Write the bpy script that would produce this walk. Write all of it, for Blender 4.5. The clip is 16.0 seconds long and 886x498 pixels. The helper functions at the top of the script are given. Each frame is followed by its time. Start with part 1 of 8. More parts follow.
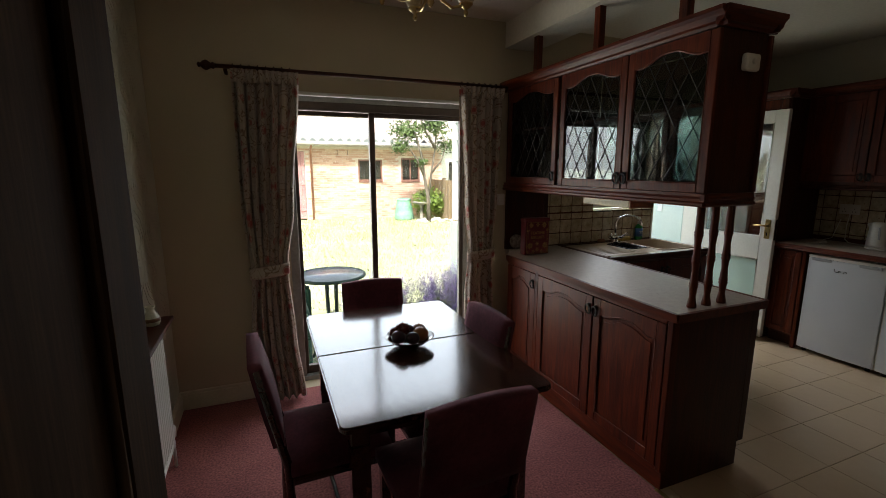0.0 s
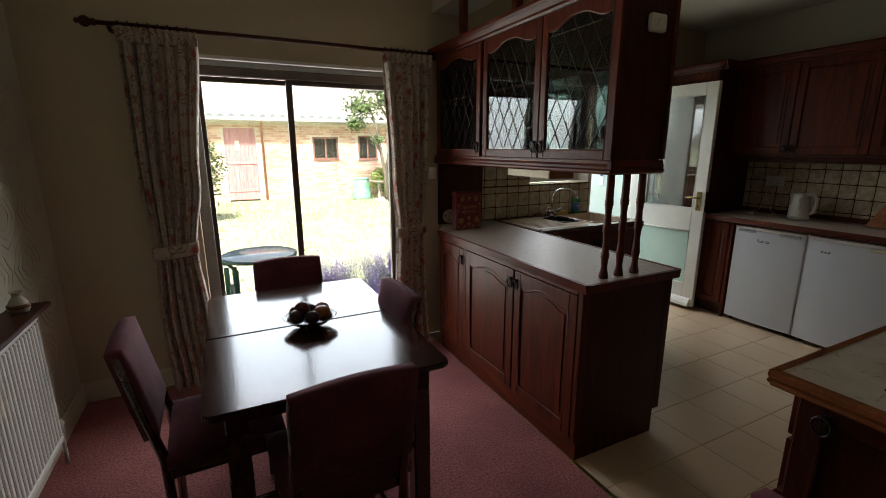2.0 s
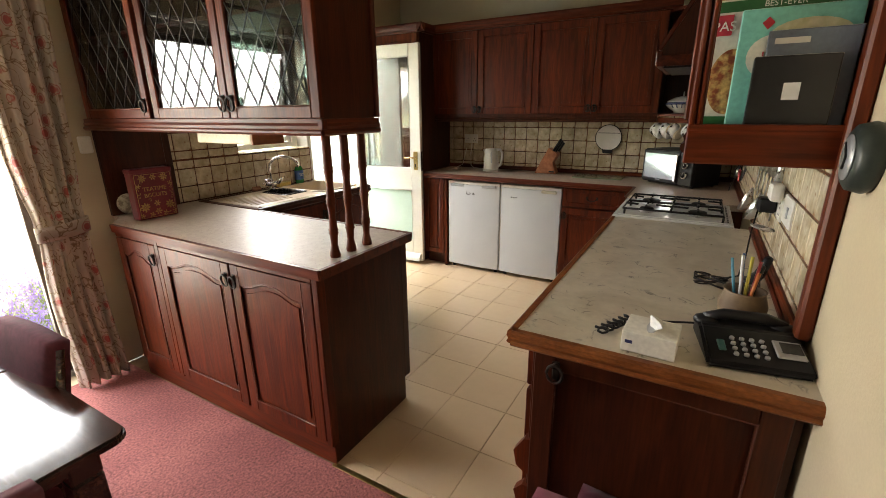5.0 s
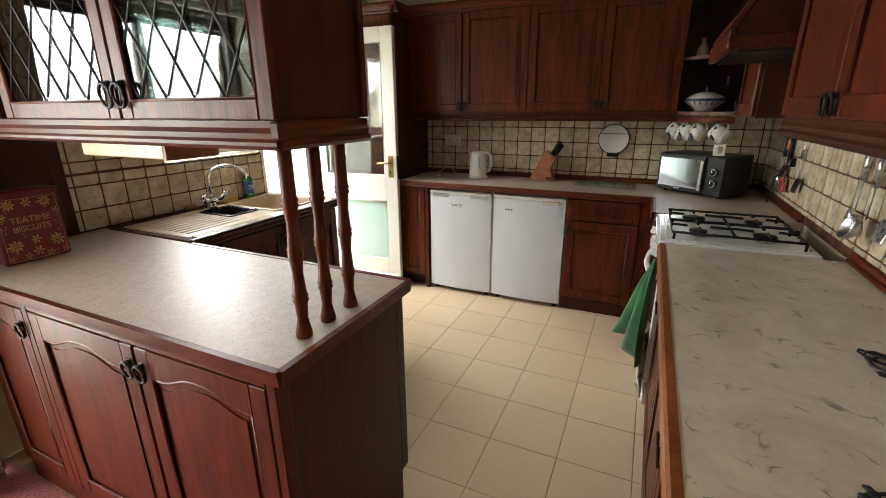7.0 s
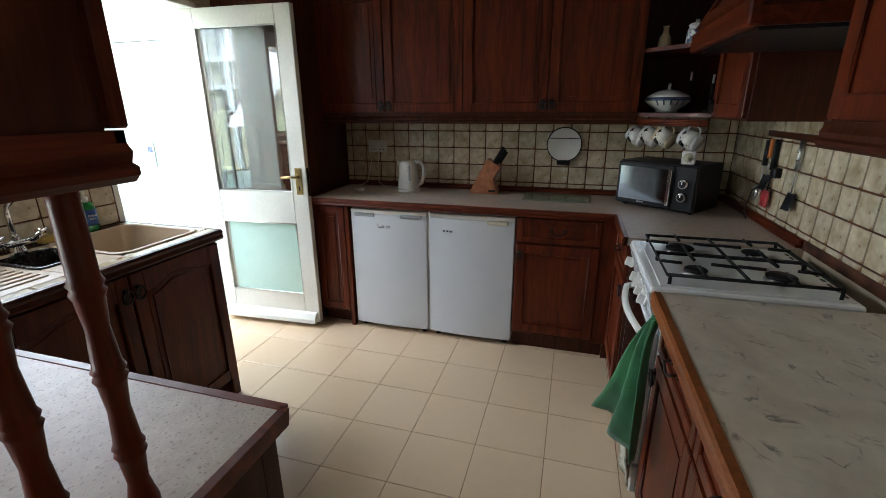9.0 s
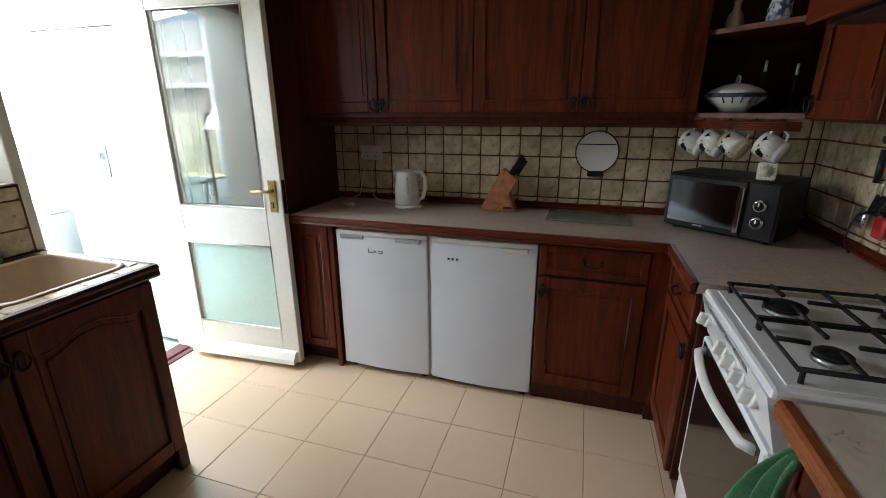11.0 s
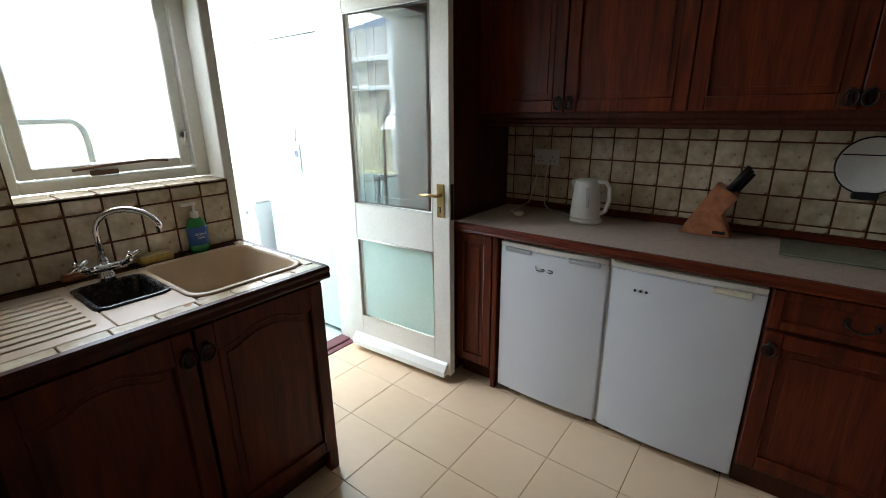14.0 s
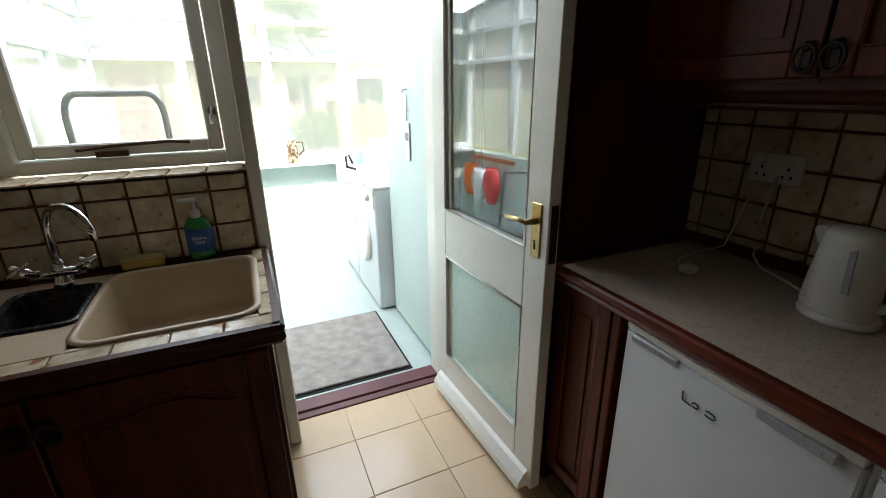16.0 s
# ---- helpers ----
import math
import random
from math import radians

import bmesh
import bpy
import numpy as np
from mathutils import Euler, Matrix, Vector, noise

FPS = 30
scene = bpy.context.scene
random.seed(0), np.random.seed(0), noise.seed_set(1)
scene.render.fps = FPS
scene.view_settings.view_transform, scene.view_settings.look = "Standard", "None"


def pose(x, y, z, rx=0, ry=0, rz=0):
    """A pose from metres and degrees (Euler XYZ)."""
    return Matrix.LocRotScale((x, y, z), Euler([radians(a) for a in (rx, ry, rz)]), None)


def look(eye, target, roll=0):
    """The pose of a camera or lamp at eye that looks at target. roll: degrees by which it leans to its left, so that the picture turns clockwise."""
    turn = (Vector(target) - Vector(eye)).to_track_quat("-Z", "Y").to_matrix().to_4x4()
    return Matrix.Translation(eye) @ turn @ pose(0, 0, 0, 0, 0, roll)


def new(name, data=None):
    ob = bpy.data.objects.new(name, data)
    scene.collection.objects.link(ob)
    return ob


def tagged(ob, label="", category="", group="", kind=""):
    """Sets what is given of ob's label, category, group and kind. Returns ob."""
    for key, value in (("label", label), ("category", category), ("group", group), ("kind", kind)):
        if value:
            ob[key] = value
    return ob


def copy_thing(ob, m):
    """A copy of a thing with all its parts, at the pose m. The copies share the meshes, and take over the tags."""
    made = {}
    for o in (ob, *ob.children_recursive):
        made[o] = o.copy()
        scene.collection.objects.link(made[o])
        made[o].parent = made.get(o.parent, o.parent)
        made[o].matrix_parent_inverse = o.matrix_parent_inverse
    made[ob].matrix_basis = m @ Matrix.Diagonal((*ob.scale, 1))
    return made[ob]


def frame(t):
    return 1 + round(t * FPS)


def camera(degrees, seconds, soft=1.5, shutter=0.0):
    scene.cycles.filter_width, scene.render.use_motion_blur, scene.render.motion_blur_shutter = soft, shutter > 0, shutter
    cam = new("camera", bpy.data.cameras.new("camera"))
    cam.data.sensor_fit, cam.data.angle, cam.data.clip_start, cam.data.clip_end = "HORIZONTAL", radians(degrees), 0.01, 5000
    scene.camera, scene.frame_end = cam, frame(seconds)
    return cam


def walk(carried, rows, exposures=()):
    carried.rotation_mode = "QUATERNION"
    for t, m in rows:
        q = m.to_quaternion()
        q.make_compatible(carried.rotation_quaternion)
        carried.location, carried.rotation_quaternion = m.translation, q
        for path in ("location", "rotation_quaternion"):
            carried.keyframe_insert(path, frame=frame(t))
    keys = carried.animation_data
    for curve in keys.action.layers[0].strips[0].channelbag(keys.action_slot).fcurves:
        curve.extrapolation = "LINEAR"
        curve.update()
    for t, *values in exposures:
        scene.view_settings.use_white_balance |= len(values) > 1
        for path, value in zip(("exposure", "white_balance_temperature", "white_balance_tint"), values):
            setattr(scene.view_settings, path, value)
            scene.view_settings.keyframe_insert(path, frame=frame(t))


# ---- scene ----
cam = camera(90.2, 16.0, soft=0.8)
# seconds, x, y, z, yaw, pitch, roll
PATH = [
    (0.0, 0.257, 0.179, 1.539, -22.02, -10.32, -0.00),
    (0.5, 0.262, 0.130, 1.540, -22.16, -10.27, -0.05),
    (1.0, 0.329, 0.123, 1.528, -22.87, -10.48, -0.04),
    (1.5, 0.433, 0.110, 1.519, -24.06, -11.45, -0.06),
    (2.0, 0.551, 0.156, 1.488, -26.25, -12.92, -0.16),
    (2.5, 0.668, 0.241, 1.464, -31.40, -14.19, -0.24),
    (3.0, 0.753, 0.308, 1.448, -40.75, -15.20, -0.41),
    (3.5, 0.775, 0.324, 1.447, -50.51, -16.02, -0.52),
    (4.0, 0.766, 0.291, 1.454, -55.78, -16.68, -0.54),
    (6.5, 1.156, 0.697, 1.451, -62.96, -17.52, -0.45),
    (7.0, 1.304, 0.836, 1.455, -65.40, -17.66, -0.38),
    (7.5, 1.446, 0.952, 1.464, -69.20, -17.57, -0.39),
    (8.0, 1.599, 0.985, 1.473, -72.53, -17.72, -0.38),
    (8.5, 1.777, 0.993, 1.458, -73.41, -17.47, -0.44),
    (9.0, 1.916, 1.022, 1.455, -73.74, -17.69, -0.29),
    (11.5, 2.476, 1.160, 1.443, -71.42, -17.37, -0.26),
    (12.0, 2.448, 1.153, 1.447, -67.43, -17.08, -0.29),
    (12.5, 2.417, 1.140, 1.460, -63.75, -16.80, -0.34),
    (13.0, 2.416, 1.161, 1.470, -60.29, -17.06, -0.42),
    (13.5, 2.498, 1.250, 1.462, -55.89, -17.41, -0.49),
    (14.0, 2.634, 1.357, 1.442, -52.57, -17.34, -0.67),
    (14.5, 2.814, 1.431, 1.423, -49.72, -17.60, -0.62),
    (15.0, 3.076, 1.477, 1.396, -44.91, -17.72, -0.39),
    (15.5, 3.346, 1.532, 1.399, -36.25, -18.57, -0.34),
    (16.0, 3.582, 1.635, 1.418, -23.78, -19.87, -0.79),
]
EXPOSURES = [(0.0, 1.2, 6900, 12), (1.5, 1.35, 6900, 12), (2.5, 1.45, 7000, 12), (3.2, 1.75, 7200, 12), (4.0, 3.0, 8000, 15), (4.3, 3.15, 8000, 15), (6.3, 3.45, 7600, 13), (7.0, 3.35, 7300, 13),
             (8.0, 3.05, 6500, 12), (9.0, 2.75, 6250, 11), (11.5, 2.8, 6500, 14), (13.5, 2.5, 6400, 13), (15.0, 2.0, 6200, 10), (16.0, 1.42, 6600, 11)]
walk(cam, [(t, pose(x, y, z, 90 + pitch, 0, yaw) @ pose(0, 0, 0, 0, 0, roll)) for t, x, y, z, yaw, pitch, roll in PATH], EXPOSURES)

# ---- light ----
world = bpy.data.worlds.new("sky")
scene.world = world
world.use_nodes = True
wn = world.node_tree.nodes
sky = wn.new("ShaderNodeTexSky")
sky.sky_type, sky.sun_disc = "NISHITA", False
sky.sun_elevation, sky.sun_rotation = radians(52), radians(200)
sky.air_density, sky.dust_density = 1.0, 4.0
world.node_tree.links.new(sky.outputs[0], wn["Background"].inputs[0])
wn["Background"].inputs[1].default_value = 0.15
sun = new("sun", bpy.data.lights.new("sun", "SUN"))
sun.data.energy, sun.data.angle, sun.data.color = 5.0, radians(4), (1.0, 0.97, 0.94)
sun.matrix_basis = look((0, 0, 0), (0.25, 0.65, -0.95))


def window_light(name, eye, target, w, h, power, colour=(0.84, 0.90, 1.0)):
    lamp = new(name, bpy.data.lights.new(name, "AREA"))
    lamp.data.shape, lamp.data.size, lamp.data.size_y = "RECTANGLE", w, h
    lamp.data.energy, lamp.data.color = power, colour
    lamp.matrix_basis = look(eye, target)
    return lamp


window_light("patio_daylight", (1.10, 3.60, 1.05), (1.10, 0.0, 0.2), 1.25, 1.75, 11.5)
window_light("utility_daylight", (3.75, 4.55, 2.16), (3.72, 4.20, 0.0), 1.7, 1.5, 23)
window_light("kitchen_window_daylight", (3.24, 3.56, 1.60), (3.24, 1.6, 0.0), 0.46, 0.75, 1.0)

# ---- materials ----
def nodes_of(name):
    m = bpy.data.materials.new(name)
    m.use_nodes = True
    return m, m.node_tree.nodes, m.node_tree.links, m.node_tree.nodes["Principled BSDF"]


def mat(name, c1, c2, rough=0.5, scale=6.0, stretch=(1, 1, 1), metal=0.0, bump=0.15, fine=90.0, fstretch=(1, 1, 1), coat=0.0, sheen=0.0, rand=0.0, speck=None, wear=0.12, lo=0.35, hi=0.65, dist=0.0, spec=0.5):
    """A surface of two colours in a broad pattern, with fine grain in colour and relief."""
    m, n, l, b = nodes_of(name)
    co = n.new("ShaderNodeTexCoord")
    mp = n.new("ShaderNodeMapping")
    mp.inputs["Scale"].default_value = stretch
    l.new(co.outputs["Object"], mp.inputs["Vector"])
    big = n.new("ShaderNodeTexNoise")
    big.inputs["Scale"].default_value, big.inputs["Detail"].default_value, big.inputs["Distortion"].default_value = scale, 6, dist
    l.new(mp.outputs[0], big.inputs["Vector"])
    ramp = n.new("ShaderNodeValToRGB")
    ramp.color_ramp.elements[0].position, ramp.color_ramp.elements[1].position = lo, hi
    ramp.color_ramp.elements[0].color, ramp.color_ramp.elements[1].color = (*c1, 1), (*c2, 1)
    l.new(big.outputs["Fac"], ramp.inputs[0])
    mf = n.new("ShaderNodeMapping")
    mf.inputs["Scale"].default_value = fstretch
    l.new(co.outputs["Object"], mf.inputs["Vector"])
    small = n.new("ShaderNodeTexNoise")
    small.inputs["Scale"].default_value, small.inputs["Detail"].default_value = fine, 4
    l.new(mf.outputs[0], small.inputs["Vector"])
    val = n.new("ShaderNodeMapRange")
    val.inputs["From Min"].default_value, val.inputs["From Max"].default_value = 0.25, 0.75
    val.inputs["To Min"].default_value, val.inputs["To Max"].default_value = 1 - wear, 1 + wear
    l.new(small.outputs["Fac"], val.inputs["Value"])
    hsv = n.new("ShaderNodeHueSaturation")
    l.new(ramp.outputs[0], hsv.inputs["Color"])
    out = val.outputs[0]
    if rand:
        info = n.new("ShaderNodeObjectInfo")
        mr = n.new("ShaderNodeMapRange")
        mr.inputs["To Min"].default_value, mr.inputs["To Max"].default_value = 1 - rand, 1 + rand
        l.new(info.outputs["Random"], mr.inputs["Value"])
        mu = n.new("ShaderNodeMath")
        mu.operation = "MULTIPLY"
        l.new(out, mu.inputs[0])
        l.new(mr.outputs[0], mu.inputs[1])
        out = mu.outputs[0]
        shift = n.new("ShaderNodeVectorMath")
        shift.operation = "MULTIPLY_ADD"
        shift.inputs[1].default_value = (1, 1, 1)
        l.new(co.outputs["Object"], shift.inputs[0])
        sc = n.new("ShaderNodeMath")
        sc.operation = "MULTIPLY"
        sc.inputs[1].default_value = 37.0
        l.new(info.outputs["Random"], sc.inputs[0])
        l.new(sc.outputs[0], shift.inputs[2])
        l.new(shift.outputs[0], mp.inputs["Vector"])
    l.new(out, hsv.inputs["Value"])
    colour = hsv.outputs[0]
    if speck:
        vor = n.new("ShaderNodeTexNoise")
        vor.inputs["Scale"].default_value, vor.inputs["Detail"].default_value = speck[1], 1 if len(speck) == 3 else 5
        l.new(co.outputs["Object"], vor.inputs["Vector"])
        r2 = n.new("ShaderNodeValToRGB")
        r2.color_ramp.elements[0].position, r2.color_ramp.elements[1].position = speck[2], speck[2] + 0.06
        l.new(vor.outputs["Fac"], r2.inputs[0])
        shade = r2.outputs[0]
        if len(speck) == 4:  # thin broken veins
            vor.inputs["Distortion"].default_value = speck[3]
            e = r2.color_ramp.elements
            e[0].position, e[1].position = 0.468, 0.5
            e.new(0.532).color = (0, 0, 0, 1)
            gap = n.new("ShaderNodeMapRange")
            gap.inputs["From Min"].default_value, gap.inputs["From Max"].default_value, gap.inputs["To Max"].default_value = 0.53, 0.64, 0.85
            patch = n.new("ShaderNodeTexNoise")
            patch.inputs["Scale"].default_value = 13
            l.new(co.outputs["Object"], patch.inputs["Vector"])
            l.new(patch.outputs["Fac"], gap.inputs["Value"])
            both = n.new("ShaderNodeMath")
            both.operation = "MULTIPLY"
            l.new(shade, both.inputs[0])
            l.new(gap.outputs[0], both.inputs[1])
            shade = both.outputs[0]
        mx = n.new("ShaderNodeMix")
        mx.data_type = "RGBA"
        mx.inputs["B"].default_value = (*speck[0], 1)
        l.new(shade, mx.inputs["Factor"])
        l.new(colour, mx.inputs["A"])
        colour = mx.outputs["Result"]
    l.new(colour, b.inputs["Base Color"])
    rr = n.new("ShaderNodeMapRange")
    rr.inputs["To Min"].default_value, rr.inputs["To Max"].default_value = max(0.03, rough - 0.08), min(1, rough + 0.1)
    l.new(small.outputs["Fac"], rr.inputs["Value"])
    l.new(rr.outputs[0], b.inputs["Roughness"])
    b.inputs["Metallic"].default_value, b.inputs["Specular IOR Level"].default_value = metal, spec
    b.inputs["Coat Weight"].default_value, b.inputs["Coat Roughness"].default_value = coat, 0.12
    b.inputs["Sheen Weight"].default_value = sheen
    if bump:
        bp = n.new("ShaderNodeBump")
        bp.inputs["Strength"].default_value, bp.inputs["Distance"].default_value = bump, 0.004
        l.new(small.outputs["Fac"], bp.inputs["Height"])
        l.new(bp.outputs[0], b.inputs["Normal"])
    return m


def glass(name, tint=(0.97, 0.99, 0.98), rough=0.0, mix=0.9, gloss=0.06):
    """Thin sheet glass: mostly clear, with a mirror gloss that grows at grazing angles."""
    m, n, l, b = nodes_of(name)
    n.remove(b)
    tr = n.new("ShaderNodeBsdfTransparent")
    tr.inputs[0].default_value = (*tint, 1)
    gl = n.new("ShaderNodeBsdfGlossy")
    gl.inputs["Roughness"].default_value = rough
    fr = n.new("ShaderNodeMath")
    fr.operation = "POWER"
    fr.inputs[1].default_value = 4.0
    lw = n.new("ShaderNodeLayerWeight")
    l.new(lw.outputs["Facing"], fr.inputs[0])
    ad = n.new("ShaderNodeMath")
    ad.operation, ad.use_clamp = "ADD", True
    ad.inputs[1].default_value = gloss
    l.new(fr.outputs[0], ad.inputs[0])
    mx = n.new("ShaderNodeMixShader")
    l.new(ad.outputs[0], mx.inputs[0])
    l.new(tr.outputs[0], mx.inputs[1])
    l.new(gl.outputs[0], mx.inputs[2])
    l.new(mx.outputs[0], n["Material Output"].inputs["Surface"])
    return m


WOOD = dict(rough=0.38, scale=2.2, bump=0.18, fine=26, wear=0.30, coat=0.0, spec=0.27, lo=0.3, hi=0.7, dist=1.2)
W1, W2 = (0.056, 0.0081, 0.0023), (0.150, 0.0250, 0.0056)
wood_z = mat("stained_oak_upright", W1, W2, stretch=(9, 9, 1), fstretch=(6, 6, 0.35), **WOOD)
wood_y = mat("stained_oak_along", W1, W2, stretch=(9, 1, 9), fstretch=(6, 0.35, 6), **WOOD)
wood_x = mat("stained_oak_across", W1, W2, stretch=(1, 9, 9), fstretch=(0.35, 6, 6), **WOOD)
# same grain as the oak above, in about half its brightness
wood_dark = mat("dark_wood_panel", (0.036, 0.0080, 0.0030), (0.074, 0.0160, 0.0052), stretch=(9, 9, 1), fstretch=(6, 6, 0.35), **WOOD)
wood_edge = mat("worktop_edge_oak", (0.15, 0.042, 0.011), (0.27, 0.085, 0.024), stretch=(2, 2, 12), fstretch=(3, 3, 9), **WOOD)
wood_table = mat("dark_polished_mahogany", (0.026, 0.010, 0.007), (0.07, 0.025, 0.015), rough=0.12, scale=3, stretch=(8, 1, 8), fine=30, fstretch=(7, 0.5, 7), wear=0.4, bump=0.10, coat=1.0, dist=1.0)
wood_block = mat("beech_block", (0.36, 0.12, 0.05), (0.5, 0.2, 0.09), rough=0.45, scale=5, stretch=(1, 8, 8), fine=40, wear=0.15)
plaster = mat("cream_wall_paint", (0.50, 0.425, 0.29), (0.56, 0.48, 0.335), rough=0.85, scale=1.4, fine=160, bump=0.12, wear=0.04)
plaster_k = mat("kitchen_wall_paint", (0.56, 0.54, 0.44), (0.62, 0.60, 0.50), rough=0.85, scale=1.4, fine=120, bump=0.2, wear=0.05)
ceiling_paint = mat("ceiling_paint", (0.62, 0.57, 0.47), (0.68, 0.63, 0.53), rough=0.9, scale=1.1, fine=45, bump=0.5, wear=0.06)
wallpaper = mat("embossed_wallpaper_paint", (0.46, 0.44, 0.33), (0.52, 0.50, 0.385), rough=0.6, scale=3, fine=120, bump=0.2, wear=0.05)
white_paint = mat("white_gloss_paint", (0.74, 0.73, 0.66), (0.80, 0.79, 0.72), rough=0.3, scale=3, fine=60, bump=0.08, wear=0.04)
skirting_paint = mat("cream_skirting_paint", (0.6, 0.54, 0.4), (0.7, 0.63, 0.48), rough=0.4, scale=4, fine=60, bump=0.08, wear=0.06)
mint_paint = mat("mint_wall_paint", (0.52, 0.63, 0.59), (0.57, 0.68, 0.64), rough=0.5, scale=2, fine=60, bump=0.08, wear=0.04)
utility_white = mat("utility_white_paint", (0.70, 0.74, 0.73), (0.76, 0.79, 0.78), rough=0.5, scale=2, fine=60, bump=0.05, wear=0.03)
carpet_pile = mat("plum_red_carpet", (0.27, 0.078, 0.075), (0.37, 0.118, 0.108), rough=1.0, scale=2.5, fine=95, bump=1.0, wear=0.6, sheen=0.05)
mat_pile = mat("grey_doormat_pile", (0.26, 0.235, 0.215), (0.36, 0.33, 0.30), rough=1.0, scale=16, fine=150, bump=1.0, wear=0.35)
floor_tile = mat("cream_floor_tile", (0.66, 0.49, 0.315), (0.68, 0.51, 0.335), rough=0.2, scale=2.5, fine=20, bump=0.02, wear=0.02, rand=0.025, lo=0.2, hi=0.8)
floor_grout = mat("brown_floor_grout", (0.17, 0.095, 0.045), (0.28, 0.17, 0.09), rough=0.9, scale=8, fine=90)
wall_tile = mat("mottled_stone_wall_tile", (0.44, 0.345, 0.21), (0.72, 0.625, 0.46), rough=0.2, scale=14, fine=45, bump=0.10, wear=0.14, rand=0.10, lo=0.3, hi=0.68, speck=((0.30, 0.15, 0.065), 15, 0.62))
wall_grout = mat("brown_wall_grout", (0.055, 0.019, 0.008), (0.16, 0.056, 0.021), rough=0.9, scale=10, fine=90)
laminate = mat("speckled_beige_laminate", (0.45, 0.36, 0.285), (0.52, 0.43, 0.35), rough=0.44, spec=0.34, scale=30, fine=170, bump=0.05, wear=0.11, speck=((0.31, 0.235, 0.18), 130, 0.63))
marble = mat("cream_marble_laminate", (0.50, 0.43, 0.335), (0.62, 0.555, 0.45), rough=0.3, scale=4, fine=40, bump=0.03, wear=0.07, dist=1.5, speck=((0.11, 0.095, 0.08), 14.0, 0.5, 0.7))
fridge_white = mat("white_fridge_enamel", (0.62, 0.65, 0.685), (0.68, 0.71, 0.74), rough=0.35, scale=2, fine=220, bump=0.05, wear=0.03)
enamel = mat("white_cooker_enamel", (0.76, 0.77, 0.76), (0.82, 0.83, 0.82), rough=0.18, scale=3, fine=60, bump=0.02, wear=0.03, coat=0.4)
plastic_white = mat("white_plastic", (0.74, 0.72, 0.66), (0.80, 0.78, 0.73), rough=0.35, scale=5, fine=80, bump=0.03, wear=0.03)
plastic_grey = mat("silver_grey_plastic", (0.42, 0.44, 0.46), (0.5, 0.52, 0.54), rough=0.3, scale=5, fine=80, bump=0.03, wear=0.05, metal=0.4)
black = mat("black_plastic", (0.009, 0.009, 0.010), (0.016, 0.016, 0.018), rough=0.35, scale=5, fine=80, bump=0.04, wear=0.1, spec=0.3)
black_glass = mat("black_glass", (0.006, 0.006, 0.007), (0.01, 0.01, 0.011), rough=0.05, scale=3, fine=20, bump=0.0, wear=0.05, coat=0.6)
iron = mat("black_wrought_iron", (0.02, 0.017, 0.015), (0.05, 0.04, 0.034), rough=0.5, scale=30, fine=110, bump=0.3, metal=0.7)
chrome = mat("chrome", (0.70, 0.71, 0.73), (0.8, 0.81, 0.82), rough=0.1, scale=6, fine=60, bump=0.0, metal=1.0, wear=0.05)
steel = mat("brushed_steel", (0.5, 0.5, 0.5), (0.6, 0.6, 0.6), rough=0.28, scale=6, fine=60, bump=0.04, metal=1.0, wear=0.08)
brass = mat("worn_brass", (0.42, 0.29, 0.11), (0.58, 0.42, 0.19), rough=0.3, scale=12, fine=70, bump=0.05, metal=1.0)
lead = mat("lead_came", (0.035, 0.036, 0.037), (0.06, 0.06, 0.06), rough=0.5, scale=20, fine=90, metal=0.5)
velvet = mat("plum_velvet", (0.075, 0.016, 0.026), (0.15, 0.036, 0.052), rough=0.85, scale=7, fine=60, bump=0.2, wear=0.2, sheen=0.04, spec=0.2)
door_dark = mat("dark_stained_door", (0.036, 0.018, 0.009), (0.060, 0.031, 0.015), rough=0.9, spec=0.04, scale=2.2, stretch=(9, 9, 1), fine=26, fstretch=(6, 6, 0.35), wear=0.35, bump=0.1)
pane = glass("window_glass")
leaded = glass("cabinet_glass", tint=(0.54, 0.61, 0.595), gloss=0.10, rough=0.02)
mirror_glass = mat("mirrored_oven_glass", (0.20, 0.22, 0.24), (0.24, 0.26, 0.28), rough=0.06, scale=3, fine=20, bump=0.0, wear=0.03, metal=1.0)
door_glass = glass("door_glass", tint=(0.80, 0.87, 0.86), gloss=0.14)
# Added white translucent veil stands in for the overexposed glare outside.
glare_glass = glass("glare_veiled_glass", tint=(0.97, 0.99, 0.98), gloss=0.04)
veil = glare_glass.node_tree.nodes.new("ShaderNodeBsdfTranslucent")
veil.inputs[0].default_value = (0.86, 0.90, 0.90, 1)
glare_mix = glare_glass.node_tree.nodes.new("ShaderNodeMixShader")
glare_mix.inputs[0].default_value = 0.36
glare_glass.node_tree.links.new(glare_glass.node_tree.nodes["Mix Shader"].outputs[0], glare_mix.inputs[1])
glare_glass.node_tree.links.new(veil.outputs[0], glare_mix.inputs[2])
glare_glass.node_tree.links.new(glare_mix.outputs[0], glare_glass.node_tree.nodes["Material Output"].inputs["Surface"])
frosted = mat("frosted_green_glass", (0.50, 0.68, 0.60), (0.54, 0.72, 0.64), rough=0.25, scale=4, fine=160, bump=0.12, wear=0.03, coat=0.4)
sink_beige = mat("beige_composite_sink", (0.52, 0.40, 0.265), (0.58, 0.45, 0.31), rough=0.35, scale=8, fine=190, bump=0.05, wear=0.08)
cast = mat("black_pan_support", (0.006, 0.006, 0.006), (0.012, 0.012, 0.012), spec=0.25, rough=0.55, scale=20, fine=90, bump=0.2)
alu_brown = mat("dark_window_frame", (0.075, 0.055, 0.043), (0.115, 0.085, 0.065), rough=0.4, scale=5, fine=60, metal=0.2)
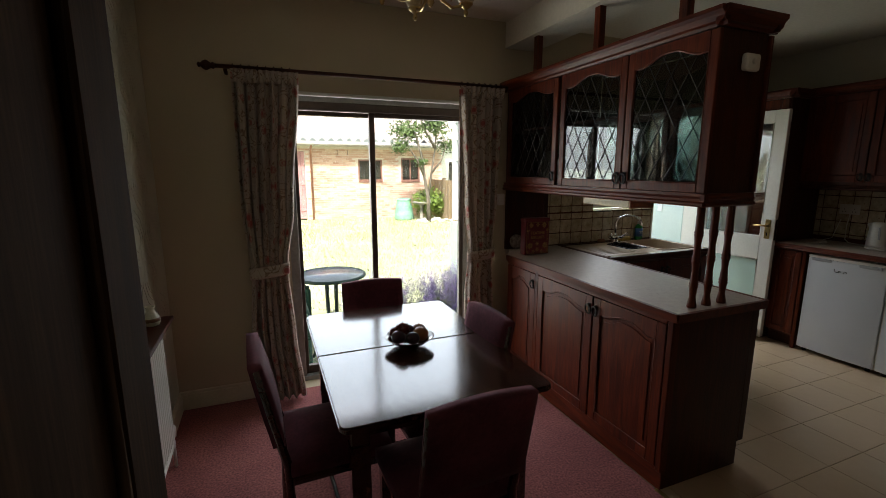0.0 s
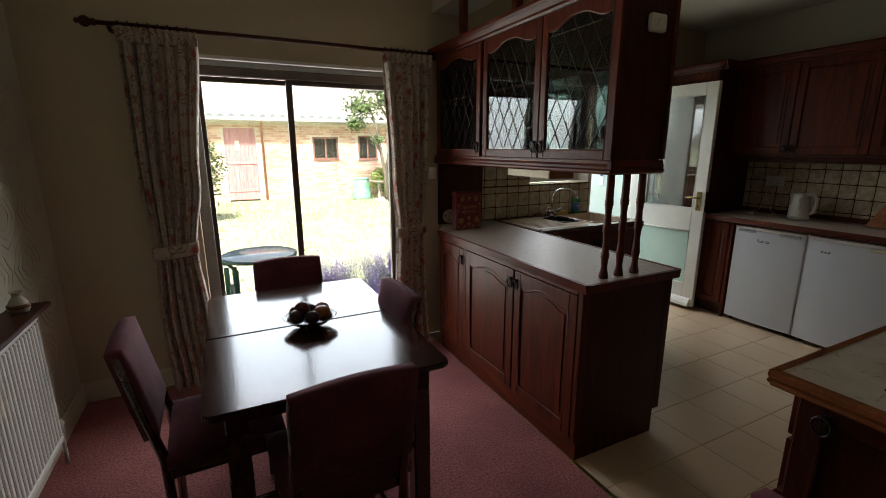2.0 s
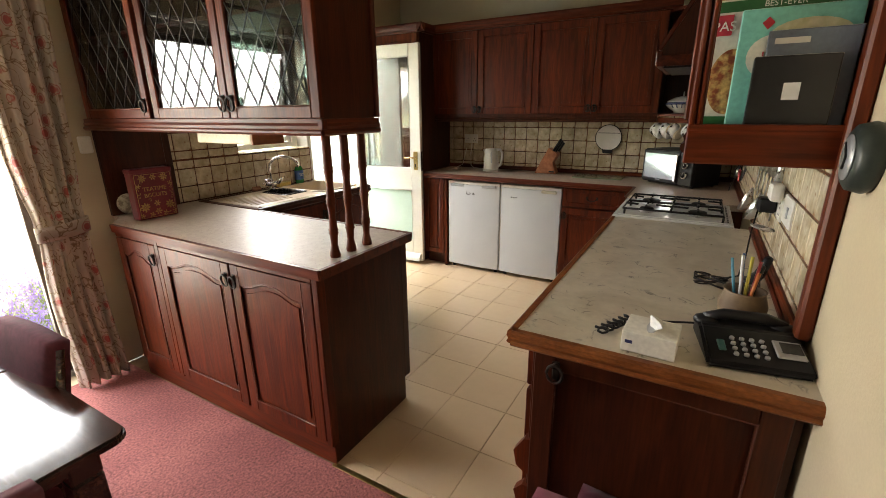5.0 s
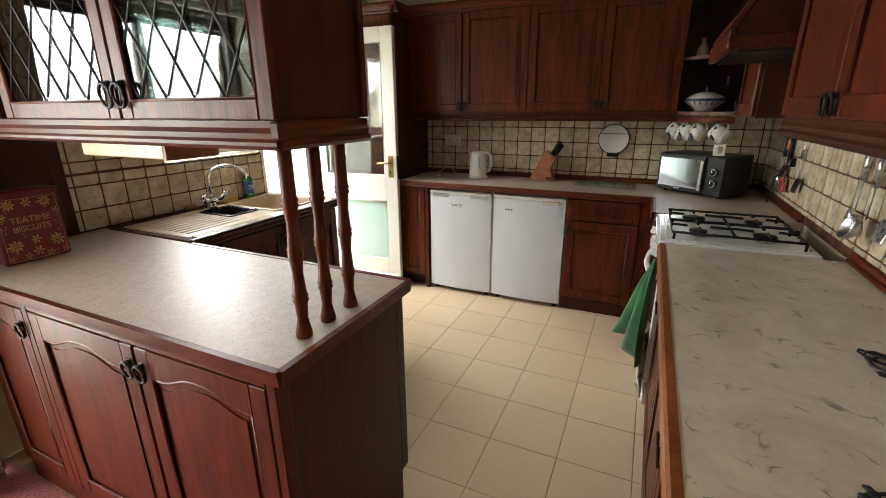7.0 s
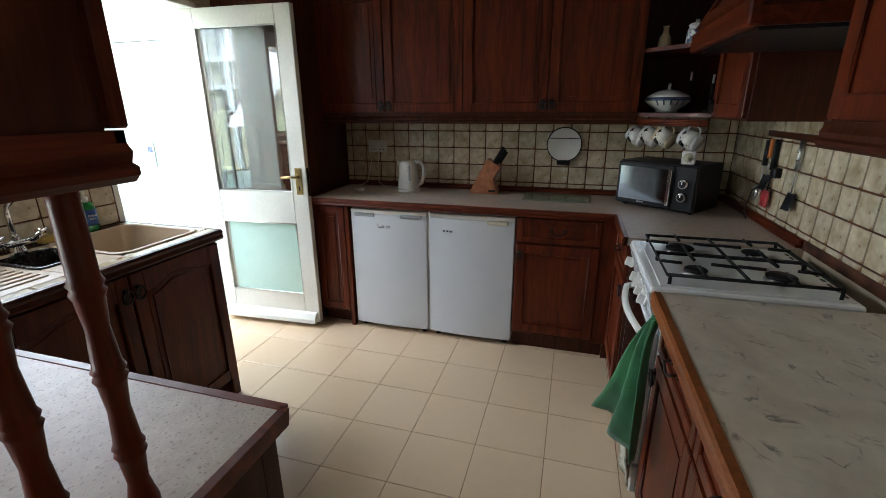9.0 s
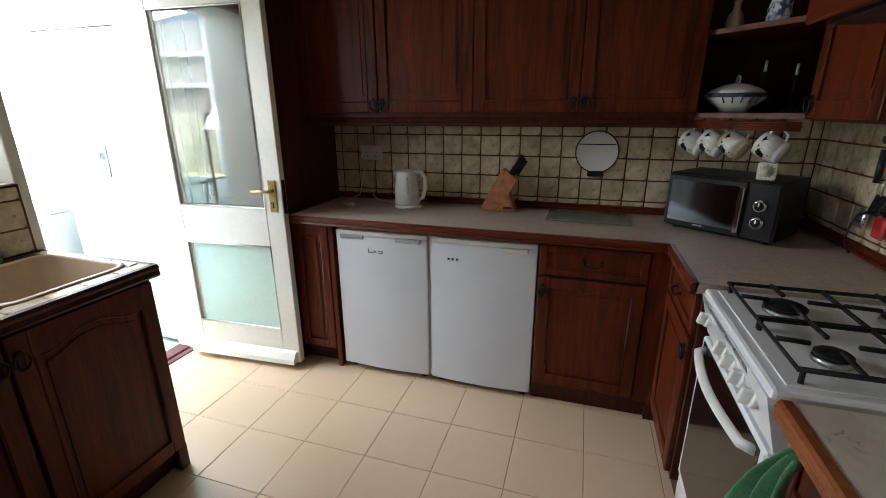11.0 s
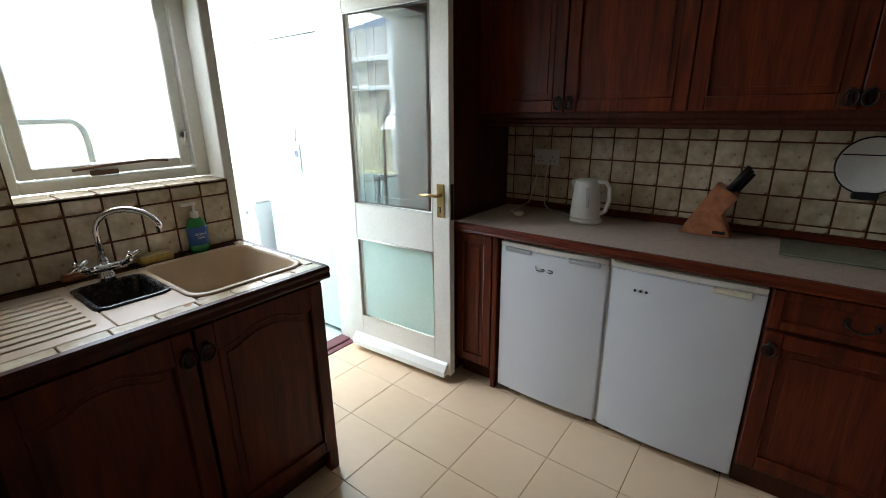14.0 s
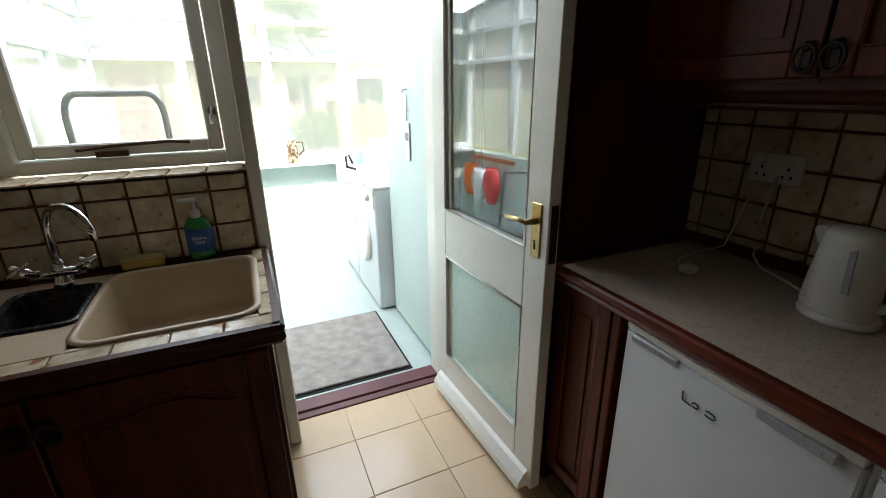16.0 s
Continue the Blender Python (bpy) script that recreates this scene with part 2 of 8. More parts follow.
alu_grey = mat("grey_aluminium", (0.28, 0.27, 0.25), (0.36, 0.35, 0.33), rough=0.4, scale=5, fine=60, metal=0.6)
sink_black = mat("black_basin", (0.012, 0.012, 0.013), (0.03, 0.03, 0.032), rough=0.25, scale=9, fine=70)
purple_paint = mat("maroon_threshold_paint", (0.10, 0.030, 0.036), (0.15, 0.046, 0.052), rough=0.4, scale=6, fine=60)
green_cloth = mat("green_tea_towel", (0.025, 0.13, 0.045), (0.05, 0.22, 0.08), rough=0.95, scale=9, fine=260, bump=0.7, wear=0.25, sheen=0.3)
china = mat("white_china", (0.74, 0.74, 0.71), (0.8, 0.8, 0.78), rough=0.15, scale=5, fine=40, bump=0.0, wear=0.03, coat=0.5)
china_blue = mat("blue_glazed_pattern", (0.04, 0.06, 0.14), (0.10, 0.13, 0.24), rough=0.2, scale=30, fine=60, coat=0.4)

# ---- building helpers ----
ORIGIN = {}


def box(x0, y0, z0, x1, y1, z1, bevel=0.0, seg=1):
    bm = bmesh.new()
    bmesh.ops.create_cube(bm, size=1.0)
    for v in bm.verts:
        v.co = Vector(((x0 + x1) / 2 + v.co.x * (x1 - x0), (y0 + y1) / 2 + v.co.y * (y1 - y0), (z0 + z1) / 2 + v.co.z * (z1 - z0)))
    if bevel:
        bmesh.ops.bevel(bm, geom=list(bm.edges), offset=bevel, segments=seg, affect="EDGES", profile=0.5)
    return bm


def join(*bms):
    out = bmesh.new()
    for b in bms:
        me = bpy.data.meshes.new("tmp")
        b.to_mesh(me)
        b.free()
        out.from_mesh(me)
        bpy.data.meshes.remove(me)
    return out


def moved(bm, m):
    bmesh.ops.transform(bm, matrix=m, verts=bm.verts)
    return bm


def prism(points, h, axis="z", at=0.0, bevel=0.0):
    """A flat outline of (u, v) pushed h along axis from at. z: (x, y); y: (x, z); x: (y, z)."""
    bm = bmesh.new()
    put = {"z": lambda u, v, w: (u, v, w), "y": lambda u, v, w: (u, w, v), "x": lambda u, v, w: (w, u, v)}[axis]
    a = [bm.verts.new(put(u, v, at)) for u, v in points]
    b = [bm.verts.new(put(u, v, at + h)) for u, v in points]
    bm.faces.new(a), bm.faces.new(b[::-1])
    n = len(points)
    for i in range(n):
        bm.faces.new((a[i], b[i], b[(i + 1) % n], a[(i + 1) % n]))
    bmesh.ops.recalc_face_normals(bm, faces=bm.faces)
    if bevel:
        bmesh.ops.bevel(bm, geom=list(bm.edges), offset=bevel, segments=2, affect="EDGES")
    return bm


def lathe(profile, at=(0, 0, 0), seg=20, axis="z"):
    """A turned body: profile of (radius, height)."""
    bm = bmesh.new()
    rings = []
    for r, z in profile:
        if r <= 1e-5:
            rings.append([bm.verts.new((0, 0, z))])
        else:
            rings.append([bm.verts.new((r * math.cos(2 * math.pi * i / seg), r * math.sin(2 * math.pi * i / seg), z)) for i in range(seg)])
    for p, q in zip(rings, rings[1:]):
        for i in range(seg):
            a, b = p[i % len(p)], p[(i + 1) % len(p)]
            c, d = q[(i + 1) % len(q)], q[i % len(q)]
            f = [v for k, v in enumerate((a, b, c, d)) if v not in (a, b, c, d)[:k]]
            if len(f) > 2:
                bm.faces.new(f)
    for ring in (rings[0], rings[-1]):
        if len(ring) > 2:
            bm.faces.new(ring)
    bmesh.ops.recalc_face_normals(bm, faces=bm.faces)
    for f in bm.faces:
        f.smooth = True
    turn = {"z": Matrix(), "x": pose(0, 0, 0, 0, 90, 0), "y": pose(0, 0, 0, -90, 0, 0)}[axis]
    return moved(bm, Matrix.Translation(at) @ turn)


def tube(points, r, seg=8, closed=False, taper=None):
    """A round bar along points."""
    bm = bmesh.new()
    pts = [Vector(p) for p in points]
    n = len(pts)
    rings = []
    up = Vector((0.123, 0.231, 0.965))
    for i, p in enumerate(pts):
        a = pts[(i - 1) % n] if closed or i else p
        b = pts[(i + 1) % n] if closed or i < n - 1 else p
        d = (b - a).normalized()
        s = d.cross(up)
        if s.length < 0.05:
            s = d.cross(Vector((1, 0, 0)))
        s.normalize()
        t = d.cross(s)
        k = r if taper is None else taper(i / max(1, n - 1)) * r
        rings.append([bm.verts.new(p + k * (math.cos(2 * math.pi * j / seg) * s + math.sin(2 * math.pi * j / seg) * t)) for j in range(seg)])
    pairs = list(zip(rings, rings[1:])) + ([(rings[-1], rings[0])] if closed else [])
    for p, q in pairs:
        for j in range(seg):
            bm.faces.new((p[j], p[(j + 1) % seg], q[(j + 1) % seg], q[j]))
    if not closed:
        bm.faces.new(rings[0]), bm.faces.new(rings[-1])
    bmesh.ops.recalc_face_normals(bm, faces=bm.faces)
    for f in bm.faces:
        f.smooth = True
    return bm


def grid_sheet(nu, nv, fn, thick=0.0):
    """A sheet whose point at (u, v), both 0 to 1, lies at fn(u, v)."""
    bm = bmesh.new()
    v = [[bm.verts.new(fn(i / nu, j / nv)) for j in range(nv + 1)] for i in range(nu + 1)]
    for i in range(nu):
        for j in range(nv):
            bm.faces.new((v[i][j], v[i + 1][j], v[i + 1][j + 1], v[i][j + 1])).smooth = True
    bmesh.ops.recalc_face_normals(bm, faces=bm.faces)
    if thick:
        bmesh.ops.solidify(bm, geom=list(bm.faces), thickness=thick)
    return bm


def ball(at, rx, ry, rz, sub=2):
    bm = bmesh.new()
    bmesh.ops.create_icosphere(bm, subdivisions=sub, radius=1)
    for f in bm.faces:
        f.smooth = True
    return moved(bm, Matrix.Translation(at) @ Matrix.Diagonal((rx, ry, rz, 1)))


def text_mesh(words, size, m, depth=0.0006, spacing=1.0):
    cu = bpy.data.curves.new("words", "FONT")
    cu.body, cu.size, cu.extrude, cu.align_x, cu.space_character = words, size, depth, "CENTER", spacing
    ob = bpy.data.objects.new("words", cu)
    me = bpy.data.meshes.new_from_object(ob)
    bm = bmesh.new()
    bm.from_mesh(me)
    bpy.data.objects.remove(ob), bpy.data.curves.remove(cu), bpy.data.meshes.remove(me)
    return moved(bm, m)


def thing(name, label, category, at=(0, 0, 0), group="", kind=""):
    ob = new(name)
    ob.location = at
    ob.empty_display_size = 0.05
    ORIGIN[ob] = Vector(at)
    return tagged(ob, label, category, group, kind)


def part(name, bm, material, parent=None, label="", smooth=None):
    """Links a bmesh, given in the world's coordinates, as one mesh under its thing or part."""
    o = ORIGIN[parent] if parent else Vector((0, 0, 0))
    if o.length:
        bmesh.ops.translate(bm, vec=-o, verts=bm.verts)
    me = bpy.data.meshes.new(name)
    bm.to_mesh(me)
    bm.free()
    me.materials.append(material)
    ob = new(name, me)
    if parent:
        ob.parent = parent
    ORIGIN[ob] = o
    if label:
        ob["label"] = label
    return ob


def solid(name, bm, material, label="", category="", kind="", group=""):
    """A thing that is one mesh."""
    return tagged(part(name, bm, material), label, category, group, kind)


def structure(name, bm, material, label, category="wall"):
    return solid(name, bm, material, label, category, "structure")

# ---- setting ----
CEIL = 2.60
N0, N1 = 3.25, 3.53       # the garden wall's two faces
S0, S1 = -0.03, 0.09      # the hall wall's two faces
structure("wall_west", box(-0.48, -0.03, 0, -0.33, 3.53, CEIL), wallpaper, "pale green embossed wallpaper on the dining room wall")
structure("wall_east", box(5.0, -0.03, 0, 5.15, 3.53, CEIL), plaster_k, "cream painted kitchen end wall above the tiles")
north = structure("wall_north", join(
    box(-0.33, N0, 0, 0.40, N1, CEIL), box(0.40, N0, 2.02, 1.77, N1, CEIL), box(1.77, N0, 0, 2.90, N1, CEIL),
    box(2.90, N0, 0, 3.58, N1, 1.165), box(2.90, N0, 2.06, 4.38, N1, CEIL), box(4.38, N0, 0, 5.0, N1, CEIL), box(0.40, N0, -0.2, 1.77, N1, 0.0), box(3.58, N0, -0.2, 4.38, N1, -0.002)),
    plaster, "cream painted garden wall with patio door and kitchen openings")
south = structure("wall_south", join(box(-0.33, S0, 0, 0.14, S1, CEIL), box(0.94, S0, 0, 5.0, S1, CEIL), box(0.14, S0, 2.05, 0.94, S1, CEIL)), plaster, "cream painted wall beside the hall doorway")
structure("ceiling", box(-0.48, -0.03, CEIL, 5.15, 3.53, CEIL + 0.12), ceiling_paint, "off-white textured ceiling", "ceiling")
structure("beam", box(2.0, S1, 2.42, 2.26, N0, CEIL), ceiling_paint, "off-white boxed beam over the peninsula", "beam")
structure("carpet", box(-0.33, -0.03, -0.1, 1.935, N0, 0.0), carpet_pile, "plum red cut-pile dining room carpet", "carpet")
kfloor = structure("floor", box(1.935, S1, -0.1, 5.0, N0, -0.004), floor_grout, "kitchen floor of square cream tiles with brown joints", "floor")
structure("trim", box(1.925, 0.72, -0.002, 1.947, 1.56, 0.005, 0.001), brass, "thin brass strip between carpet and tiles", "threshold strip")
# the hall behind the camera
structure("floor_hall", box(-0.48, -1.5, -0.1, 2.2, -0.03, 0.0), carpet_pile, "plum red hall carpet", "carpet")
structure("wall_hall", join(box(-0.48, -1.6, 0, 2.3, -1.5, CEIL), box(-0.58, -1.5, 0, -0.48, -0.03, CEIL), box(2.2, -1.5, 0, 2.3, -0.03, CEIL)), plaster, "cream painted hall walls")
structure("ceiling_hall", box(-0.58, -1.6, CEIL, 2.3, -0.03, CEIL + 0.1), ceiling_paint, "off-white hall ceiling", "ceiling")
structure("baseboard_north", join(box(-0.328, N0 - 0.018, 0, 0.40, N0, 0.105, 0.004), box(-0.328, N0 - 0.013, 0.105, 0.40, N0, 0.125, 0.004)), skirting_paint, "cream painted skirting board", "skirting board")
structure("baseboard_west", join(box(-0.33, 0.10, 0, -0.312, N0 - 0.02, 0.105, 0.004), box(-0.33, 0.10, 0.105, -0.317, N0 - 0.02, 0.125, 0.004)), skirting_paint, "cream painted skirting board", "skirting board")
structure("baseboard_south", box(0.99, S1, 0, 1.80, S1 + 0.018, 0.11, 0.004), skirting_paint, "cream painted skirting board", "skirting board")
structure("door_frame", join(box(0.10, S0 - 0.01, 0, 0.142, S1 + 0.012, 2.05, 0.004), box(0.938, S0 - 0.01, 0, 0.98, S1 + 0.012, 2.05, 0.004), box(0.10, S0 - 0.01, 2.045, 0.98, S1 + 0.012, 2.10, 0.004)), wood_dark, "dark stained hall door frame", "door frame")

# raised lozenge pattern on the wallpaper
def emboss():
    bms = []
    for i in range(9):
        for j in range(10):
            cy, cz = 0.40 + i * 0.33 + (0.165 if j % 2 else 0), 0.20 + j * 0.25
            if cy > 3.1:
                continue
            for s in (1.0, 0.72, 0.45):
                w, h = 0.155 * s, 0.145 * s
                pts = [(0, h), (w * 0.62, h * 0.62), (w, 0), (w * 0.62, -h * 0.62), (0, -h), (-w * 0.62, -h * 0.62), (-w, 0), (-w * 0.62, h * 0.62)]
                bms.append(tube([(-0.3295, cy + a, cz + b) for a, b in pts], 0.0016, 4, True))
    return join(*bms)


structure("wallpaper_relief", emboss(), wallpaper, "raised lozenge lines of the embossed wallpaper", "wallpaper")


# ---- joinery helpers ----
FACING = {
    "-x": lambda p: Matrix(((0, -1, 0, p), (1, 0, 0, 0), (0, 0, 1, 0), (0, 0, 0, 1))),
    "+x": lambda p: Matrix(((0, 1, 0, p), (1, 0, 0, 0), (0, 0, 1, 0), (0, 0, 0, 1))),
    "-y": lambda p: Matrix(((1, 0, 0, 0), (0, -1, 0, p), (0, 0, 1, 0), (0, 0, 0, 1))),
    "+y": lambda p: Matrix(((1, 0, 0, 0), (0, 1, 0, p), (0, 0, 1, 0), (0, 0, 0, 1))),
}


def facing(bm, f, p):
    """Takes a body drawn as (along, outwards, up) to the plane p that faces f."""
    moved(bm, FACING[f](p))
    bmesh.ops.recalc_face_normals(bm, faces=bm.faces)
    return bm


def arch(u0, u1, z, rise, k=16):
    """The eyebrow curve of a cathedral rail, from u0 to u1."""
    out = []
    for i in range(k + 1):
        s = i / k
        e = min(1, max(0, (min(s, 1 - s) - 0.10) / 0.34))
        out.append((u0 + (u1 - u0) * s, z + rise * (e * e * (3 - 2 * e))))
    return out


def door_frame_parts(u0, u1, z0, z1, st, rise, t=0.02):
    """Stiles, rails and bead of a framed door; the rest of the height over the arch is the top rail."""
    zt = z1 - st - rise
    bms = [box(u0, 0, z0, u0 + st, t, z1, 0.003), box(u1 - st, 0, z0, u1, t, z1, 0.003), box(u0 + st, 0, z0, u1 - st, t, z0 + st, 0.003)]
    low = arch(u0 + st, u1 - st, zt, rise) if rise else [(u0 + st, zt), (u1 - st, zt)]
    bms.append(prism(low + [(u1 - st, z1), (u0 + st, z1)], t, "y"))
    edge = [(u0 + st, t - 0.004, z0 + st), (u1 - st, t - 0.004, z0 + st)] + [(u, t - 0.004, z) for u, z in reversed(low)]
    bms.append(tube(edge, 0.006, 6, True))
    return bms, low, zt


def frame_pieces(bms, f, p, parent, material):
    """Hangs the stiles, rails and bead of a door on it, each a piece of its own."""
    for name, bm in zip(("stile", "stile", "rail", "rail", "bead"), bms):
        part(name, facing(bm, f, p), material, parent)


def ring_pull(u, z, f, p, parent):
    """A wrought iron drop ring on a small plate."""
    plate = join(box(u - 0.010, 0, z - 0.028, u + 0.010, 0.004, z + 0.028, 0.003), lathe([(0, 0), (0.010, 0), (0.008, 0.013), (0, 0.015)], (u, 0, z + 0.016), 10, "y"))
    ring = tube([(u + 0.021 * math.sin(a), 0.012 + 0.003 * math.cos(a), z - 0.006 + 0.027 * math.cos(a)) for a in [i * math.pi / 8 for i in range(16)]], 0.0042, 6, True)
    h = part("handle", facing(join(plate, ring), f, p), iron, parent, "black iron ring pull")
    return h


def bail_pull(u, z, f, p, parent, w=0.075):
    pts = [(u - w / 2, 0.002, z + 0.006), (u - w / 2, 0.018, z)] + [(u - w / 2 + w * i / 8, 0.022, z - 0.016 * math.sin(math.pi * i / 8)) for i in range(9)] + [(u + w / 2, 0.018, z), (u + w / 2, 0.002, z + 0.006)]
    plates = [box(u + s * w / 2 - 0.009, 0, z - 0.008, u + s * w / 2 + 0.009, 0.003, z + 0.018, 0.002) for s in (-1, 1)]
    return part("handle", facing(join(tube(pts, 0.004, 6), *plates), f, p), iron, parent, "black iron bail handle")


def cab_door(parent, f, p, u0, u1, z0, z1, rise=0.035, handle=0, st=0.055, hz=None, grain=None):
    """A framed oak cabinet door; handle: -1 or 1, the side of its ring pull, 0 for none."""
    bms, low, zt = door_frame_parts(u0, u1, z0, z1, st, rise)
    a, b, c = u0 + st, u1 - st, z0 + st
    top = [(u, z + 0.004) for u, z in low]
    field = [(a + 0.03, c + 0.03), (b - 0.03, c + 0.03)] + [(min(max(u, a + 0.03), b - 0.03), z - 0.028) for u, z in reversed(low)]
    panel = join(prism([(a - 0.004, c - 0.004), (b + 0.004, c - 0.004)] + top[::-1], 0.008, "y", 0.002), prism(field, 0.005, "y", 0.0095))
    d = part("door", facing(panel, f, p), wood_z, parent)
    frame_pieces(bms, f, p, d, grain or wood_z)
    if handle:
        ring_pull(u1 - 0.022 if handle > 0 else u0 + 0.022, hz if hz else z1 - 0.085, f, p + (-0.02 if f[0] == "-" else 0.02), d)
    return d


def drawer(parent, f, p, u0, u1, z0, z1):
    st = 0.034
    bms = [box(u0, 0, z0, u0 + st, 0.02, z1, 0.003), box(u1 - st, 0, z0, u1, 0.02, z1, 0.003), box(u0 + st, 0, z0, u1 - st, 0.02, z0 + st, 0.003), box(u0 + st, 0, z1 - st, u1 - st, 0.02, z1, 0.003), box(u0 + st, 0, z0 + st, u1 - st, 0.011, z1 - st)]
    d = part("drawer", facing(join(*bms), f, p), wood_z, parent)
    bail_pull((u0 + u1) / 2, (z0 + z1) / 2, f, p + (-0.02 if f[0] == "-" else 0.02), d)
    return d


def moulding(profile, a, b):
    """A straight moulding from a to b: profile of (outwards, up), outwards to the right of the way."""
    a, b = Vector(a), Vector(b)
    d = (b - a).normalized()
    s = d.cross(Vector((0, 0, 1)))
    bm = bmesh.new()
    p = [bm.verts.new(a + s * u + Vector((0, 0, w))) for u, w in profile]
    q = [bm.verts.new(b + s * u + Vector((0, 0, w))) for u, w in profile]
    bm.faces.new(p), bm.faces.new(q)
    for i in range(len(p)):
        bm.faces.new((p[i], p[(i + 1) % len(p)], q[(i + 1) % len(p)], q[i]))
    bmesh.ops.recalc_face_normals(bm, faces=bm.faces)
    return bm


CORNICE = [(0, 0), (0.012, 0), (0.018, 0.012), (0.030, 0.018), (0.040, 0.040), (0.052, 0.052), (0.052, 0.068), (0, 0.068)]
PELMET = [(0, 0), (0.014, 0), (0.022, 0.008), (0.022, 0.016), (0.014, 0.022), (0.018, 0.034), (0.012, 0.044), (0.012, 0.058), (0, 0.058)]

# ---- patio door ----
patio = thing("door_1", "dark framed sliding patio door with two tall panes", "patio door", (1.085, 3.40, 0), kind="structure")
X0, X1, ZT = 0.42, 1.755, 1.985
part("frame", join(box(X0 - 0.02, 3.37, 0, X0 + 0.045, 3.45, ZT, 0.003), box(X1 - 0.035, 3.37, 0, X1 + 0.015, 3.45, ZT, 0.003), box(X0 - 0.02, 3.37, ZT - 0.005, X1 + 0.015, 3.45, ZT + 0.033, 0.003), box(X0 - 0.02, 3.36, 0, X1 + 0.015, 3.46, 0.035, 0.003)), alu_grey, patio, "grey aluminium outer frame")
part("head_board", box(X0 - 0.018, 3.355, 1.925, X1 + 0.014, 3.405, 1.98, 0.004), alu_brown, patio, "dark brown timber head")
for a, b, y in ((X0 + 0.03, 1.03, 3.425), (0.985, X1 - 0.025, 3.395)):
    sash = part("sash", join(box(a, y - 0.018, 0.035, a + 0.04, y + 0.018, 1.925, 0.003), box(b - 0.04, y - 0.018, 0.035, b, y + 0.018, 1.925, 0.003), box(a + 0.04, y - 0.018, 0.035, b - 0.04, y + 0.018, 0.095, 0.003), box(a + 0.04, y - 0.018, 1.895, b - 0.04, y + 0.018, 1.925, 0.003)), alu_brown, patio)
    g = part("pane", box(a + 0.04, y - 0.004, 0.095, b - 0.04, y + 0.004, 1.895), pane, sash)
    g.visible_shadow = False
structure("window_head", box(0.38, N0 - 0.012, 2.0, 1.79, N0 + 0.02, 2.022, 0.003), white_paint, "white painted edge over the patio door", "trim")

# ---- kitchen window ----
win = thing("window_1", "cream painted timber kitchen window over the sink", "window", (3.24, 3.42, 1.17), kind="structure")
part("window_frame", join(box(2.90, 3.385, 1.185, 2.945, 3.48, 2.06, 0.004), box(3.525, 3.385, 1.185, 3.60, 3.48, 2.06, 0.004), box(2.945, 3.385, 2.0, 3.525, 3.48, 2.06, 0.004), box(2.945, 3.385, 1.185, 3.525, 3.48, 1.225, 0.004)), white_paint, win)
sash = part("sash", join(box(2.95, 3.40, 1.23, 2.995, 3.45, 1.995, 0.005), box(3.475, 3.40, 1.23, 3.52, 3.45, 1.995, 0.005), box(2.995, 3.40, 1.23, 3.475, 3.45, 1.27, 0.005), box(2.995, 3.40, 1.95, 3.475, 3.45, 1.995, 0.005)), white_paint, win)
wp = part("pane", box(2.995, 3.43, 1.27, 3.475, 3.436, 1.95), pane, sash)
wp.visible_shadow = False
part("stay", join(tube([(3.10, 3.392, 1.252), (3.20, 3.387, 1.262), (3.36, 3.387, 1.268), (3.42, 3.387, 1.262)], 0.006, 6), box(3.15, 3.382, 1.228, 3.24, 3.394, 1.246, 0.002)), mat("old_bronze", (0.09, 0.05, 0.03), (0.16, 0.09, 0.05), rough=0.5, metal=0.7), win, "tarnished bronze casement stay")
part("catch", join(lathe([(0, 0), (0.016, 0), (0.014, 0.01), (0, 0.012)], (3.505, 3.40, 1.36), 10, "y"), tube([(3.505, 3.385, 1.375), (3.50, 3.375, 1.345), (3.498, 3.378, 1.32)], 0.006, 6)), plastic_white, win, "white painted sash catch")

# ---- kitchen doorway and its glazed door ----
structure("door_2", join(box(3.58, 3.26, 0, 3.625, 3.53, 2.06, 0.004), box(4.335, 3.26, 0, 4.38, 3.53, 2.06, 0.004), box(3.625, 3.26, 2.03, 4.335, 3.53, 2.06, 0.004)), white_paint, "white painted back door frame", "door frame")
structure("threshold", join(box(3.60, 3.44, 0, 4.36, 3.53, 0.018, 0.004), box(3.60, 3.40, -0.002, 4.36, 3.44, 0.008, 0.002)), purple_paint, "maroon painted door threshold", "threshold")
leaf = thing("glazed_door", "white painted half-glazed back door standing open", "door", (4.32, 3.42, 0.03))
Y0, Y1, DX0, DX1 = 2.655, 3.415, 4.30, 4.342
part("leaf_frame", join(box(DX0, Y0, 0.03, DX1, Y0 + 0.105, 2.03, 0.003), box(DX0, Y1 - 0.105, 0.03, DX1, Y1, 2.03, 0.003), box(DX0, Y0 + 0.105, 0.03, DX1, Y1 - 0.105, 0.235, 0.003), box(DX0, Y0 + 0.105, 0.735, DX1, Y1 - 0.105, 0.945, 0.003), box(DX0, Y0 + 0.105, 1.925, DX1, Y1 - 0.105, 2.03, 0.003)), white_paint, leaf)
part("glazing_bead", join(*[tube([(DX0 + 0.002, Y0 + 0.108, a), (DX0 + 0.002, Y1 - 0.108, a), (DX0 + 0.002, Y1 - 0.108, b), (DX0 + 0.002, Y0 + 0.108, b)], 0.007, 6, True) for a, b in ((0.238, 0.732), (0.948, 1.922))]), white_paint, leaf)
up = part("pane", box(4.318, Y0 + 0.10, 0.94, 4.324, Y1 - 0.10, 1.93), door_glass, leaf)
up.visible_shadow = False
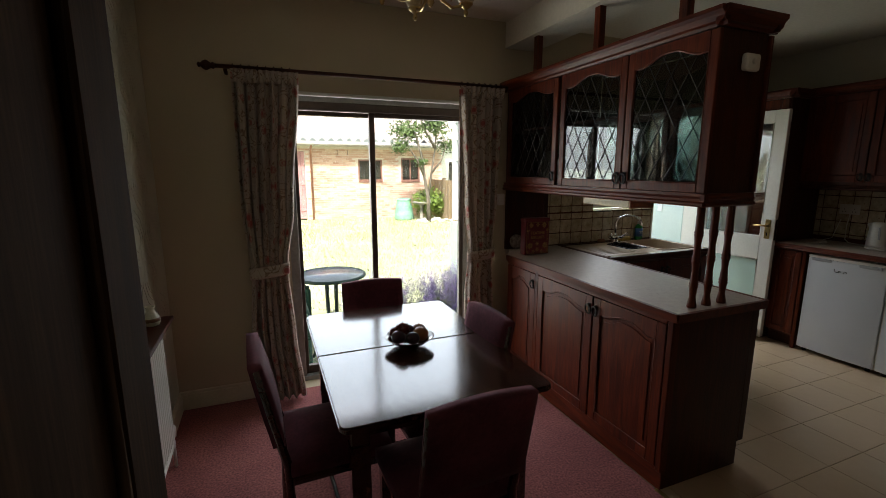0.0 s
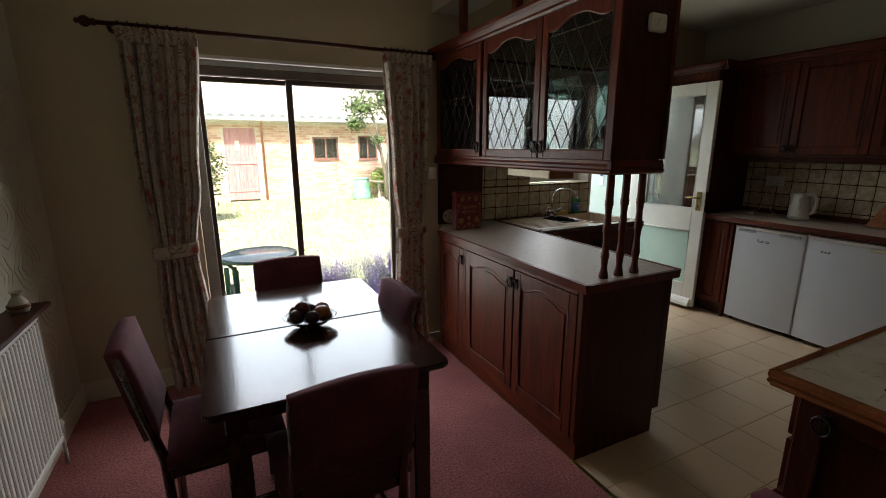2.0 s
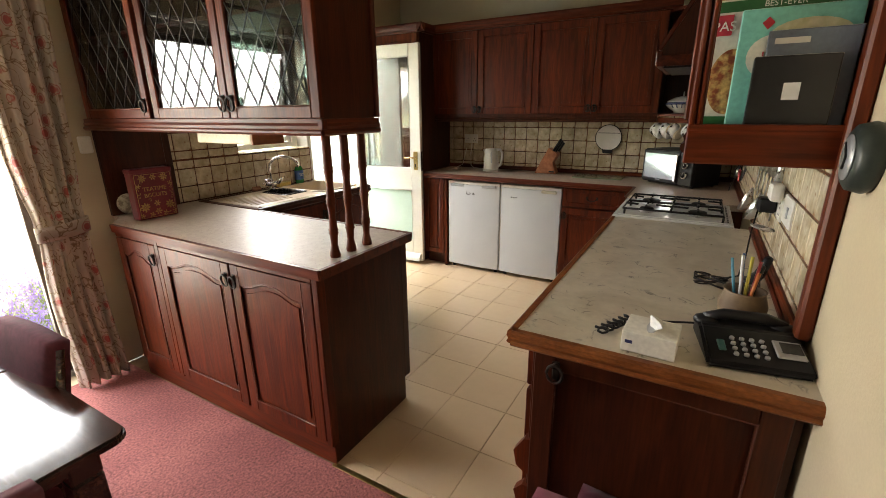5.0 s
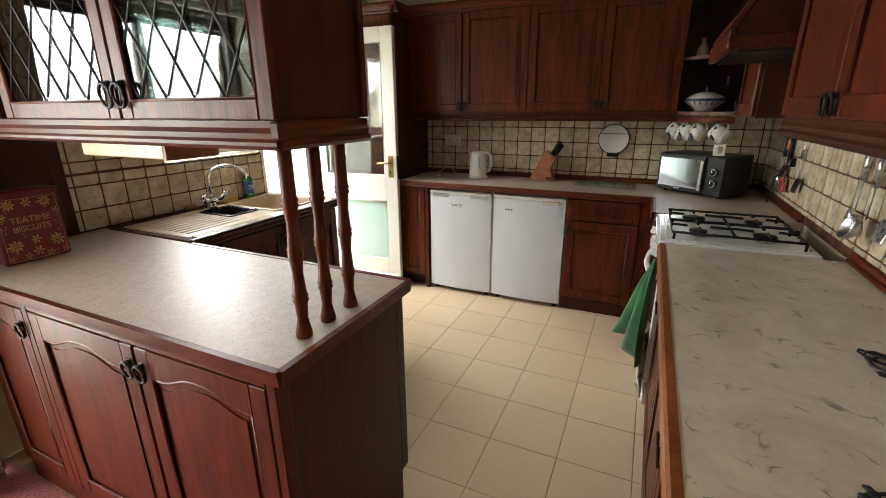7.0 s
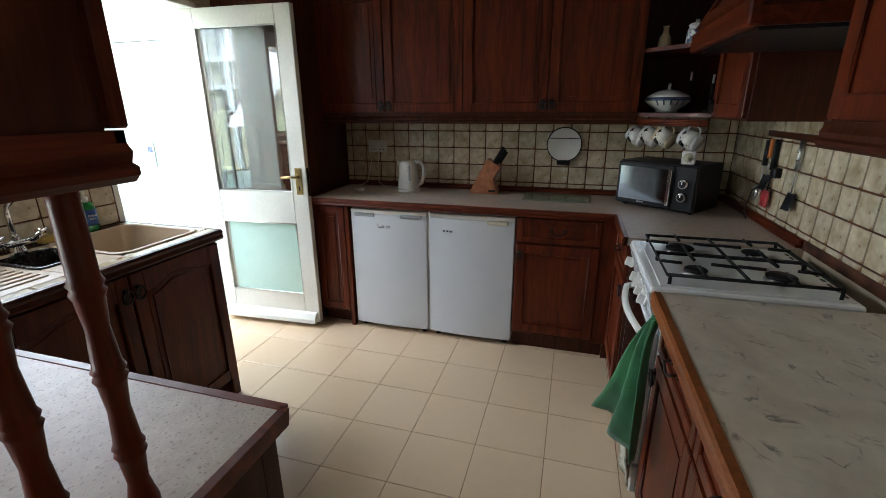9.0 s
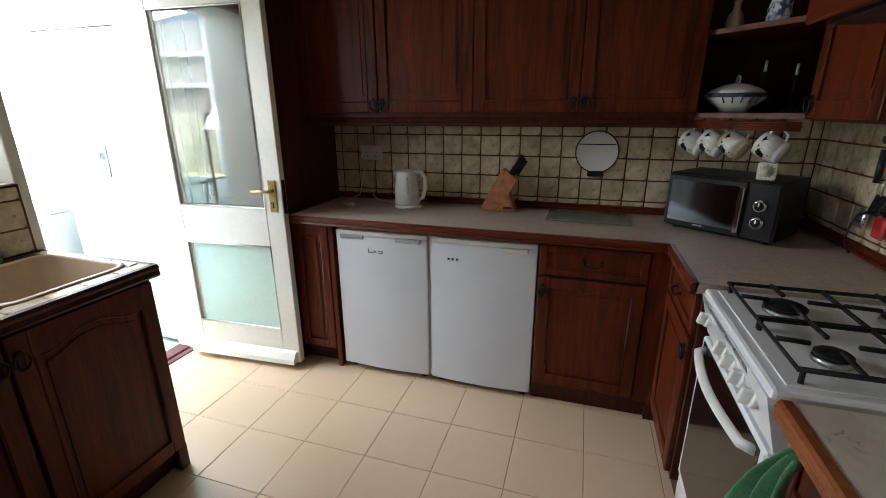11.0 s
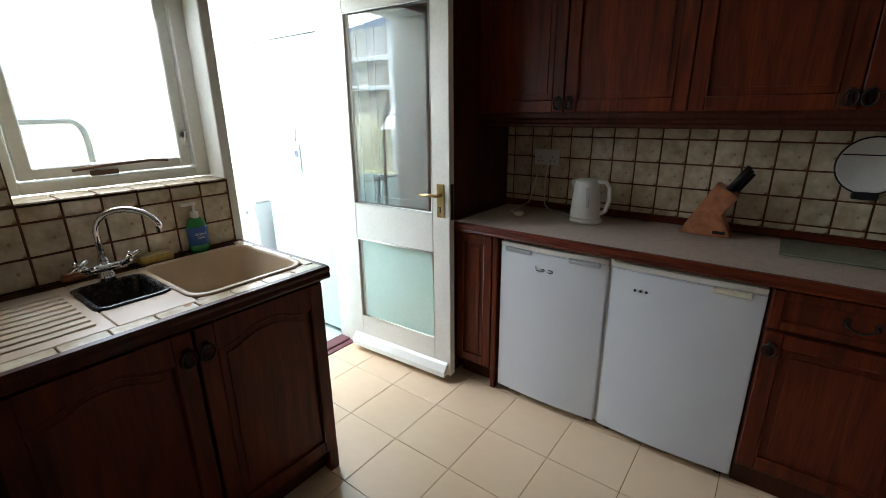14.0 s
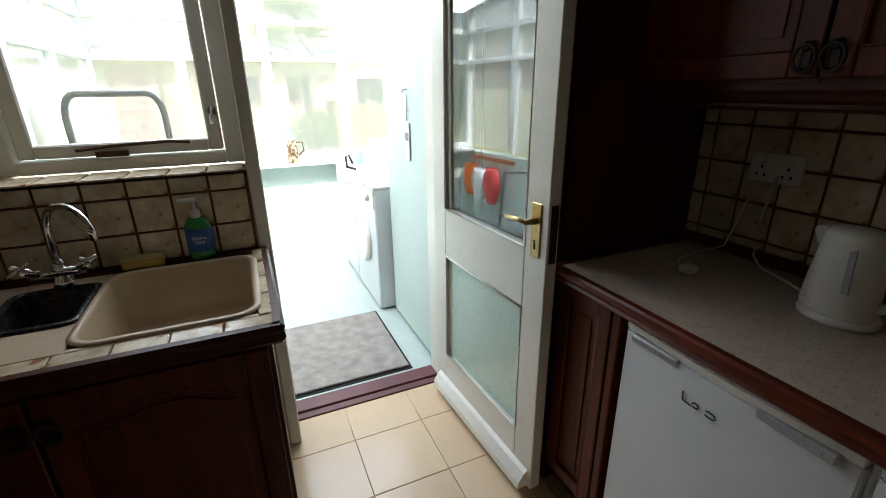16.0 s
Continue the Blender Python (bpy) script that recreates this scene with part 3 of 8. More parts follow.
part("lower_pane", box(4.316, Y0 + 0.10, 0.23, 4.326, Y1 - 0.10, 0.74), frosted, leaf, "frosted pale green glass")
part("weatherboard", prism([(4.30, 0.035), (4.30, 0.105), (4.285, 0.095), (4.262, 0.06), (4.258, 0.035)], 0.70, "y", Y0 + 0.02), white_paint, leaf)
pl = part("handle_plate", box(DX0 - 0.005, Y0 + 0.03, 0.93, DX0, Y0 + 0.075, 1.10, 0.002), brass, leaf, "worn brass lever plate")
part("lever", join(lathe([(0, 0), (0.011, 0), (0.009, -0.04), (0, -0.042)], (DX0 - 0.004, Y0 + 0.053, 1.045), 10, "x"), tube([(DX0 - 0.042, Y0 + 0.05, 1.045), (DX0 - 0.046, Y0 + 0.09, 1.048), (DX0 - 0.044, Y0 + 0.15, 1.042)], 0.0075, 8)), brass, pl)
part("keyhole", box(DX0 - 0.0065, Y0 + 0.049, 0.955, DX0 - 0.0045, Y0 + 0.056, 0.985), black, pl)
part("latch_plate", box(DX0 + 0.008, Y0 - 0.002, 0.92, DX0 + 0.034, Y0 + 0.001, 1.10, 0.0005), iron, leaf)

leaf.matrix_basis = Matrix.Translation((4.335, 3.395, 0.03)) @ pose(0, 0, 0, 0, 0, 3.0)

# ---- utility room beyond ----
structure("floor_utility", box(2.62, N1, -0.15, 5.2, 5.75, -0.012), mat("pale_green_utility_tile", (0.44, 0.52, 0.49), (0.50, 0.58, 0.55), rough=0.3, scale=3, fine=40, bump=0.04, wear=0.05), "pale green tiled utility floor", "floor")
structure("wall_utility_east", box(5.0, N1, -0.012, 5.1, 5.75, 2.5), utility_white, "white utility room wall")
structure("wall_utility_low", join(box(2.62, 5.63, -0.012, 5.0, 5.75, 0.83), box(2.62, N1, -0.012, 2.72, 5.63, 0.83)), mint_paint, "mint painted low wall under the glazing")
structure("utility_sill", box(2.72, 5.50, 0.83, 5.0, 5.75, 0.855, 0.004), utility_white, "white window board over the low wall", "sill")
glz = thing("window_2", "white framed conservatory glazing round the utility room", "window", (3.5, 5.69, 0.85), kind="structure")
for x in (2.67, 3.25, 3.85, 4.45, 4.95):
    part("mullion", box(x - 0.035, 5.66, 0.855, x + 0.035, 5.73, 2.12, 0.004), utility_white, glz)
for z in (0.875, 1.665, 1.93, 2.12):
    part("rail", box(2.67, 5.665, z - 0.022, 4.95, 5.725, z + 0.022, 0.004), utility_white, glz)
for y in (4.25, 4.95):
    part("mullion", box(2.64, y - 0.035, 0.855, 2.70, y + 0.035, 2.4, 0.004), utility_white, glz)
for z in (1.665, 1.93):
    part("rail", box(2.645, N1, z - 0.022, 2.695, 5.66, z + 0.022, 0.004), utility_white, glz)
for a, b in ((2.67, 3.25), (3.25, 3.85), (3.85, 4.45), (4.45, 4.95)):
    g = part("pane", box(a + 0.036, 5.69, 0.9, b - 0.036, 5.696, 2.10), glare_glass, glz)
    g.visible_shadow = False
for y in (3.55, 4.285, 4.985):
    g = part("pane", box(2.665, y, 0.87, 2.671, y + 0.66, 2.2), glare_glass, glz)
    g.visible_shadow = False
roof = thing("utility_roof", "white barred lean-to roof of clear sheet", "roof", (3.5, 4.6, 2.2), kind="structure")
for i in range(6):
    x = 2.67 + i * 0.466
    part("bar", moved(box(x - 0.025, -1.15, -0.03, x + 0.025, 1.15, 0.03, 0.003), pose(0, 4.62, 2.30, -8.5, 0, 0)), utility_white, roof)
sheet = part("roof_sheet", moved(box(2.62, -1.2, 0.035, 5.05, 1.2, 0.041), pose(0, 4.62, 2.30, -8.5, 0, 0)), glass("clear_roof_sheet", (0.93, 0.96, 0.95), 0.05, gloss=0.02), roof)
sheet.visible_shadow = False

# ---- fitted kitchen: peninsula ----
PF = 1.972   # carcass face towards the dining room
pen = thing("base_cabinet", "oak peninsula base cabinet with three arched panel doors", "cabinet", (2.25, 2.3, 0))
part("body", join(box(PF, 1.56, 0.0, 2.50, 3.02, 0.862, 0.002), box(2.50, 1.56, 0.13, 2.545, 2.62, 0.862, 0.002)), wood_dark, pen, "darker oak end panel and carcass")
part("plinth", box(PF - 0.006, 1.556, 0.0, PF, 3.02, 0.105, 0.002), wood_y, pen)
part("corner_post", box(PF - 0.022, 1.552, 0.10, PF + 0.02, 1.585, 0.862, 0.004), wood_z, pen)
for a, b, h in ((1.59, 2.075, 1), (2.085, 2.62, -1), (2.655, 3.015, -1)):
    cab_door(pen, "-x", PF, a, b, 0.115, 0.835, 0.035, h, hz=0.765)
part("stile", box(PF - 0.02, 2.622, 0.105, PF, 2.653, 0.862, 0.002), wood_z, pen)
part("top_rail", box(PF - 0.018, 1.59, 0.838, PF, 3.02, 0.862, 0.003), wood_y, pen)


def worktop(name, outline, material, label, edge_pts, z=0.90, t=0.036, edge=None):
    w = thing(name, label, "worktop", (*outline[0], z))
    part("surface", prism(outline, t, "z", z - t), material, w)
    for a, b in edge_pts:
        part("edging", moulding([(-0.004, -0.040), (0.012, -0.040), (0.017, -0.034), (0.012, -0.026), (0.017, -0.016), (0.014, -0.004), (0.008, 0.002), (-0.010, 0.002)], (*a, z), (*b, z)), edge or wood_y, w, "moulded oak edging")
    return w


pen_top = worktop("worktop", [(1.95, 1.535), (2.552, 1.535), (2.552, 2.64), (2.552, 3.25), (2.06, 3.25), (2.06, 3.18), (1.95, 3.03)], laminate, "speckled beige laminate peninsula worktop with oak edging",
        [((2.552, 1.535), (1.95, 1.535)), ((1.95, 1.535), (1.95, 3.03)), ((2.552, 2.62), (2.552, 1.535))])
PEN = Vector((-0.025, -0.012, 0))
pen.location += PEN
pen_top.location += PEN

# ---- peninsula wall cabinet with leaded glass ----
UX0, UX1, UY0, UY1, UZ0, UZ1 = 2.01, 2.30, 1.525, 3.21, 1.375, 2.17
upc = thing("display_cabinet", "oak display cabinet with leaded glass doors hung over the peninsula", "cabinet", (2.1, 2.3, UZ0))
part("body", join(box(UX0, UY0, UZ0 + 0.055, UX1, UY0 + 0.02, UZ1 - 0.06, 0.001), box(UX0, UY1 - 0.02, UZ0 + 0.055, UX1, UY1, UZ1 - 0.06), box(UX0, UY0, UZ0 + 0.035, UX1, UY1, UZ0 + 0.055), box(UX0, UY0, UZ1 - 0.06, UX1, UY1, UZ1 - 0.04), box(UX0, 2.537, UZ0 + 0.055, UX1, 2.557, UZ1 - 0.06)), wood_dark, upc, "darker oak carcass")
part("shelf", box(UX0 + 0.01, UY0 + 0.02, 1.80, UX1 - 0.01, 2.537, 1.816), wood_y, upc)
part("shelf", box(UX0 + 0.01, 2.557, 1.80, UX1 - 0.01, UY1 - 0.02, 1.816), wood_y, upc)
for p, f, name in (((UX0, UY1, 0), (UX0, UY0, 0), "front"), ((UX0, UY0, 0), (UX1, UY0, 0), "end"), ((UX1, UY0, 0), (UX1, UY1, 0), "back")):
    a, b = Vector(p), Vector(f)
    grain = wood_x if name == "end" else wood_y
    d = (b - a).normalized() * 0.03
    part("cornice", moulding(CORNICE, a - d * 1.2 + Vector((0, 0, UZ1 - 0.068)), b + d * 1.2 + Vector((0, 0, UZ1 - 0.068))), grain, upc)
    part("pelmet", moulding(PELMET, a - d * 0.4 + Vector((0, 0, UZ0)), b + d * 0.4 + Vector((0, 0, UZ0))), grain, upc)


part("corner_block", box(UX0 - 0.019, UY0 - 0.019, UZ0 + 0.022, UX0 + 0.006, UY0 + 0.006, UZ0 + 0.056, 0.003), wood_z, upc)


def leaded_door(parent, f, p, u0, u1, z0, z1, handle):
    st, t = 0.042, 0.02
    bms, low, zt = door_frame_parts(u0, u1, z0, z1, st, 0.04)
    d = part("door", facing(bms.pop(), f, p), wood_z, parent)
    frame_pieces(bms, f, p, d, wood_z)
    a, b, c = u0 + st, u1 - st, z0 + st
    g = part("pane", facing(prism([(a - 0.004, c - 0.004), (b + 0.004, c - 0.004)] + [(u, z + 0.004) for u, z in reversed(low)], 0.004, "y", 0.007), f, p), leaded, d, "clear glass")
    g.visible_shadow = False

    def top(u):
        return next((z0_ + (z1_ - z0_) * (u - ua) / (ub - ua) for (ua, z0_), (ub, z1_) in zip(low, low[1:]) if ua <= u <= ub), zt)
    W, H = 0.092, 0.158
    for s in (1, -1):
        k0, k1 = -14, 20
        for k in range(k0, k1):
            pts = []
            for i in range(61):
                u = a + (b - a) * i / 60
                z = c + s * (u - a) * H / W + k * H
                if c <= z <= top(u):
                    pts.append((u, z))
            if len(pts) > 2:
                (ua, za), (ub, zb) = pts[0], pts[-1]
                part("lead_strip", facing(tube([(ua, 0.0125, za), (ub, 0.0125, zb)], 0.0021, 4), f, p), lead, d)
    if handle:
        ring_pull(u1 - 0.022 if handle > 0 else u0 + 0.022, z0 + 0.06, f, p + (-t if f[0] == "-" else t), d)
    return d


for a, b, h in ((1.512, 1.992, 1), (1.998, 2.53, -1), (2.565, 3.16, -1)):
    leaded_door(upc, "-x", UX0, a, b, UZ0 + 0.06, UZ1 - 0.075, h)
    leaded_door(upc, "+x", UX1, a, b, UZ0 + 0.06, UZ1 - 0.075, 0)
for y in (1.74, 2.30, 2.9):
    solid("hanging_post", box(2.035, y - 0.022, UZ1, 2.079, y + 0.022, 2.42, 0.003), wood_z, "oak post hanging the display cabinet from the beam", "post", group="hanging posts")


# bamboo-turned spindles between worktop and cabinet
def spindle_profile(h):
    pr = [(0.0, 0), (0.021, 0), (0.021, 0.012), (0.017, 0.03)]
    for k in range(1, 5):
        z = h * (k - 0.12) / 4.0
        if z > h - 0.03:
            break
        pr += [(0.0135, z - 0.055), (0.017, z - 0.014), (0.0205, z - 0.006), (0.017, z), (0.0205, z + 0.006), (0.017, z + 0.014)]
    return pr + [(0.0165, h - 0.03), (0.0165, h), (0, h)]


for x in (2.078, 2.174, 2.276):
    solid("spindle", lathe(spindle_profile(0.48), (x, 1.583, 0.902), 14), wood_z, "turned bamboo-style oak spindle standing on the worktop", "spindle", group="worktop spindles")
ep = thing("end_panel", "dark stained splash panel behind the biscuit tin", "panel", (2.2, 3.24, 0.902))
part("board", box(2.03, 3.222, 0.902, 2.42, 3.248, 1.375, 0.003), wood_dark, ep)
part("raised_field", box(2.07, 3.216, 0.95, 2.375, 3.2215, 1.36, 0.003), wood_dark, ep)
solid("thermostat", join(box(1.955, 3.232, 1.255, 2.017, 3.25, 1.345, 0.006), box(1.967, 3.228, 1.30, 2.005, 3.233, 1.33, 0.001)), plastic_white, "white room thermostat on the wall", "thermostat")

# ---- sink run ----
SF = 2.655
sk = thing("sink_cabinet", "dark oak sink base cabinet with two arched doors", "cabinet", (3.1, 2.95, 0))
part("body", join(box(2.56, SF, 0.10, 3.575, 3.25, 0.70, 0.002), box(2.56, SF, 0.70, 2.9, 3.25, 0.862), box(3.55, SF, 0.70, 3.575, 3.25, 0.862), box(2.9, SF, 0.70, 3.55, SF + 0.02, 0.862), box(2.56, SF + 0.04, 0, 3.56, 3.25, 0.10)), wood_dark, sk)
for a, b, h in ((2.66, 3.10, 1), (3.11, 3.565, -1)):
    cab_door(sk, "-y", SF, a, b, 0.115, 0.845, 0.035, h, hz=0.77)
part("foot", box(3.53, SF - 0.01, 0.0, 3.575, SF + 0.03, 0.11, 0.004), wood_z, sk)
# worktop round the two bowls
BX = ((2.965, 3.135, 2.865, 3.10), (3.175, 3.55, 2.725, 3.16))
sw = thing("sink_worktop", "tiled sink worktop edge with a dark oak lip", "worktop", (3.1, 2.95, 0.9))
part("surface", join(box(2.555, 2.645, 0.866, 2.80, 3.25, 0.897), box(2.80, 2.645, 0.866, 3.59, 2.70, 0.897), box(2.80, 3.19, 0.866, 3.59, 3.25, 0.897), box(3.56, 2.70, 0.866, 3.59, 3.19, 0.897)), wall_grout, sw)
part("edging", moulding([(-0.004, -0.045), (0.012, -0.045), (0.018, -0.036), (0.014, -0.02), (0.018, -0.008), (0.010, 0.002), (-0.012, 0.002)], (2.555, 2.642, 0.90), (3.60, 2.642, 0.90)), wood_dark, sw, "dark moulded lip")
part("edging", moulding([(-0.004, -0.045), (0.012, -0.045), (0.018, -0.036), (0.014, -0.02), (0.018, -0.008), (0.010, 0.002), (-0.012, 0.002)], (3.592, 2.64, 0.90), (3.592, 3.25, 0.90)), wood_dark, sw, "dark moulded lip")
for i in range(9):
    part("edge_tile", box(2.60 + i * 0.11, 2.650, 0.893, 2.706 + i * 0.11, 2.700, 0.902, 0.002), wall_tile, sw)
for i in range(4):
    part("edge_tile", box(3.556, 2.71 + i * 0.13, 0.893, 3.588, 2.834 + i * 0.13, 0.902, 0.002), wall_tile, sw)


def basin(x0, x1, y0, y1, top, depth, r=0.05, wall=0.01):
    """An open bowl with rounded corners."""
    def ring(x0, x1, y0, y1, r, z):
        out = []
        for cx, cy, a0 in ((x1 - r, y1 - r, 0), (x0 + r, y1 - r, 90), (x0 + r, y0 + r, 180), (x1 - r, y0 + r, 270)):
            out += [(cx + r * math.cos(radians(a0 + 15 * k)), cy + r * math.sin(radians(a0 + 15 * k)), z) for k in range(7)]
        return out
    bm = bmesh.new()
    levels = [(-0.012, top), (0.0, top + 0.003), (0.004, top - 0.004), (0.012, top - depth * 0.8), (0.03, top - depth * 0.97), (0.06, top - depth)]
    rings = [[bm.verts.new(p) for p in ring(x0 + d, x1 - d, y0 + d, y1 - d, max(0.015, r - d * 0.5), z)] for d, z in levels]
    for p, q in zip(rings, rings[1:]):
        for j in range(len(p)):
            bm.faces.new((p[j], p[(j + 1) % len(p)], q[(j + 1) % len(p)], q[j])).smooth = True
    bm.faces.new(rings[-1])
    bmesh.ops.recalc_face_normals(bm, faces=bm.faces)
    bmesh.ops.solidify(bm, geom=list(bm.faces), thickness=-0.004)
    return bm


snk = thing("sink", "beige composite sink with a black half bowl and drainer", "sink", (3.2, 2.95, 0.9))
T = 0.901
for piece in (box(2.585, 2.702, 0.885, 2.955, 3.185, T, 0.004), box(2.955, 2.702, 0.885, 3.165, 2.855, T, 0.003), box(2.955, 3.11, 0.885, 3.165, 3.185, T, 0.003), box(3.145, 2.855, 0.885, 3.165, 3.11, T, 0.002), box(3.165, 2.702, 0.885, 3.556, 2.72, T, 0.003), box(3.165, 3.165, 0.885, 3.556, 3.185, T, 0.003)):
    part("deck", piece, sink_beige, snk)
part("drainer_ribs", join(*[tube([(2.62, 2.76 + i * 0.042, T), (2.92, 2.76 + i * 0.042, T)], 0.005, 6) for i in range(9)]), sink_beige, snk)
part("half_bowl", basin(2.958, 3.145, 2.858, 3.108, T, 0.11, 0.03), sink_black, snk, "black half bowl")
part("main_bowl", basin(3.168, 3.555, 2.722, 3.165, T, 0.17, 0.06), sink_beige, snk)
part("waste", lathe([(0, 0), (0.04, 0), (0.044, 0.003), (0, 0.004)], (3.36, 2.94, T - 0.172), 16), steel, snk, "steel waste")
tap = thing("mixer_tap", "chrome swan-neck mixer tap with cross handles", "tap", (3.06, 3.13, T))
part("base", join(lathe([(0, 0), (0.028, 0), (0.026, 0.02), (0.018, 0.04), (0.017, 0.07), (0.012, 0.085), (0, 0.086)], (3.06, 3.13, T), 14), tube([(3.0, 3.12, T + 0.05), (3.12, 3.12, T + 0.05)], 0.014, 10)), chrome, tap)
sp = [(3.06, 3.13, T + 0.07), (3.06, 3.13, T + 0.17)] + [(3.06 + 0.07 * (1 - math.cos(a)), 3.13 - 0.075 * (1 - math.cos(a)), T + 0.17 + 0.075 * math.sin(a)) for a in [i * math.pi / 10 for i in range(1, 10)]] + [(3.197, 2.985, T + 0.165)]
part("spout", tube(sp, 0.010, 10), chrome, tap)
for s in (-1, 1):
    hx = 3.06 + s * 0.075
    part("tap_handle", join(tube([(3.06 + s * 0.05, 3.118, T + 0.05), (hx, 3.10, T + 0.072)], 0.013, 8), tube([(hx - 0.026, 3.098, T + 0.062), (hx + 0.026, 3.094, T + 0.092)], 0.006, 8), tube([(hx - 0.012, 3.082, T + 0.092), (hx + 0.012, 3.112, T + 0.066)], 0.006, 8)), chrome, tap)

# ---- back run: worktop, narrow cabinet, fridges, drawer cabinet ----
BF = 4.45
worktop("kitchen_worktop", [(4.42, 2.655), (4.42, 0.765), (3.965, 0.765), (3.965, 0.09), (5.0, 0.09), (5.0, 2.655)], laminate, "speckled beige laminate corner worktop with oak edging", [((4.42, 2.655), (4.42, 0.765)), ((4.42, 0.765), (3.965, 0.765)), ((5.0, 2.66), (4.41, 2.66))])
nar = thing("narrow_cabinet", "narrow oak base cabinet beside the back door", "cabinet", (4.7, 2.53, 0))
part("body", box(BF, 2.405, 0.10, 5.0, 2.65, 0.86, 0.002), wood_dark, nar)
part("plinth", box(BF + 0.05, 2.405, 0.0, 5.0, 2.65, 0.10), wood_dark, nar)
cab_door(nar, "-x", BF, 2.43, 2.645, 0.12, 0.85, 0.0, 0, st=0.045)
part("end_post", box(BF - 0.015, 2.40, 0.0, BF + 0.02, 2.428, 0.86, 0.003), wood_z, nar)
FX = 4.435


def fridge(name, label, y0, y1, style):
    f = thing(name, label, "fridge", ((FX + 5) / 2, (y0 + y1) / 2, 0))
    part("body", box(FX + 0.05, y0 + 0.004, 0.02, 4.98, y1 - 0.004, 0.84, 0.006), fridge_white, f)
    bow = [(FX + 0.045, y0), (FX + 0.045, y1)] + [(FX + 0.012 - 0.014 * math.sin(math.pi * i / 10), y1 - (y1 - y0) * i / 10) for i in range(11)]
    d = part("door", prism(bow, 0.78, "z", 0.035, 0.004), fridge_white, f)
    part("top_trim", prism([(x - 0.002, y) for x, y in bow], 0.022, "z", 0.817, 0.003), plastic_white, f)
    if style:
        for q in (y0 + 0.03, y1 - 0.17):
            part("grip", box(FX - 0.006, q, 0.795, FX + 0.02, q + 0.14, 0.818, 0.005), plastic_grey, d, "silver recessed grip")
    else:
        part("grip", box(FX - 0.004, y0 + 0.04, 0.79, FX + 0.02, y0 + 0.17, 0.815, 0.006), mat("aged_cream_plastic", (0.62, 0.58, 0.44), (0.68, 0.64, 0.5), rough=0.4), d, "yellowed recessed grip")
        for k in range(3):
            part("indicator", lathe([(0, 0), (0.006, 0), (0.005, -0.004), (0, -0.004)], (FX - 0.001, y1 - 0.10 - 0.022 * k, 0.735), 8, "x"), black, d)
    for y in (y0 + 0.04, y1 - 0.04):
        part("foot", lathe([(0, 0), (0.018, 0), (0.018, 0.03), (0, 0.03)], (FX + 0.06, y, 0), 8), black, f)
    return f


f1 = fridge("fridge", "white under-counter fridge with silver grips", 1.868, 2.385, True)
part("badge", join(tube([(FX - 0.004, 2.19, 0.752), (FX - 0.004, 2.188, 0.73), (FX - 0.004, 2.165, 0.728)], 0.002, 4), tube([(FX - 0.004, 2.155 + 0.008 * math.cos(a), 0.735 + 0.006 * math.sin(a)) for a in [i * 0.7 for i in range(9)]], 0.002, 4), tube([(FX - 0.004, 2.12 + 0.014 * math.cos(a), 0.735 + 0.007 * math.sin(a)) for a in [0.8 + i * 0.6 for i in range(9)]], 0.002, 4)), black, f1)
fridge("freezer", "white under-counter freezer with three small lights", 1.318, 1.85, False)
solid("filler_strip", box(4.47, 1.851, 0.03, 4.5, 1.867, 0.85), plastic_white, "pale strip between fridge and freezer", "strip")
dc = thing("drawer_cabinet", "oak base cabinet with one drawer over one door", "cabinet", (4.7, 1.05, 0))
part("body", box(BF, 0.77, 0.10, 5.0, 1.312, 0.86, 0.002), wood_dark, dc)
part("plinth", box(BF + 0.03, 0.77, 0.0, 5.0, 1.312, 0.10), wood_dark, dc)
drawer(dc, "-x", BF, 0.835, 1.305, 0.705, 0.85)
cab_door(dc, "-x", BF, 0.835, 1.305, 0.12, 0.69, 0.0, 1, hz=0.63)
part("corner_stile", box(BF - 0.012, 0.742, 0.10, BF, 0.832, 0.86, 0.002), wood_z, dc)
cc = thing("corner_cabinet", "oak corner base cabinet beside the cooker", "cabinet", (4.2, 0.4, 0))
part("body", box(3.97, 0.10, 0.10, 4.448, 0.735, 0.86, 0.002), wood_dark, cc)
part("plinth", box(3.97, 0.10, 0.0, 4.44, 0.70, 0.10), wood_dark, cc)
part("corner_filler", box(4.45, 0.10, 0.0, 4.985, 0.768, 0.86, 0.001), wood_dark, cc)
drawer(cc, "+y", 0.735, 3.985, 4.425, 0.705, 0.85)
cab_door(cc, "+y", 0.735, 3.985, 4.425, 0.12, 0.69, 0.0, -1, hz=0.63)

# ---- tall cupboard behind the door ----
tall = thing("tall_cupboard", "tall dark oak cupboard beside the back door", "cupboard", (4.7, 2.95, 0))
part("body", box(4.45, 2.675, 0.0, 5.0, 3.25, 2.13, 0.002), wood_dark, tall)
cab_door(tall, "-x", 4.45, 2.69, 3.235, 0.92, 2.12, 0.035, 0)
cab_door(tall, "-x", 4.45, 2.69, 3.235, 0.11, 0.90, 0.035, 0)
part("cornice", moulding(CORNICE, (4.45, 3.25, 2.13), (4.45, 2.62, 2.13)), wood_y, tall)
part("cornice", moulding(CORNICE, (4.40, 2.675, 2.13), (4.72, 2.675, 2.13)), wood_x, tall)

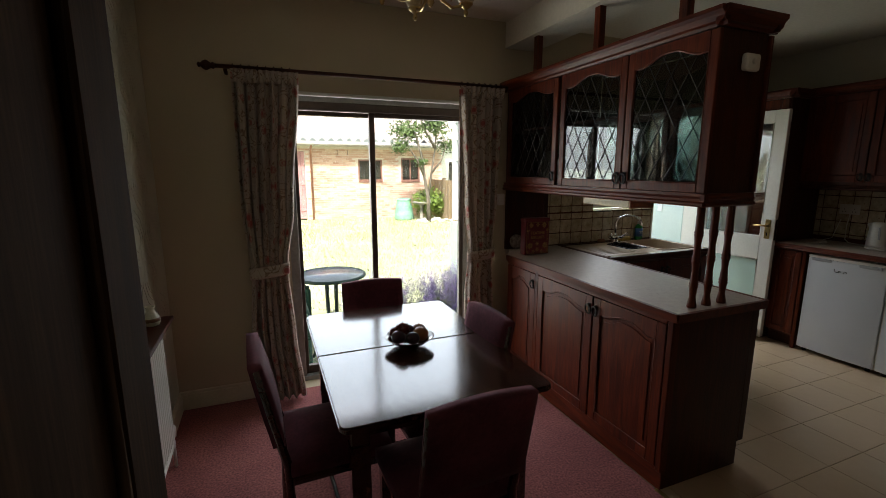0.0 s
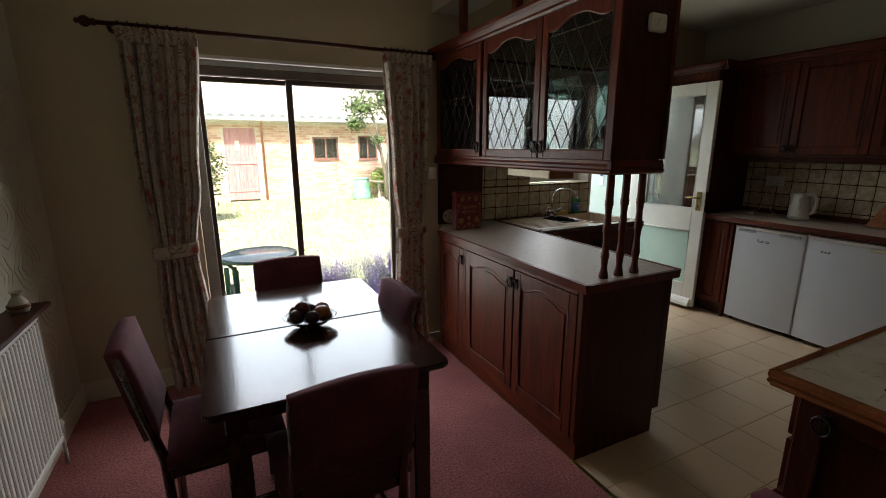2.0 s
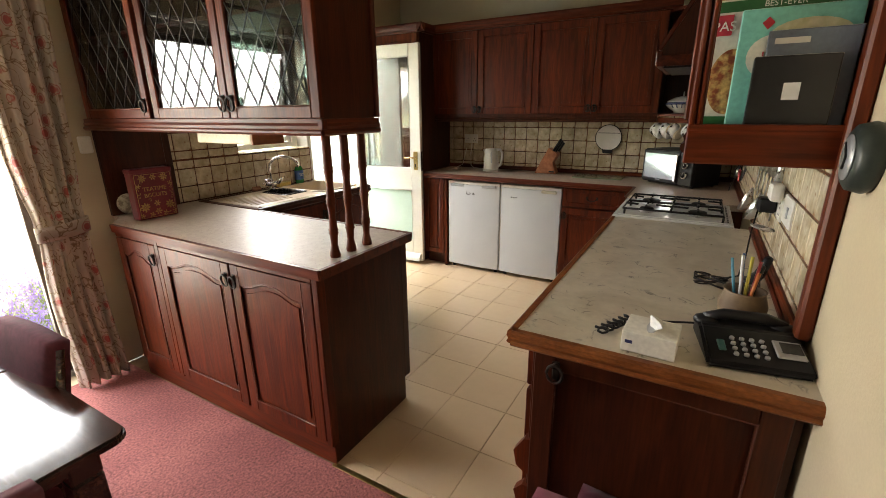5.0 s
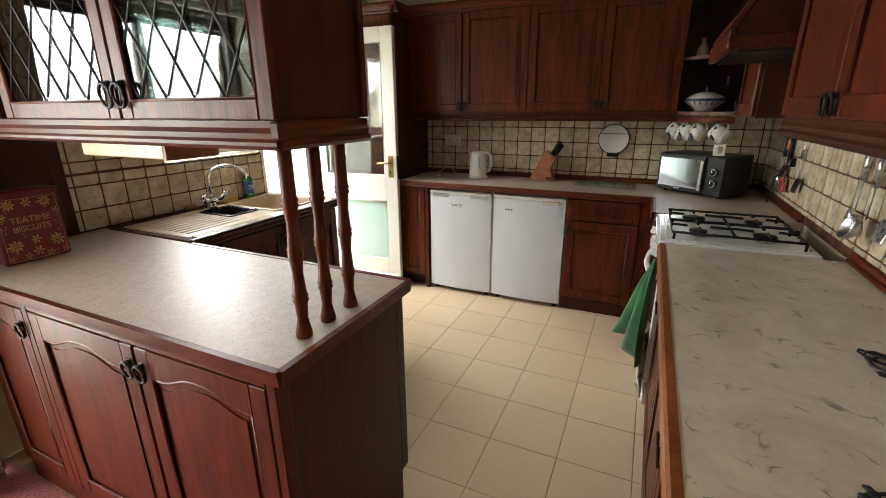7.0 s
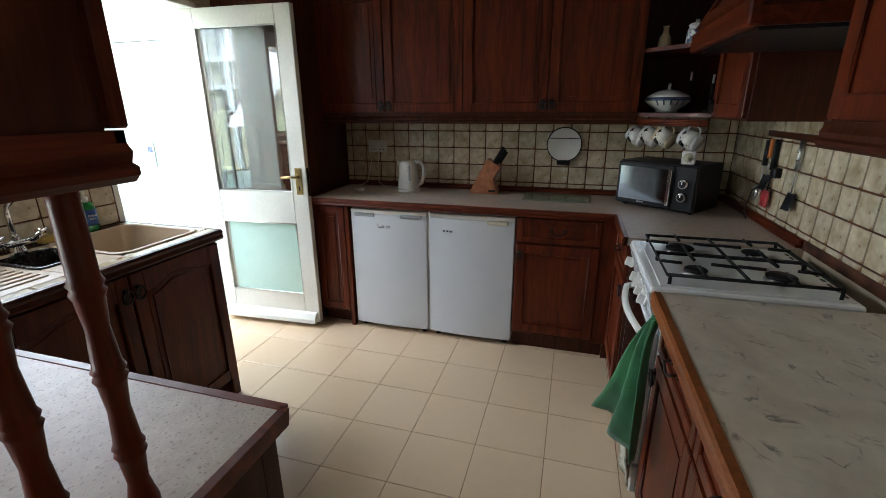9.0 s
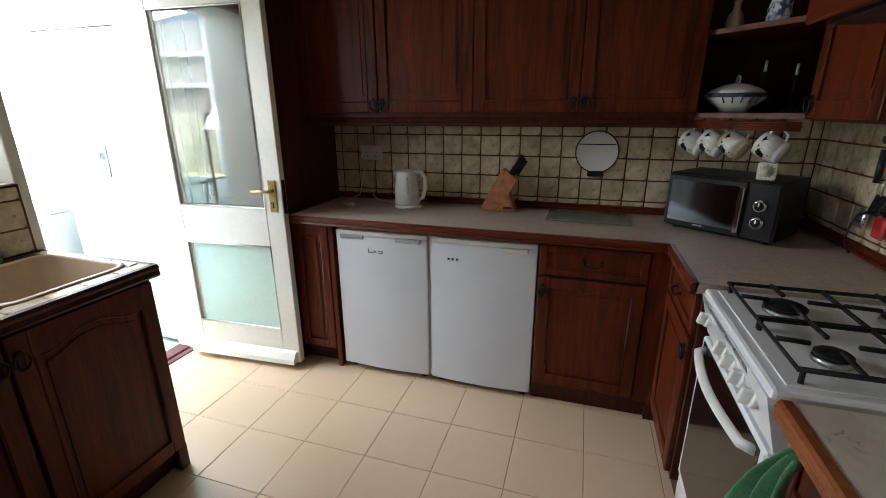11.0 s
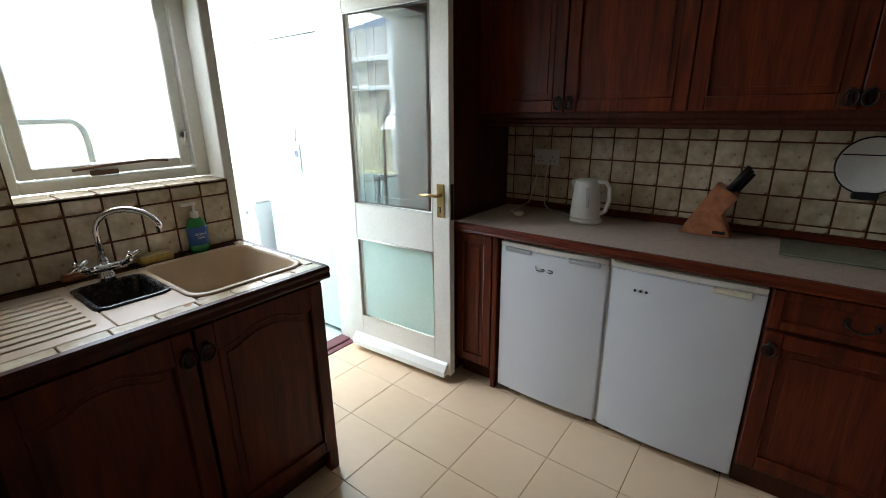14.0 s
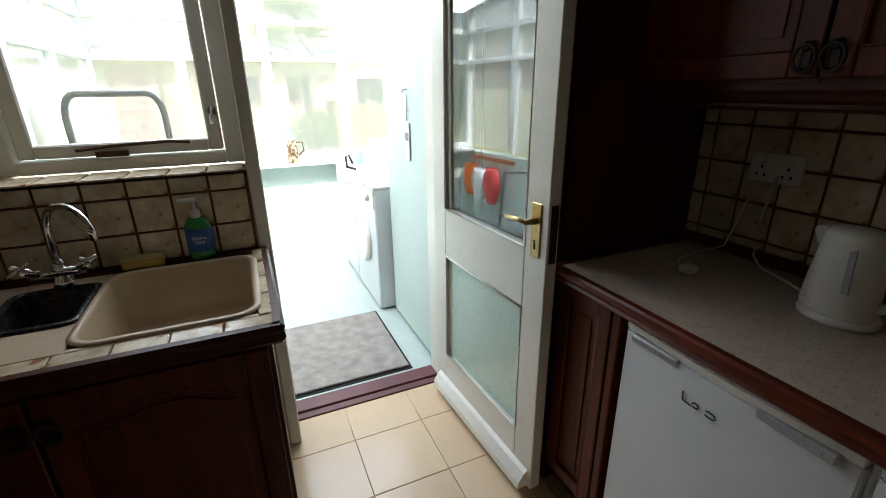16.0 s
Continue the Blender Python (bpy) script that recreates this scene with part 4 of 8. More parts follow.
# ---- wall cabinets on the end wall ----
WF = 4.70
for a, b, h in ((2.215, 2.672, -1), (1.70, 2.208, 1), (1.195, 1.695, -1), (0.70, 1.19, 1)):
    w = thing("wall_cabinet", "reddish oak wall cabinet with a framed panel door", "wall cabinet", (4.85, (a + b) / 2, 1.42), group="wall cabinets over the fridges")
    part("body", box(WF, a - 0.003, 1.42, 5.0, b + 0.003, 2.14, 0.001), wood_dark, w)
    cab_door(w, "-x", WF, a, b, 1.43, 2.13, 0.0, h, hz=1.475)
cor = thing("cornice", "moulded oak cornice along the wall cabinets", "cornice", (WF, 1.7, 2.14))
part("run", moulding(CORNICE, (WF, 2.675, 2.14), (WF, 0.62, 2.14)), wood_y, cor)
plm = thing("light_pelmet", "moulded oak pelmet under the wall cabinets", "pelmet", (WF, 1.7, 1.36))
# Browner than the doors, with the shade under the cabinets put into its colour.
part("run", moulding(PELMET, (WF + 0.012, 2.675, 1.362), (WF + 0.012, 0.70, 1.362)), wood_dark, plm)

# ---- corner shelf and angled cabinet ----
cs = thing("corner_shelf", "open oak corner shelf unit under the cornice", "shelf", (4.75, 0.5, 1.42))
cut = [(4.72, 0.70), (5.0, 0.70), (5.0, 0.09), (4.42, 0.09), (4.42, 0.40)]
for z in (1.405, 1.735, 2.12):
    part("shelf", prism(cut, 0.02, "z", z), wood_x, cs)
part("back", join(box(4.985, 0.11, 1.425, 4.999, 0.70, 2.12), box(4.42, 0.092, 1.425, 4.985, 0.106, 2.12)), wood_dark, cs)
part("rail", join(*[tube([(4.715, 0.70, 1.39 - 0.008 * k), (4.418, 0.405, 1.39 - 0.008 * k)], 0.006, 6) for k in range(4)]), wood_x, cs)
ac = thing("wall_cabinet", "narrow oak wall cabinet beside the cooker hood", "wall cabinet", (4.18, 0.25, 1.42))
part("body", box(3.96, 0.09, 1.40, 4.415, 0.385, 2.14, 0.001), wood_dark, ac)
cab_door(ac, "+y", 0.385, 3.97, 4.405, 1.41, 2.13, 0.0, 1, hz=1.46)

# ---- cooker hood ----
hd = thing("cooker_hood", "sloping oak cooker hood canopy over the hob", "cooker hood", (3.65, 0.3, 1.62))
HX0, HX1 = 3.345, 3.955
part("canopy", prism([(0.09, 1.66), (0.60, 1.66), (0.60, 1.72), (0.36, 2.14), (0.09, 2.14)], HX1 - HX0, "x", HX0), wood_dark, hd)
fm = Matrix.Translation((0, 0.602, 1.722)) @ pose(0, 0, 0, math.degrees(math.atan2(0.24, 0.42)), 0, 0)
bms, low, zt = door_frame_parts(HX0 + 0.01, HX1 - 0.01, 0.0, 0.46, 0.05, 0.0)
part("front_panel", moved(join(*bms, box(HX0 + 0.05, 0.0, 0.04, HX1 - 0.05, 0.009, 0.42)), fm), wood_z, hd)
part("front_rail", join(box(HX0 - 0.012, 0.592, 1.652, HX1 + 0.012, 0.622, 1.72, 0.006), box(HX0 - 0.012, 0.09, 1.652, HX0, 0.60, 1.70, 0.003)), wood_x, hd)
part("filter", box(HX0 + 0.02, 0.11, 1.645, HX1 - 0.02, 0.585, 1.662, 0.002), black, hd, "black hood underside")

# ---- wall cabinets over the marble worktop ----
MF = 0.405
for a, b, hs in ((2.255, 3.29, ((2.30, 2.787, 1), (2.793, 3.285, -1))),):
    w = thing("wall_cabinet", "reddish oak wall cabinet over the marble worktop", "wall cabinet", ((a + b) / 2, 0.25, 1.42), group="wall cabinets over the marble worktop")
    part("body", box(a, 0.09, 1.42, b, MF, 2.14, 0.001), wood_dark, w)
    part("end_stile", box(2.255, MF, 1.425, 2.297, MF + 0.018, 2.13, 0.004), wood_z, w)
    for u0, u1, h in hs:
        cab_door(w, "+y", MF, u0, u1, 1.425, 2.13, 0.0, h, hz=1.462)
plm = thing("light_pelmet", "moulded oak pelmet under the wall cabinets", "pelmet", (2.7, MF, 1.36))
# Dark wood here too: brown timber plus painted-in shade below the cabinets.
part("run", moulding([(u, w * 1.15) for u, w in PELMET], (3.335, MF - 0.012, 1.353), (2.06, MF - 0.012, 1.353)), wood_dark, plm)
cor = thing("cornice", "moulded oak cornice along the wall cabinets", "cornice", (2.7, MF, 2.14))
part("run", moulding(CORNICE, (4.41, MF - 0.02, 2.14), (2.055, MF - 0.02, 2.14)), wood_x, cor)
bk = thing("book_shelf", "open oak end shelf holding cookery books", "shelf", (2.0, 0.25, 1.42))
part("body", join(box(1.91, 0.09, 1.42, 2.095, MF, 1.445, 0.002), box(1.91, 0.09, 2.12, 2.095, MF, 2.14, 0.002), box(2.075, 0.09, 1.445, 2.095, MF, 2.12), box(1.91, 0.09, 1.445, 2.075, 0.104, 2.12)), wood_dark, bk)
part("post", join(box(1.90, MF - 0.03, 1.41, 1.93, MF, 2.14, 0.004), tube([(1.897, MF - 0.008, 1.45), (1.897, MF - 0.008, 2.11)], 0.006, 6), tube([(1.897, MF - 0.022, 1.45), (1.897, MF - 0.022, 2.11)], 0.006, 6)), wood_z, bk)
part("lip", join(box(1.895, 0.11, 1.36, 1.91, MF, 1.45, 0.003), box(1.893, 0.11, 1.435, 1.899, MF, 1.45, 0.002)), wood_y, bk)
part("wall_post", box(1.87, 0.09, 0.972, 1.915, 0.122, 2.14, 0.006), wood_z, bk)
SHELF = Vector((0.155, 0, -0.03))
bk.location += SHELF

# ---- marble worktop run ----
worktop("marble_worktop", [(1.835, 0.735), (1.835, 0.09), (3.335, 0.09), (3.335, 0.735)], marble, "cream marbled laminate worktop with oak edging", [((1.835, 0.735), (1.835, 0.09)), ((3.335, 0.735), (1.835, 0.735))], edge=wood_edge)
mb = thing("base_cabinet", "oak base cabinet under the marble worktop with drawers", "cabinet", (2.6, 0.4, 0))
part("body", box(1.88, 0.10, 0.10, 3.33, 0.69, 0.862, 0.002), wood_dark, mb)
part("plinth", box(1.9, 0.10, 0.0, 3.33, 0.65, 0.10), wood_dark, mb)
for a, b, h in ((1.90, 2.37, 1), (2.38, 2.85, -1), (2.86, 3.32, 1)):
    drawer(mb, "+y", 0.69, a, b, 0.705, 0.85)
    cab_door(mb, "+y", 0.69, a, b, 0.12, 0.69, 0.0, h, hz=0.62)
part("end_frame", facing(join(*door_frame_parts(0.12, 0.68, 0.10, 0.86, 0.06, 0.0)[0]), "-x", 1.88), wood_dark, mb)
ring_pull(0.62, 0.80, "-x", 1.86, mb)
part("bracket", join(prism([(0.66, 0.55), (0.70, 0.54), (0.73, 0.49), (0.72, 0.44), (0.69, 0.42), (0.66, 0.42)], 0.03, "x", 1.87), prism([(0.66, 0.38), (0.70, 0.375), (0.725, 0.345), (0.715, 0.31), (0.68, 0.29), (0.66, 0.29)], 0.03, "x", 1.87)), wood_z, mb, "scrolled oak bracket")
for a, b in ((2.075, 3.335), (3.965, 5.0)):
    solid("upstand", join(box(a, 0.09, 0.902, b, 0.112, 0.94, 0.005), box(a, 0.112, 0.902, b, 0.122, 0.918, 0.004)), wood_x, "moulded oak upstand against the tiles", "upstand")
solid("upstand", box(4.978, 0.125, 0.902, 5.0, 2.67, 0.935, 0.005), wood_y, "moulded oak upstand against the tiles", "upstand")

# ---- gas cooker ----
ck = thing("gas_cooker", "white freestanding gas cooker with four burners", "cooker", (3.65, 0.42, 0))
CX0, CX1, CY = 3.362, 3.917, 0.70
part("body", box(CX0, 0.18, 0.06, CX1, CY, 0.875, 0.004), enamel, ck)
part("plinth", box(CX0 + 0.02, 0.18, 0.0, CX1 - 0.02, CY - 0.04, 0.06), black, ck)
part("hob", join(box(CX0 - 0.003, 0.175, 0.875, CX1 + 0.003, CY + 0.05, 0.905, 0.010, 2), box(CX0 + 0.02, 0.19, 0.905, CX1 - 0.02, CY + 0.02, 0.909, 0.002)), enamel, ck)
part("control_panel", prism([(CY, 0.76), (CY + 0.02, 0.755), (CY + 0.055, 0.885), (CY, 0.885)], CX1 - CX0, "x", CX0), enamel, ck)
for kx in [CX1 - d for d in (0.06, 0.245, 0.315, 0.385, 0.465)]:
    k = part("knob", join(lathe([(0, 0), (0.0215, 0), (0.022, 0.001), (0.022, 0.010), (0.021, 0.0115), (0.019, 0.012), (0, 0.012)], (0, 0, 0), 20), box(-0.0085, -0.0185, 0.010, 0.0085, 0.0185, 0.034, 0.004, 2)), plastic_white, ck)
    k.matrix_basis = Matrix.Translation(Vector((kx, CY + 0.037, 0.82)) - ORIGIN[ck]) @ pose(0, 0, 0, -75, 0, 0) @ Matrix.Translation(ORIGIN[ck])
part("panel_stripe", moved(join(box(CX0 + 0.13, -0.002, 0.0, CX1 - 0.03, 0.002, 0.017)), Matrix.Translation((0, CY + 0.0475, 0.861)) @ pose(0, 0, 0, -15, 0, 0)), mat("slate_grey_print", (0.09, 0.10, 0.11), (0.12, 0.13, 0.14), rough=0.4), ck, "slate grey symbol strip")
for d in (0.06, 0.245, 0.315, 0.385):
    part("symbol", moved(box(CX1 - d - 0.004, 0.0015, 0.005, CX1 - d + 0.004, 0.0028, 0.012), Matrix.Translation((0, CY + 0.0475, 0.861)) @ pose(0, 0, 0, -15, 0, 0)), plastic_white, ck)
od = part("oven_door", box(CX0 + 0.005, CY, 0.20, CX1 - 0.005, CY + 0.03, 0.745, 0.006), enamel, ck)
part("oven_glass", box(CX0 + 0.028, CY + 0.0295, 0.225, CX1 - 0.028, CY + 0.032, 0.735, 0.0008), black_glass, od, "black oven door glass")
part("oven_handle", tube([(CX0 + 0.05, CY + 0.028, 0.715), (CX0 + 0.07, CY + 0.055, 0.715)] + [(CX0 + 0.07 + (CX1 - CX0 - 0.14) * i / 10, CY + 0.055 + 0.022 * math.sin(math.pi * i / 10), 0.715) for i in range(1, 10)] + [(CX1 - 0.07, CY + 0.055, 0.715), (CX1 - 0.05, CY + 0.028, 0.715)], 0.013, 8), plastic_white, od, "white bowed bar handle")
part("drawer_front", box(CX0 + 0.005, CY, 0.07, CX1 - 0.005, CY + 0.025, 0.19, 0.005), enamel, ck)
for bx, by, r in ((3.51, 0.59, 0.034), (3.77, 0.59, 0.048), (3.51, 0.34, 0.042), (3.77, 0.34, 0.034)):
    b = part("burner", join(lathe([(0, 0), (r + 0.005, 0), (r + 0.005, 0.010), (r + 0.003, 0.012), (r, 0.014), (0, 0.016)], (bx, by, 0.909), 20)), steel, ck, "steel burner ring")
    part("burner_cap", lathe([(0, 0.015), (r + 0.002, 0.015), (r + 0.003, 0.020), (r - 0.003, 0.024), (0, 0.025)], (bx, by, 0.909), 20), cast, b, "black burner cap")
for a, b in ((CX0 + 0.035, 3.635), (3.644, CX1 - 0.035)):
    ps = [tube([(a, 0.225, 0.94), (b, 0.225, 0.94), (b, 0.70, 0.94), (a, 0.70, 0.94)], 0.006, 6, True)]
    ps += [tube([(a, 0.465, 0.94), (b, 0.465, 0.94)], 0.006, 6)]
    mx = (a + b) / 2
    for y in (0.34, 0.59):
        ps += [tube([(a, y, 0.945), (a + 0.085, y, 0.948)], 0.006, 6), tube([(b, y, 0.945), (b - 0.085, y, 0.948)], 0.006, 6)]
    for y0, y1 in ((0.225, 0.295), (0.385, 0.465), (0.465, 0.545), (0.635, 0.70)):
        ps += [tube([(mx, y0, 0.945), (mx, y1, 0.948)], 0.006, 6)]
    for x in (a, b):
        for y in (0.225, 0.69):
            ps += [tube([(x, y, 0.908), (x, y, 0.94)], 0.006, 6)]
    part("pan_support", join(*ps), cast, ck, "black pan support grid")
part("back_vent", join(*[box(CX0 + 0.05 + i * 0.046, 0.198, 0.9088, CX0 + 0.073 + i * 0.046, 0.206, 0.911) for i in range(10)]), black, ck)

# ---- dining room ----
hall = thing("hall_door", "dark stained panelled room door standing open", "door", (0.08, 0.10, 0))
part("leaf_frame", join(box(0.056, 0.105, 0.01, 0.098, 0.235, 2.02, 0.004), box(0.056, 0.725, 0.01, 0.098, 0.862, 2.02, 0.006), box(0.056, 0.235, 0.01, 0.098, 0.725, 0.22, 0.004), box(0.056, 0.235, 0.92, 0.098, 0.725, 1.06, 0.004), box(0.056, 0.235, 1.90, 0.098, 0.725, 2.02, 0.004)), door_dark, hall)
for a, b in ((0.22, 0.92), (1.06, 1.90)):
    part("panel", box(0.068, 0.23, a - 0.005, 0.086, 0.73, b + 0.005), door_dark, hall)
    part("bead", tube([(0.09, 0.243, a + 0.008), (0.09, 0.717, a + 0.008), (0.09, 0.717, b - 0.008), (0.09, 0.243, b - 0.008)], 0.010, 6, True), door_dark, hall)

# table
tb = thing("dining_table", "dark polished mahogany draw-leaf dining table", "table", (0.83, 2.04, 0))
TX0, TX1, TY0, TY1 = 0.424, 1.215, 1.435, 2.595


def soft_rect(x0, x1, y0, y1, r, corners=(1, 1, 1, 1)):
    out = []
    for on, cx, cy, sx, sy, a0 in ((corners[0], x1 - r, y1 - r, x1, y1, 0), (corners[1], x0 + r, y1 - r, x0, y1, 90), (corners[2], x0 + r, y0 + r, x0, y0, 180), (corners[3], x1 - r, y0 + r, x1, y0, 270)):
        out += [(cx + r * math.cos(radians(a0 + 15 * k)), cy + r * math.sin(radians(a0 + 15 * k))) for k in range(7)] if on else [(sx, sy)]
    return out


part("tabletop", prism(soft_rect(TX0, TX1, TY0, 2.0205, 0.035, (0, 0, 1, 1)), 0.024, "z", 0.726, 0.006), wood_table, tb)
part("tabletop", prism(soft_rect(TX0, TX1, 2.0225, TY1, 0.035, (1, 1, 0, 0)), 0.024, "z", 0.726, 0.006), wood_table, tb)
part("apron", join(box(0.48, 1.56, 0.63, 1.18, 1.58, 0.726, 0.003), box(0.48, 2.52, 0.63, 1.18, 2.54, 0.726, 0.003), box(0.48, 1.58, 0.63, 0.50, 2.52, 0.726, 0.003), box(1.16, 1.58, 0.63, 1.18, 2.52, 0.726, 0.003)), wood_table, tb)
for x in (0.51, 1.15):
    for y in (1.59, 2.51):
        part("leg", join(box(x - 0.034, y - 0.034, 0.60, x + 0.034, y + 0.034, 0.726, 0.005), prism([(x - 0.034, y - 0.034), (x + 0.034, y - 0.034), (x + 0.034, y + 0.034), (x - 0.034, y + 0.034)], 0.58, "z", 0.02, 0.006), box(x - 0.026, y - 0.026, 0, x + 0.026, y + 0.026, 0.02)), wood_table, tb)


def dining_chair():
    """Built at the origin, facing +y, the back at y = 0."""
    c = thing("dining_chair", "dark mahogany dining chair with plum velvet seat and back", "chair", (0, 0, 0), "chairs round the dining table")
    W = 0.19

    def cushion(x0, x1, y0, y1, z0, z1, crown, axis):
        def top(u, v):
            e = (1 - (2 * u - 1) ** 4) * (1 - (2 * v - 1) ** 4)
            return e * crown
        n = 10
        bm = bmesh.new()
        def layer(sign):
            rows = []
            for i in range(n + 1):
                r = []
                for j in range(n + 1):
                    u, v = i / n, j / n
                    k = top(u, v)
                    if axis == "z":
                        r.append(bm.verts.new((x0 + (x1 - x0) * u, y0 + (y1 - y0) * v, (z1 + k) if sign > 0 else z0)))
                    else:
                        lean = -0.10 * (z0 + (z1 - z0) * v - 0.45) / 0.5
                        r.append(bm.verts.new((x0 + (x1 - x0) * u, (y1 + k if sign > 0 else y0 - k * 0.7) + lean, z0 + (z1 - z0) * v + (0.012 * math.sin(math.pi * u) if v == 1 else 0))))
                rows.append(r)
            for i in range(n):
                for j in range(n):
                    bm.faces.new((rows[i][j], rows[i + 1][j], rows[i + 1][j + 1], rows[i][j + 1])).smooth = True
            return rows
        A, B = layer(1), layer(-1)
        edge = [(i, 0) for i in range(n)] + [(n, j) for j in range(n)] + [(n - i, n) for i in range(n)] + [(0, n - j) for j in range(n)]
        for k in range(len(edge)):
            (i, j), (p, q) = edge[k], edge[(k + 1) % len(edge)]
            bm.faces.new((A[i][j], A[p][q], B[p][q], B[i][j])).smooth = True
        bmesh.ops.recalc_face_normals(bm, faces=bm.faces)
        return bm
    part("seat", cushion(-0.205, 0.205, 0.015, 0.40, 0.42, 0.465, 0.03, "z"), velvet, c)
    part("backrest", cushion(-0.182, 0.182, -0.022, 0.022, 0.54, 0.862, 0.014, "y"), velvet, c)
    part("seat_frame", join(box(-0.195, 0.02, 0.375, 0.195, 0.39, 0.42, 0.004)), wood_table, c)
    for s in (-1, 1):
        part("back_post", tube([(s * 0.172, 0.005, 0.0), (s * 0.172, 0.012, 0.25), (s * 0.172, 0.008, 0.45), (s * 0.172, -0.036, 0.64), (s * 0.170, -0.078, 0.845)], 0.017, 8), wood_table, c)
        part("leg", join(prism([(s * 0.175 - 0.017, 0.355), (s * 0.175 + 0.017, 0.355), (s * 0.175 + 0.017, 0.389), (s * 0.175 - 0.017, 0.389)], 0.375, "z", 0, 0.004)), wood_table, c)
        part("stretcher", box(s * 0.175 - 0.008, 0.02, 0.155, s * 0.175 + 0.008, 0.36, 0.182, 0.003), wood_table, c)
    part("stretcher", box(-0.17, 0.19, 0.157, 0.17, 0.206, 0.18, 0.003), wood_table, c)
    return c


ch = dining_chair()
ch.matrix_basis = pose(0.82, 1.335, 0, 0, 0, 3)
copy_thing(ch, pose(0.262, 1.93, 0, 0, 0, -88))
copy_thing(ch, pose(0.837, 2.69, 0, 0, 0, 180))
copy_thing(ch, pose(1.15, 1.98, 0, 0, 0, 93))
tagged(copy_thing(ch, pose(1.462, 0.34, 0, 0, 0, -93)), "dark mahogany dining chair standing against the cabinet end")

# fruit bowl
fb = thing("fruit_bowl", "dark glass bowl of fruit on the table", "bowl", (0.825, 1.99, 0.75))
part("bowl", lathe([(0, 0.0), (0.035, 0.0), (0.04, 0.008), (0.08, 0.022), (0.108, 0.045), (0.112, 0.048), (0.104, 0.046), (0.075, 0.03), (0.03, 0.014), (0, 0.012)], (0.825, 1.99, 0.751), 24), mat("dark_glass", (0.012, 0.01, 0.01), (0.02, 0.016, 0.014), rough=0.08, bump=0, coat=0.6), fb)
fruit = [mat("plum_skin", (0.03, 0.01, 0.02), (0.07, 0.02, 0.035), rough=0.3, scale=20), mat("russet_skin", (0.22, 0.06, 0.02), (0.36, 0.14, 0.04), rough=0.35, scale=20), mat("dark_red_skin", (0.07, 0.012, 0.01), (0.16, 0.03, 0.02), rough=0.25, scale=20)]
for i, (dx, dy, r, k) in enumerate(((-0.055, -0.02, 0.034, 0), (0.045, -0.025, 0.037, 1), (0.0, 0.03, 0.036, 0), (-0.05, 0.035, 0.033, 2), (0.055, 0.03, 0.034, 1), (0.0, -0.05, 0.032, 0), (-0.03, 0.0, 0.033, 2))):
    z = 0.751 + 0.02 + r + (0.028 if i == 6 else 0)
    fr = solid("fruit", join(ball((0.825 + dx, 1.99 + dy, z), r, r, r * 0.92), tube([(0.825 + dx, 1.99 + dy, z + r * 0.85), (0.827 + dx, 1.991 + dy, z + r * 1.1)], 0.002, 5)), fruit[k], ("dark plum", "russet orange apple", "dark red apple")[k] + " lying in the glass bowl", "fruit", group="fruit in the bowl")

# radiator, shelf, vase
rd = thing("radiator", "white ribbed panel radiator under a dark shelf", "radiator", (-0.27, 1.8, 0.15))
part("panel", box(-0.275, 0.92, 0.155, -0.255, 2.60, 0.755, 0.006), white_paint, rd)
part("rail", box(-0.278, 0.915, 0.745, -0.246, 2.605, 0.772, 0.006), white_paint, rd)
part("rail", box(-0.278, 0.915, 0.14, -0.246, 2.605, 0.17, 0.006), white_paint, rd)
rib = box(-0.257, -0.011, 0.175, -0.246, 0.011, 0.742, 0.004)
first = None
for i in range(50):
    y = 0.94 + i * 0.0335
    if first is None:
        bmesh.ops.translate(rib, vec=(0, y, 0), verts=rib.verts)
        first = part("rib", rib, white_paint, rd)
    else:
        o = new("rib", first.data)
        o.parent, o.location = rd, (0, i * 0.0335, 0)
part("bracket", join(box(-0.33, 2.30, 0.3, -0.275, 2.33, 0.6), box(-0.33, 1.1, 0.3, -0.275, 1.13, 0.6)), white_paint, rd)
part("valve", join(lathe([(0, 0), (0.016, 0), (0.018, 0.05), (0.012, 0.06), (0, 0.06)], (-0.262, 2.632, 0.17), 10), tube([(-0.262, 2.60, 0.165), (-0.262, 2.632, 0.165), (-0.262, 2.632, 0.0)], 0.008, 8)), white_paint, rd)
sh = thing("wall_shelf", "dark stained shelf board above the radiator", "shelf", (-0.27, 1.8, 0.8))
part("board", box(-0.33, 0.90, 0.805, -0.195, 2.615, 0.826, 0.004), wood_dark, sh)
part("batten", box(-0.33, 0.95, 0.775, -0.31, 2.58, 0.805), wood_dark, sh)
vs = solid("vase", lathe([(0, 0), (0.03, 0), (0.036, 0.012), (0.038, 0.03), (0.028, 0.05), (0.017, 0.065), (0.016, 0.078), (0.022, 0.088), (0.018, 0.088), (0.012, 0.07), (0, 0.06)], (-0.262, 2.49, 0.827), 18), mat("pale_pottery", (0.42, 0.38, 0.28), (0.60, 0.56, 0.44), rough=0.35, scale=25), "small pale patterned pottery vase on the shelf", "vase")
part("band", lathe([(0.0385, 0.02), (0.0392, 0.03), (0.0372, 0.036)], (-0.262, 2.49, 0.827), 18), mat("brown_glaze", (0.12, 0.05, 0.02), (0.2, 0.09, 0.04), rough=0.3), vs)

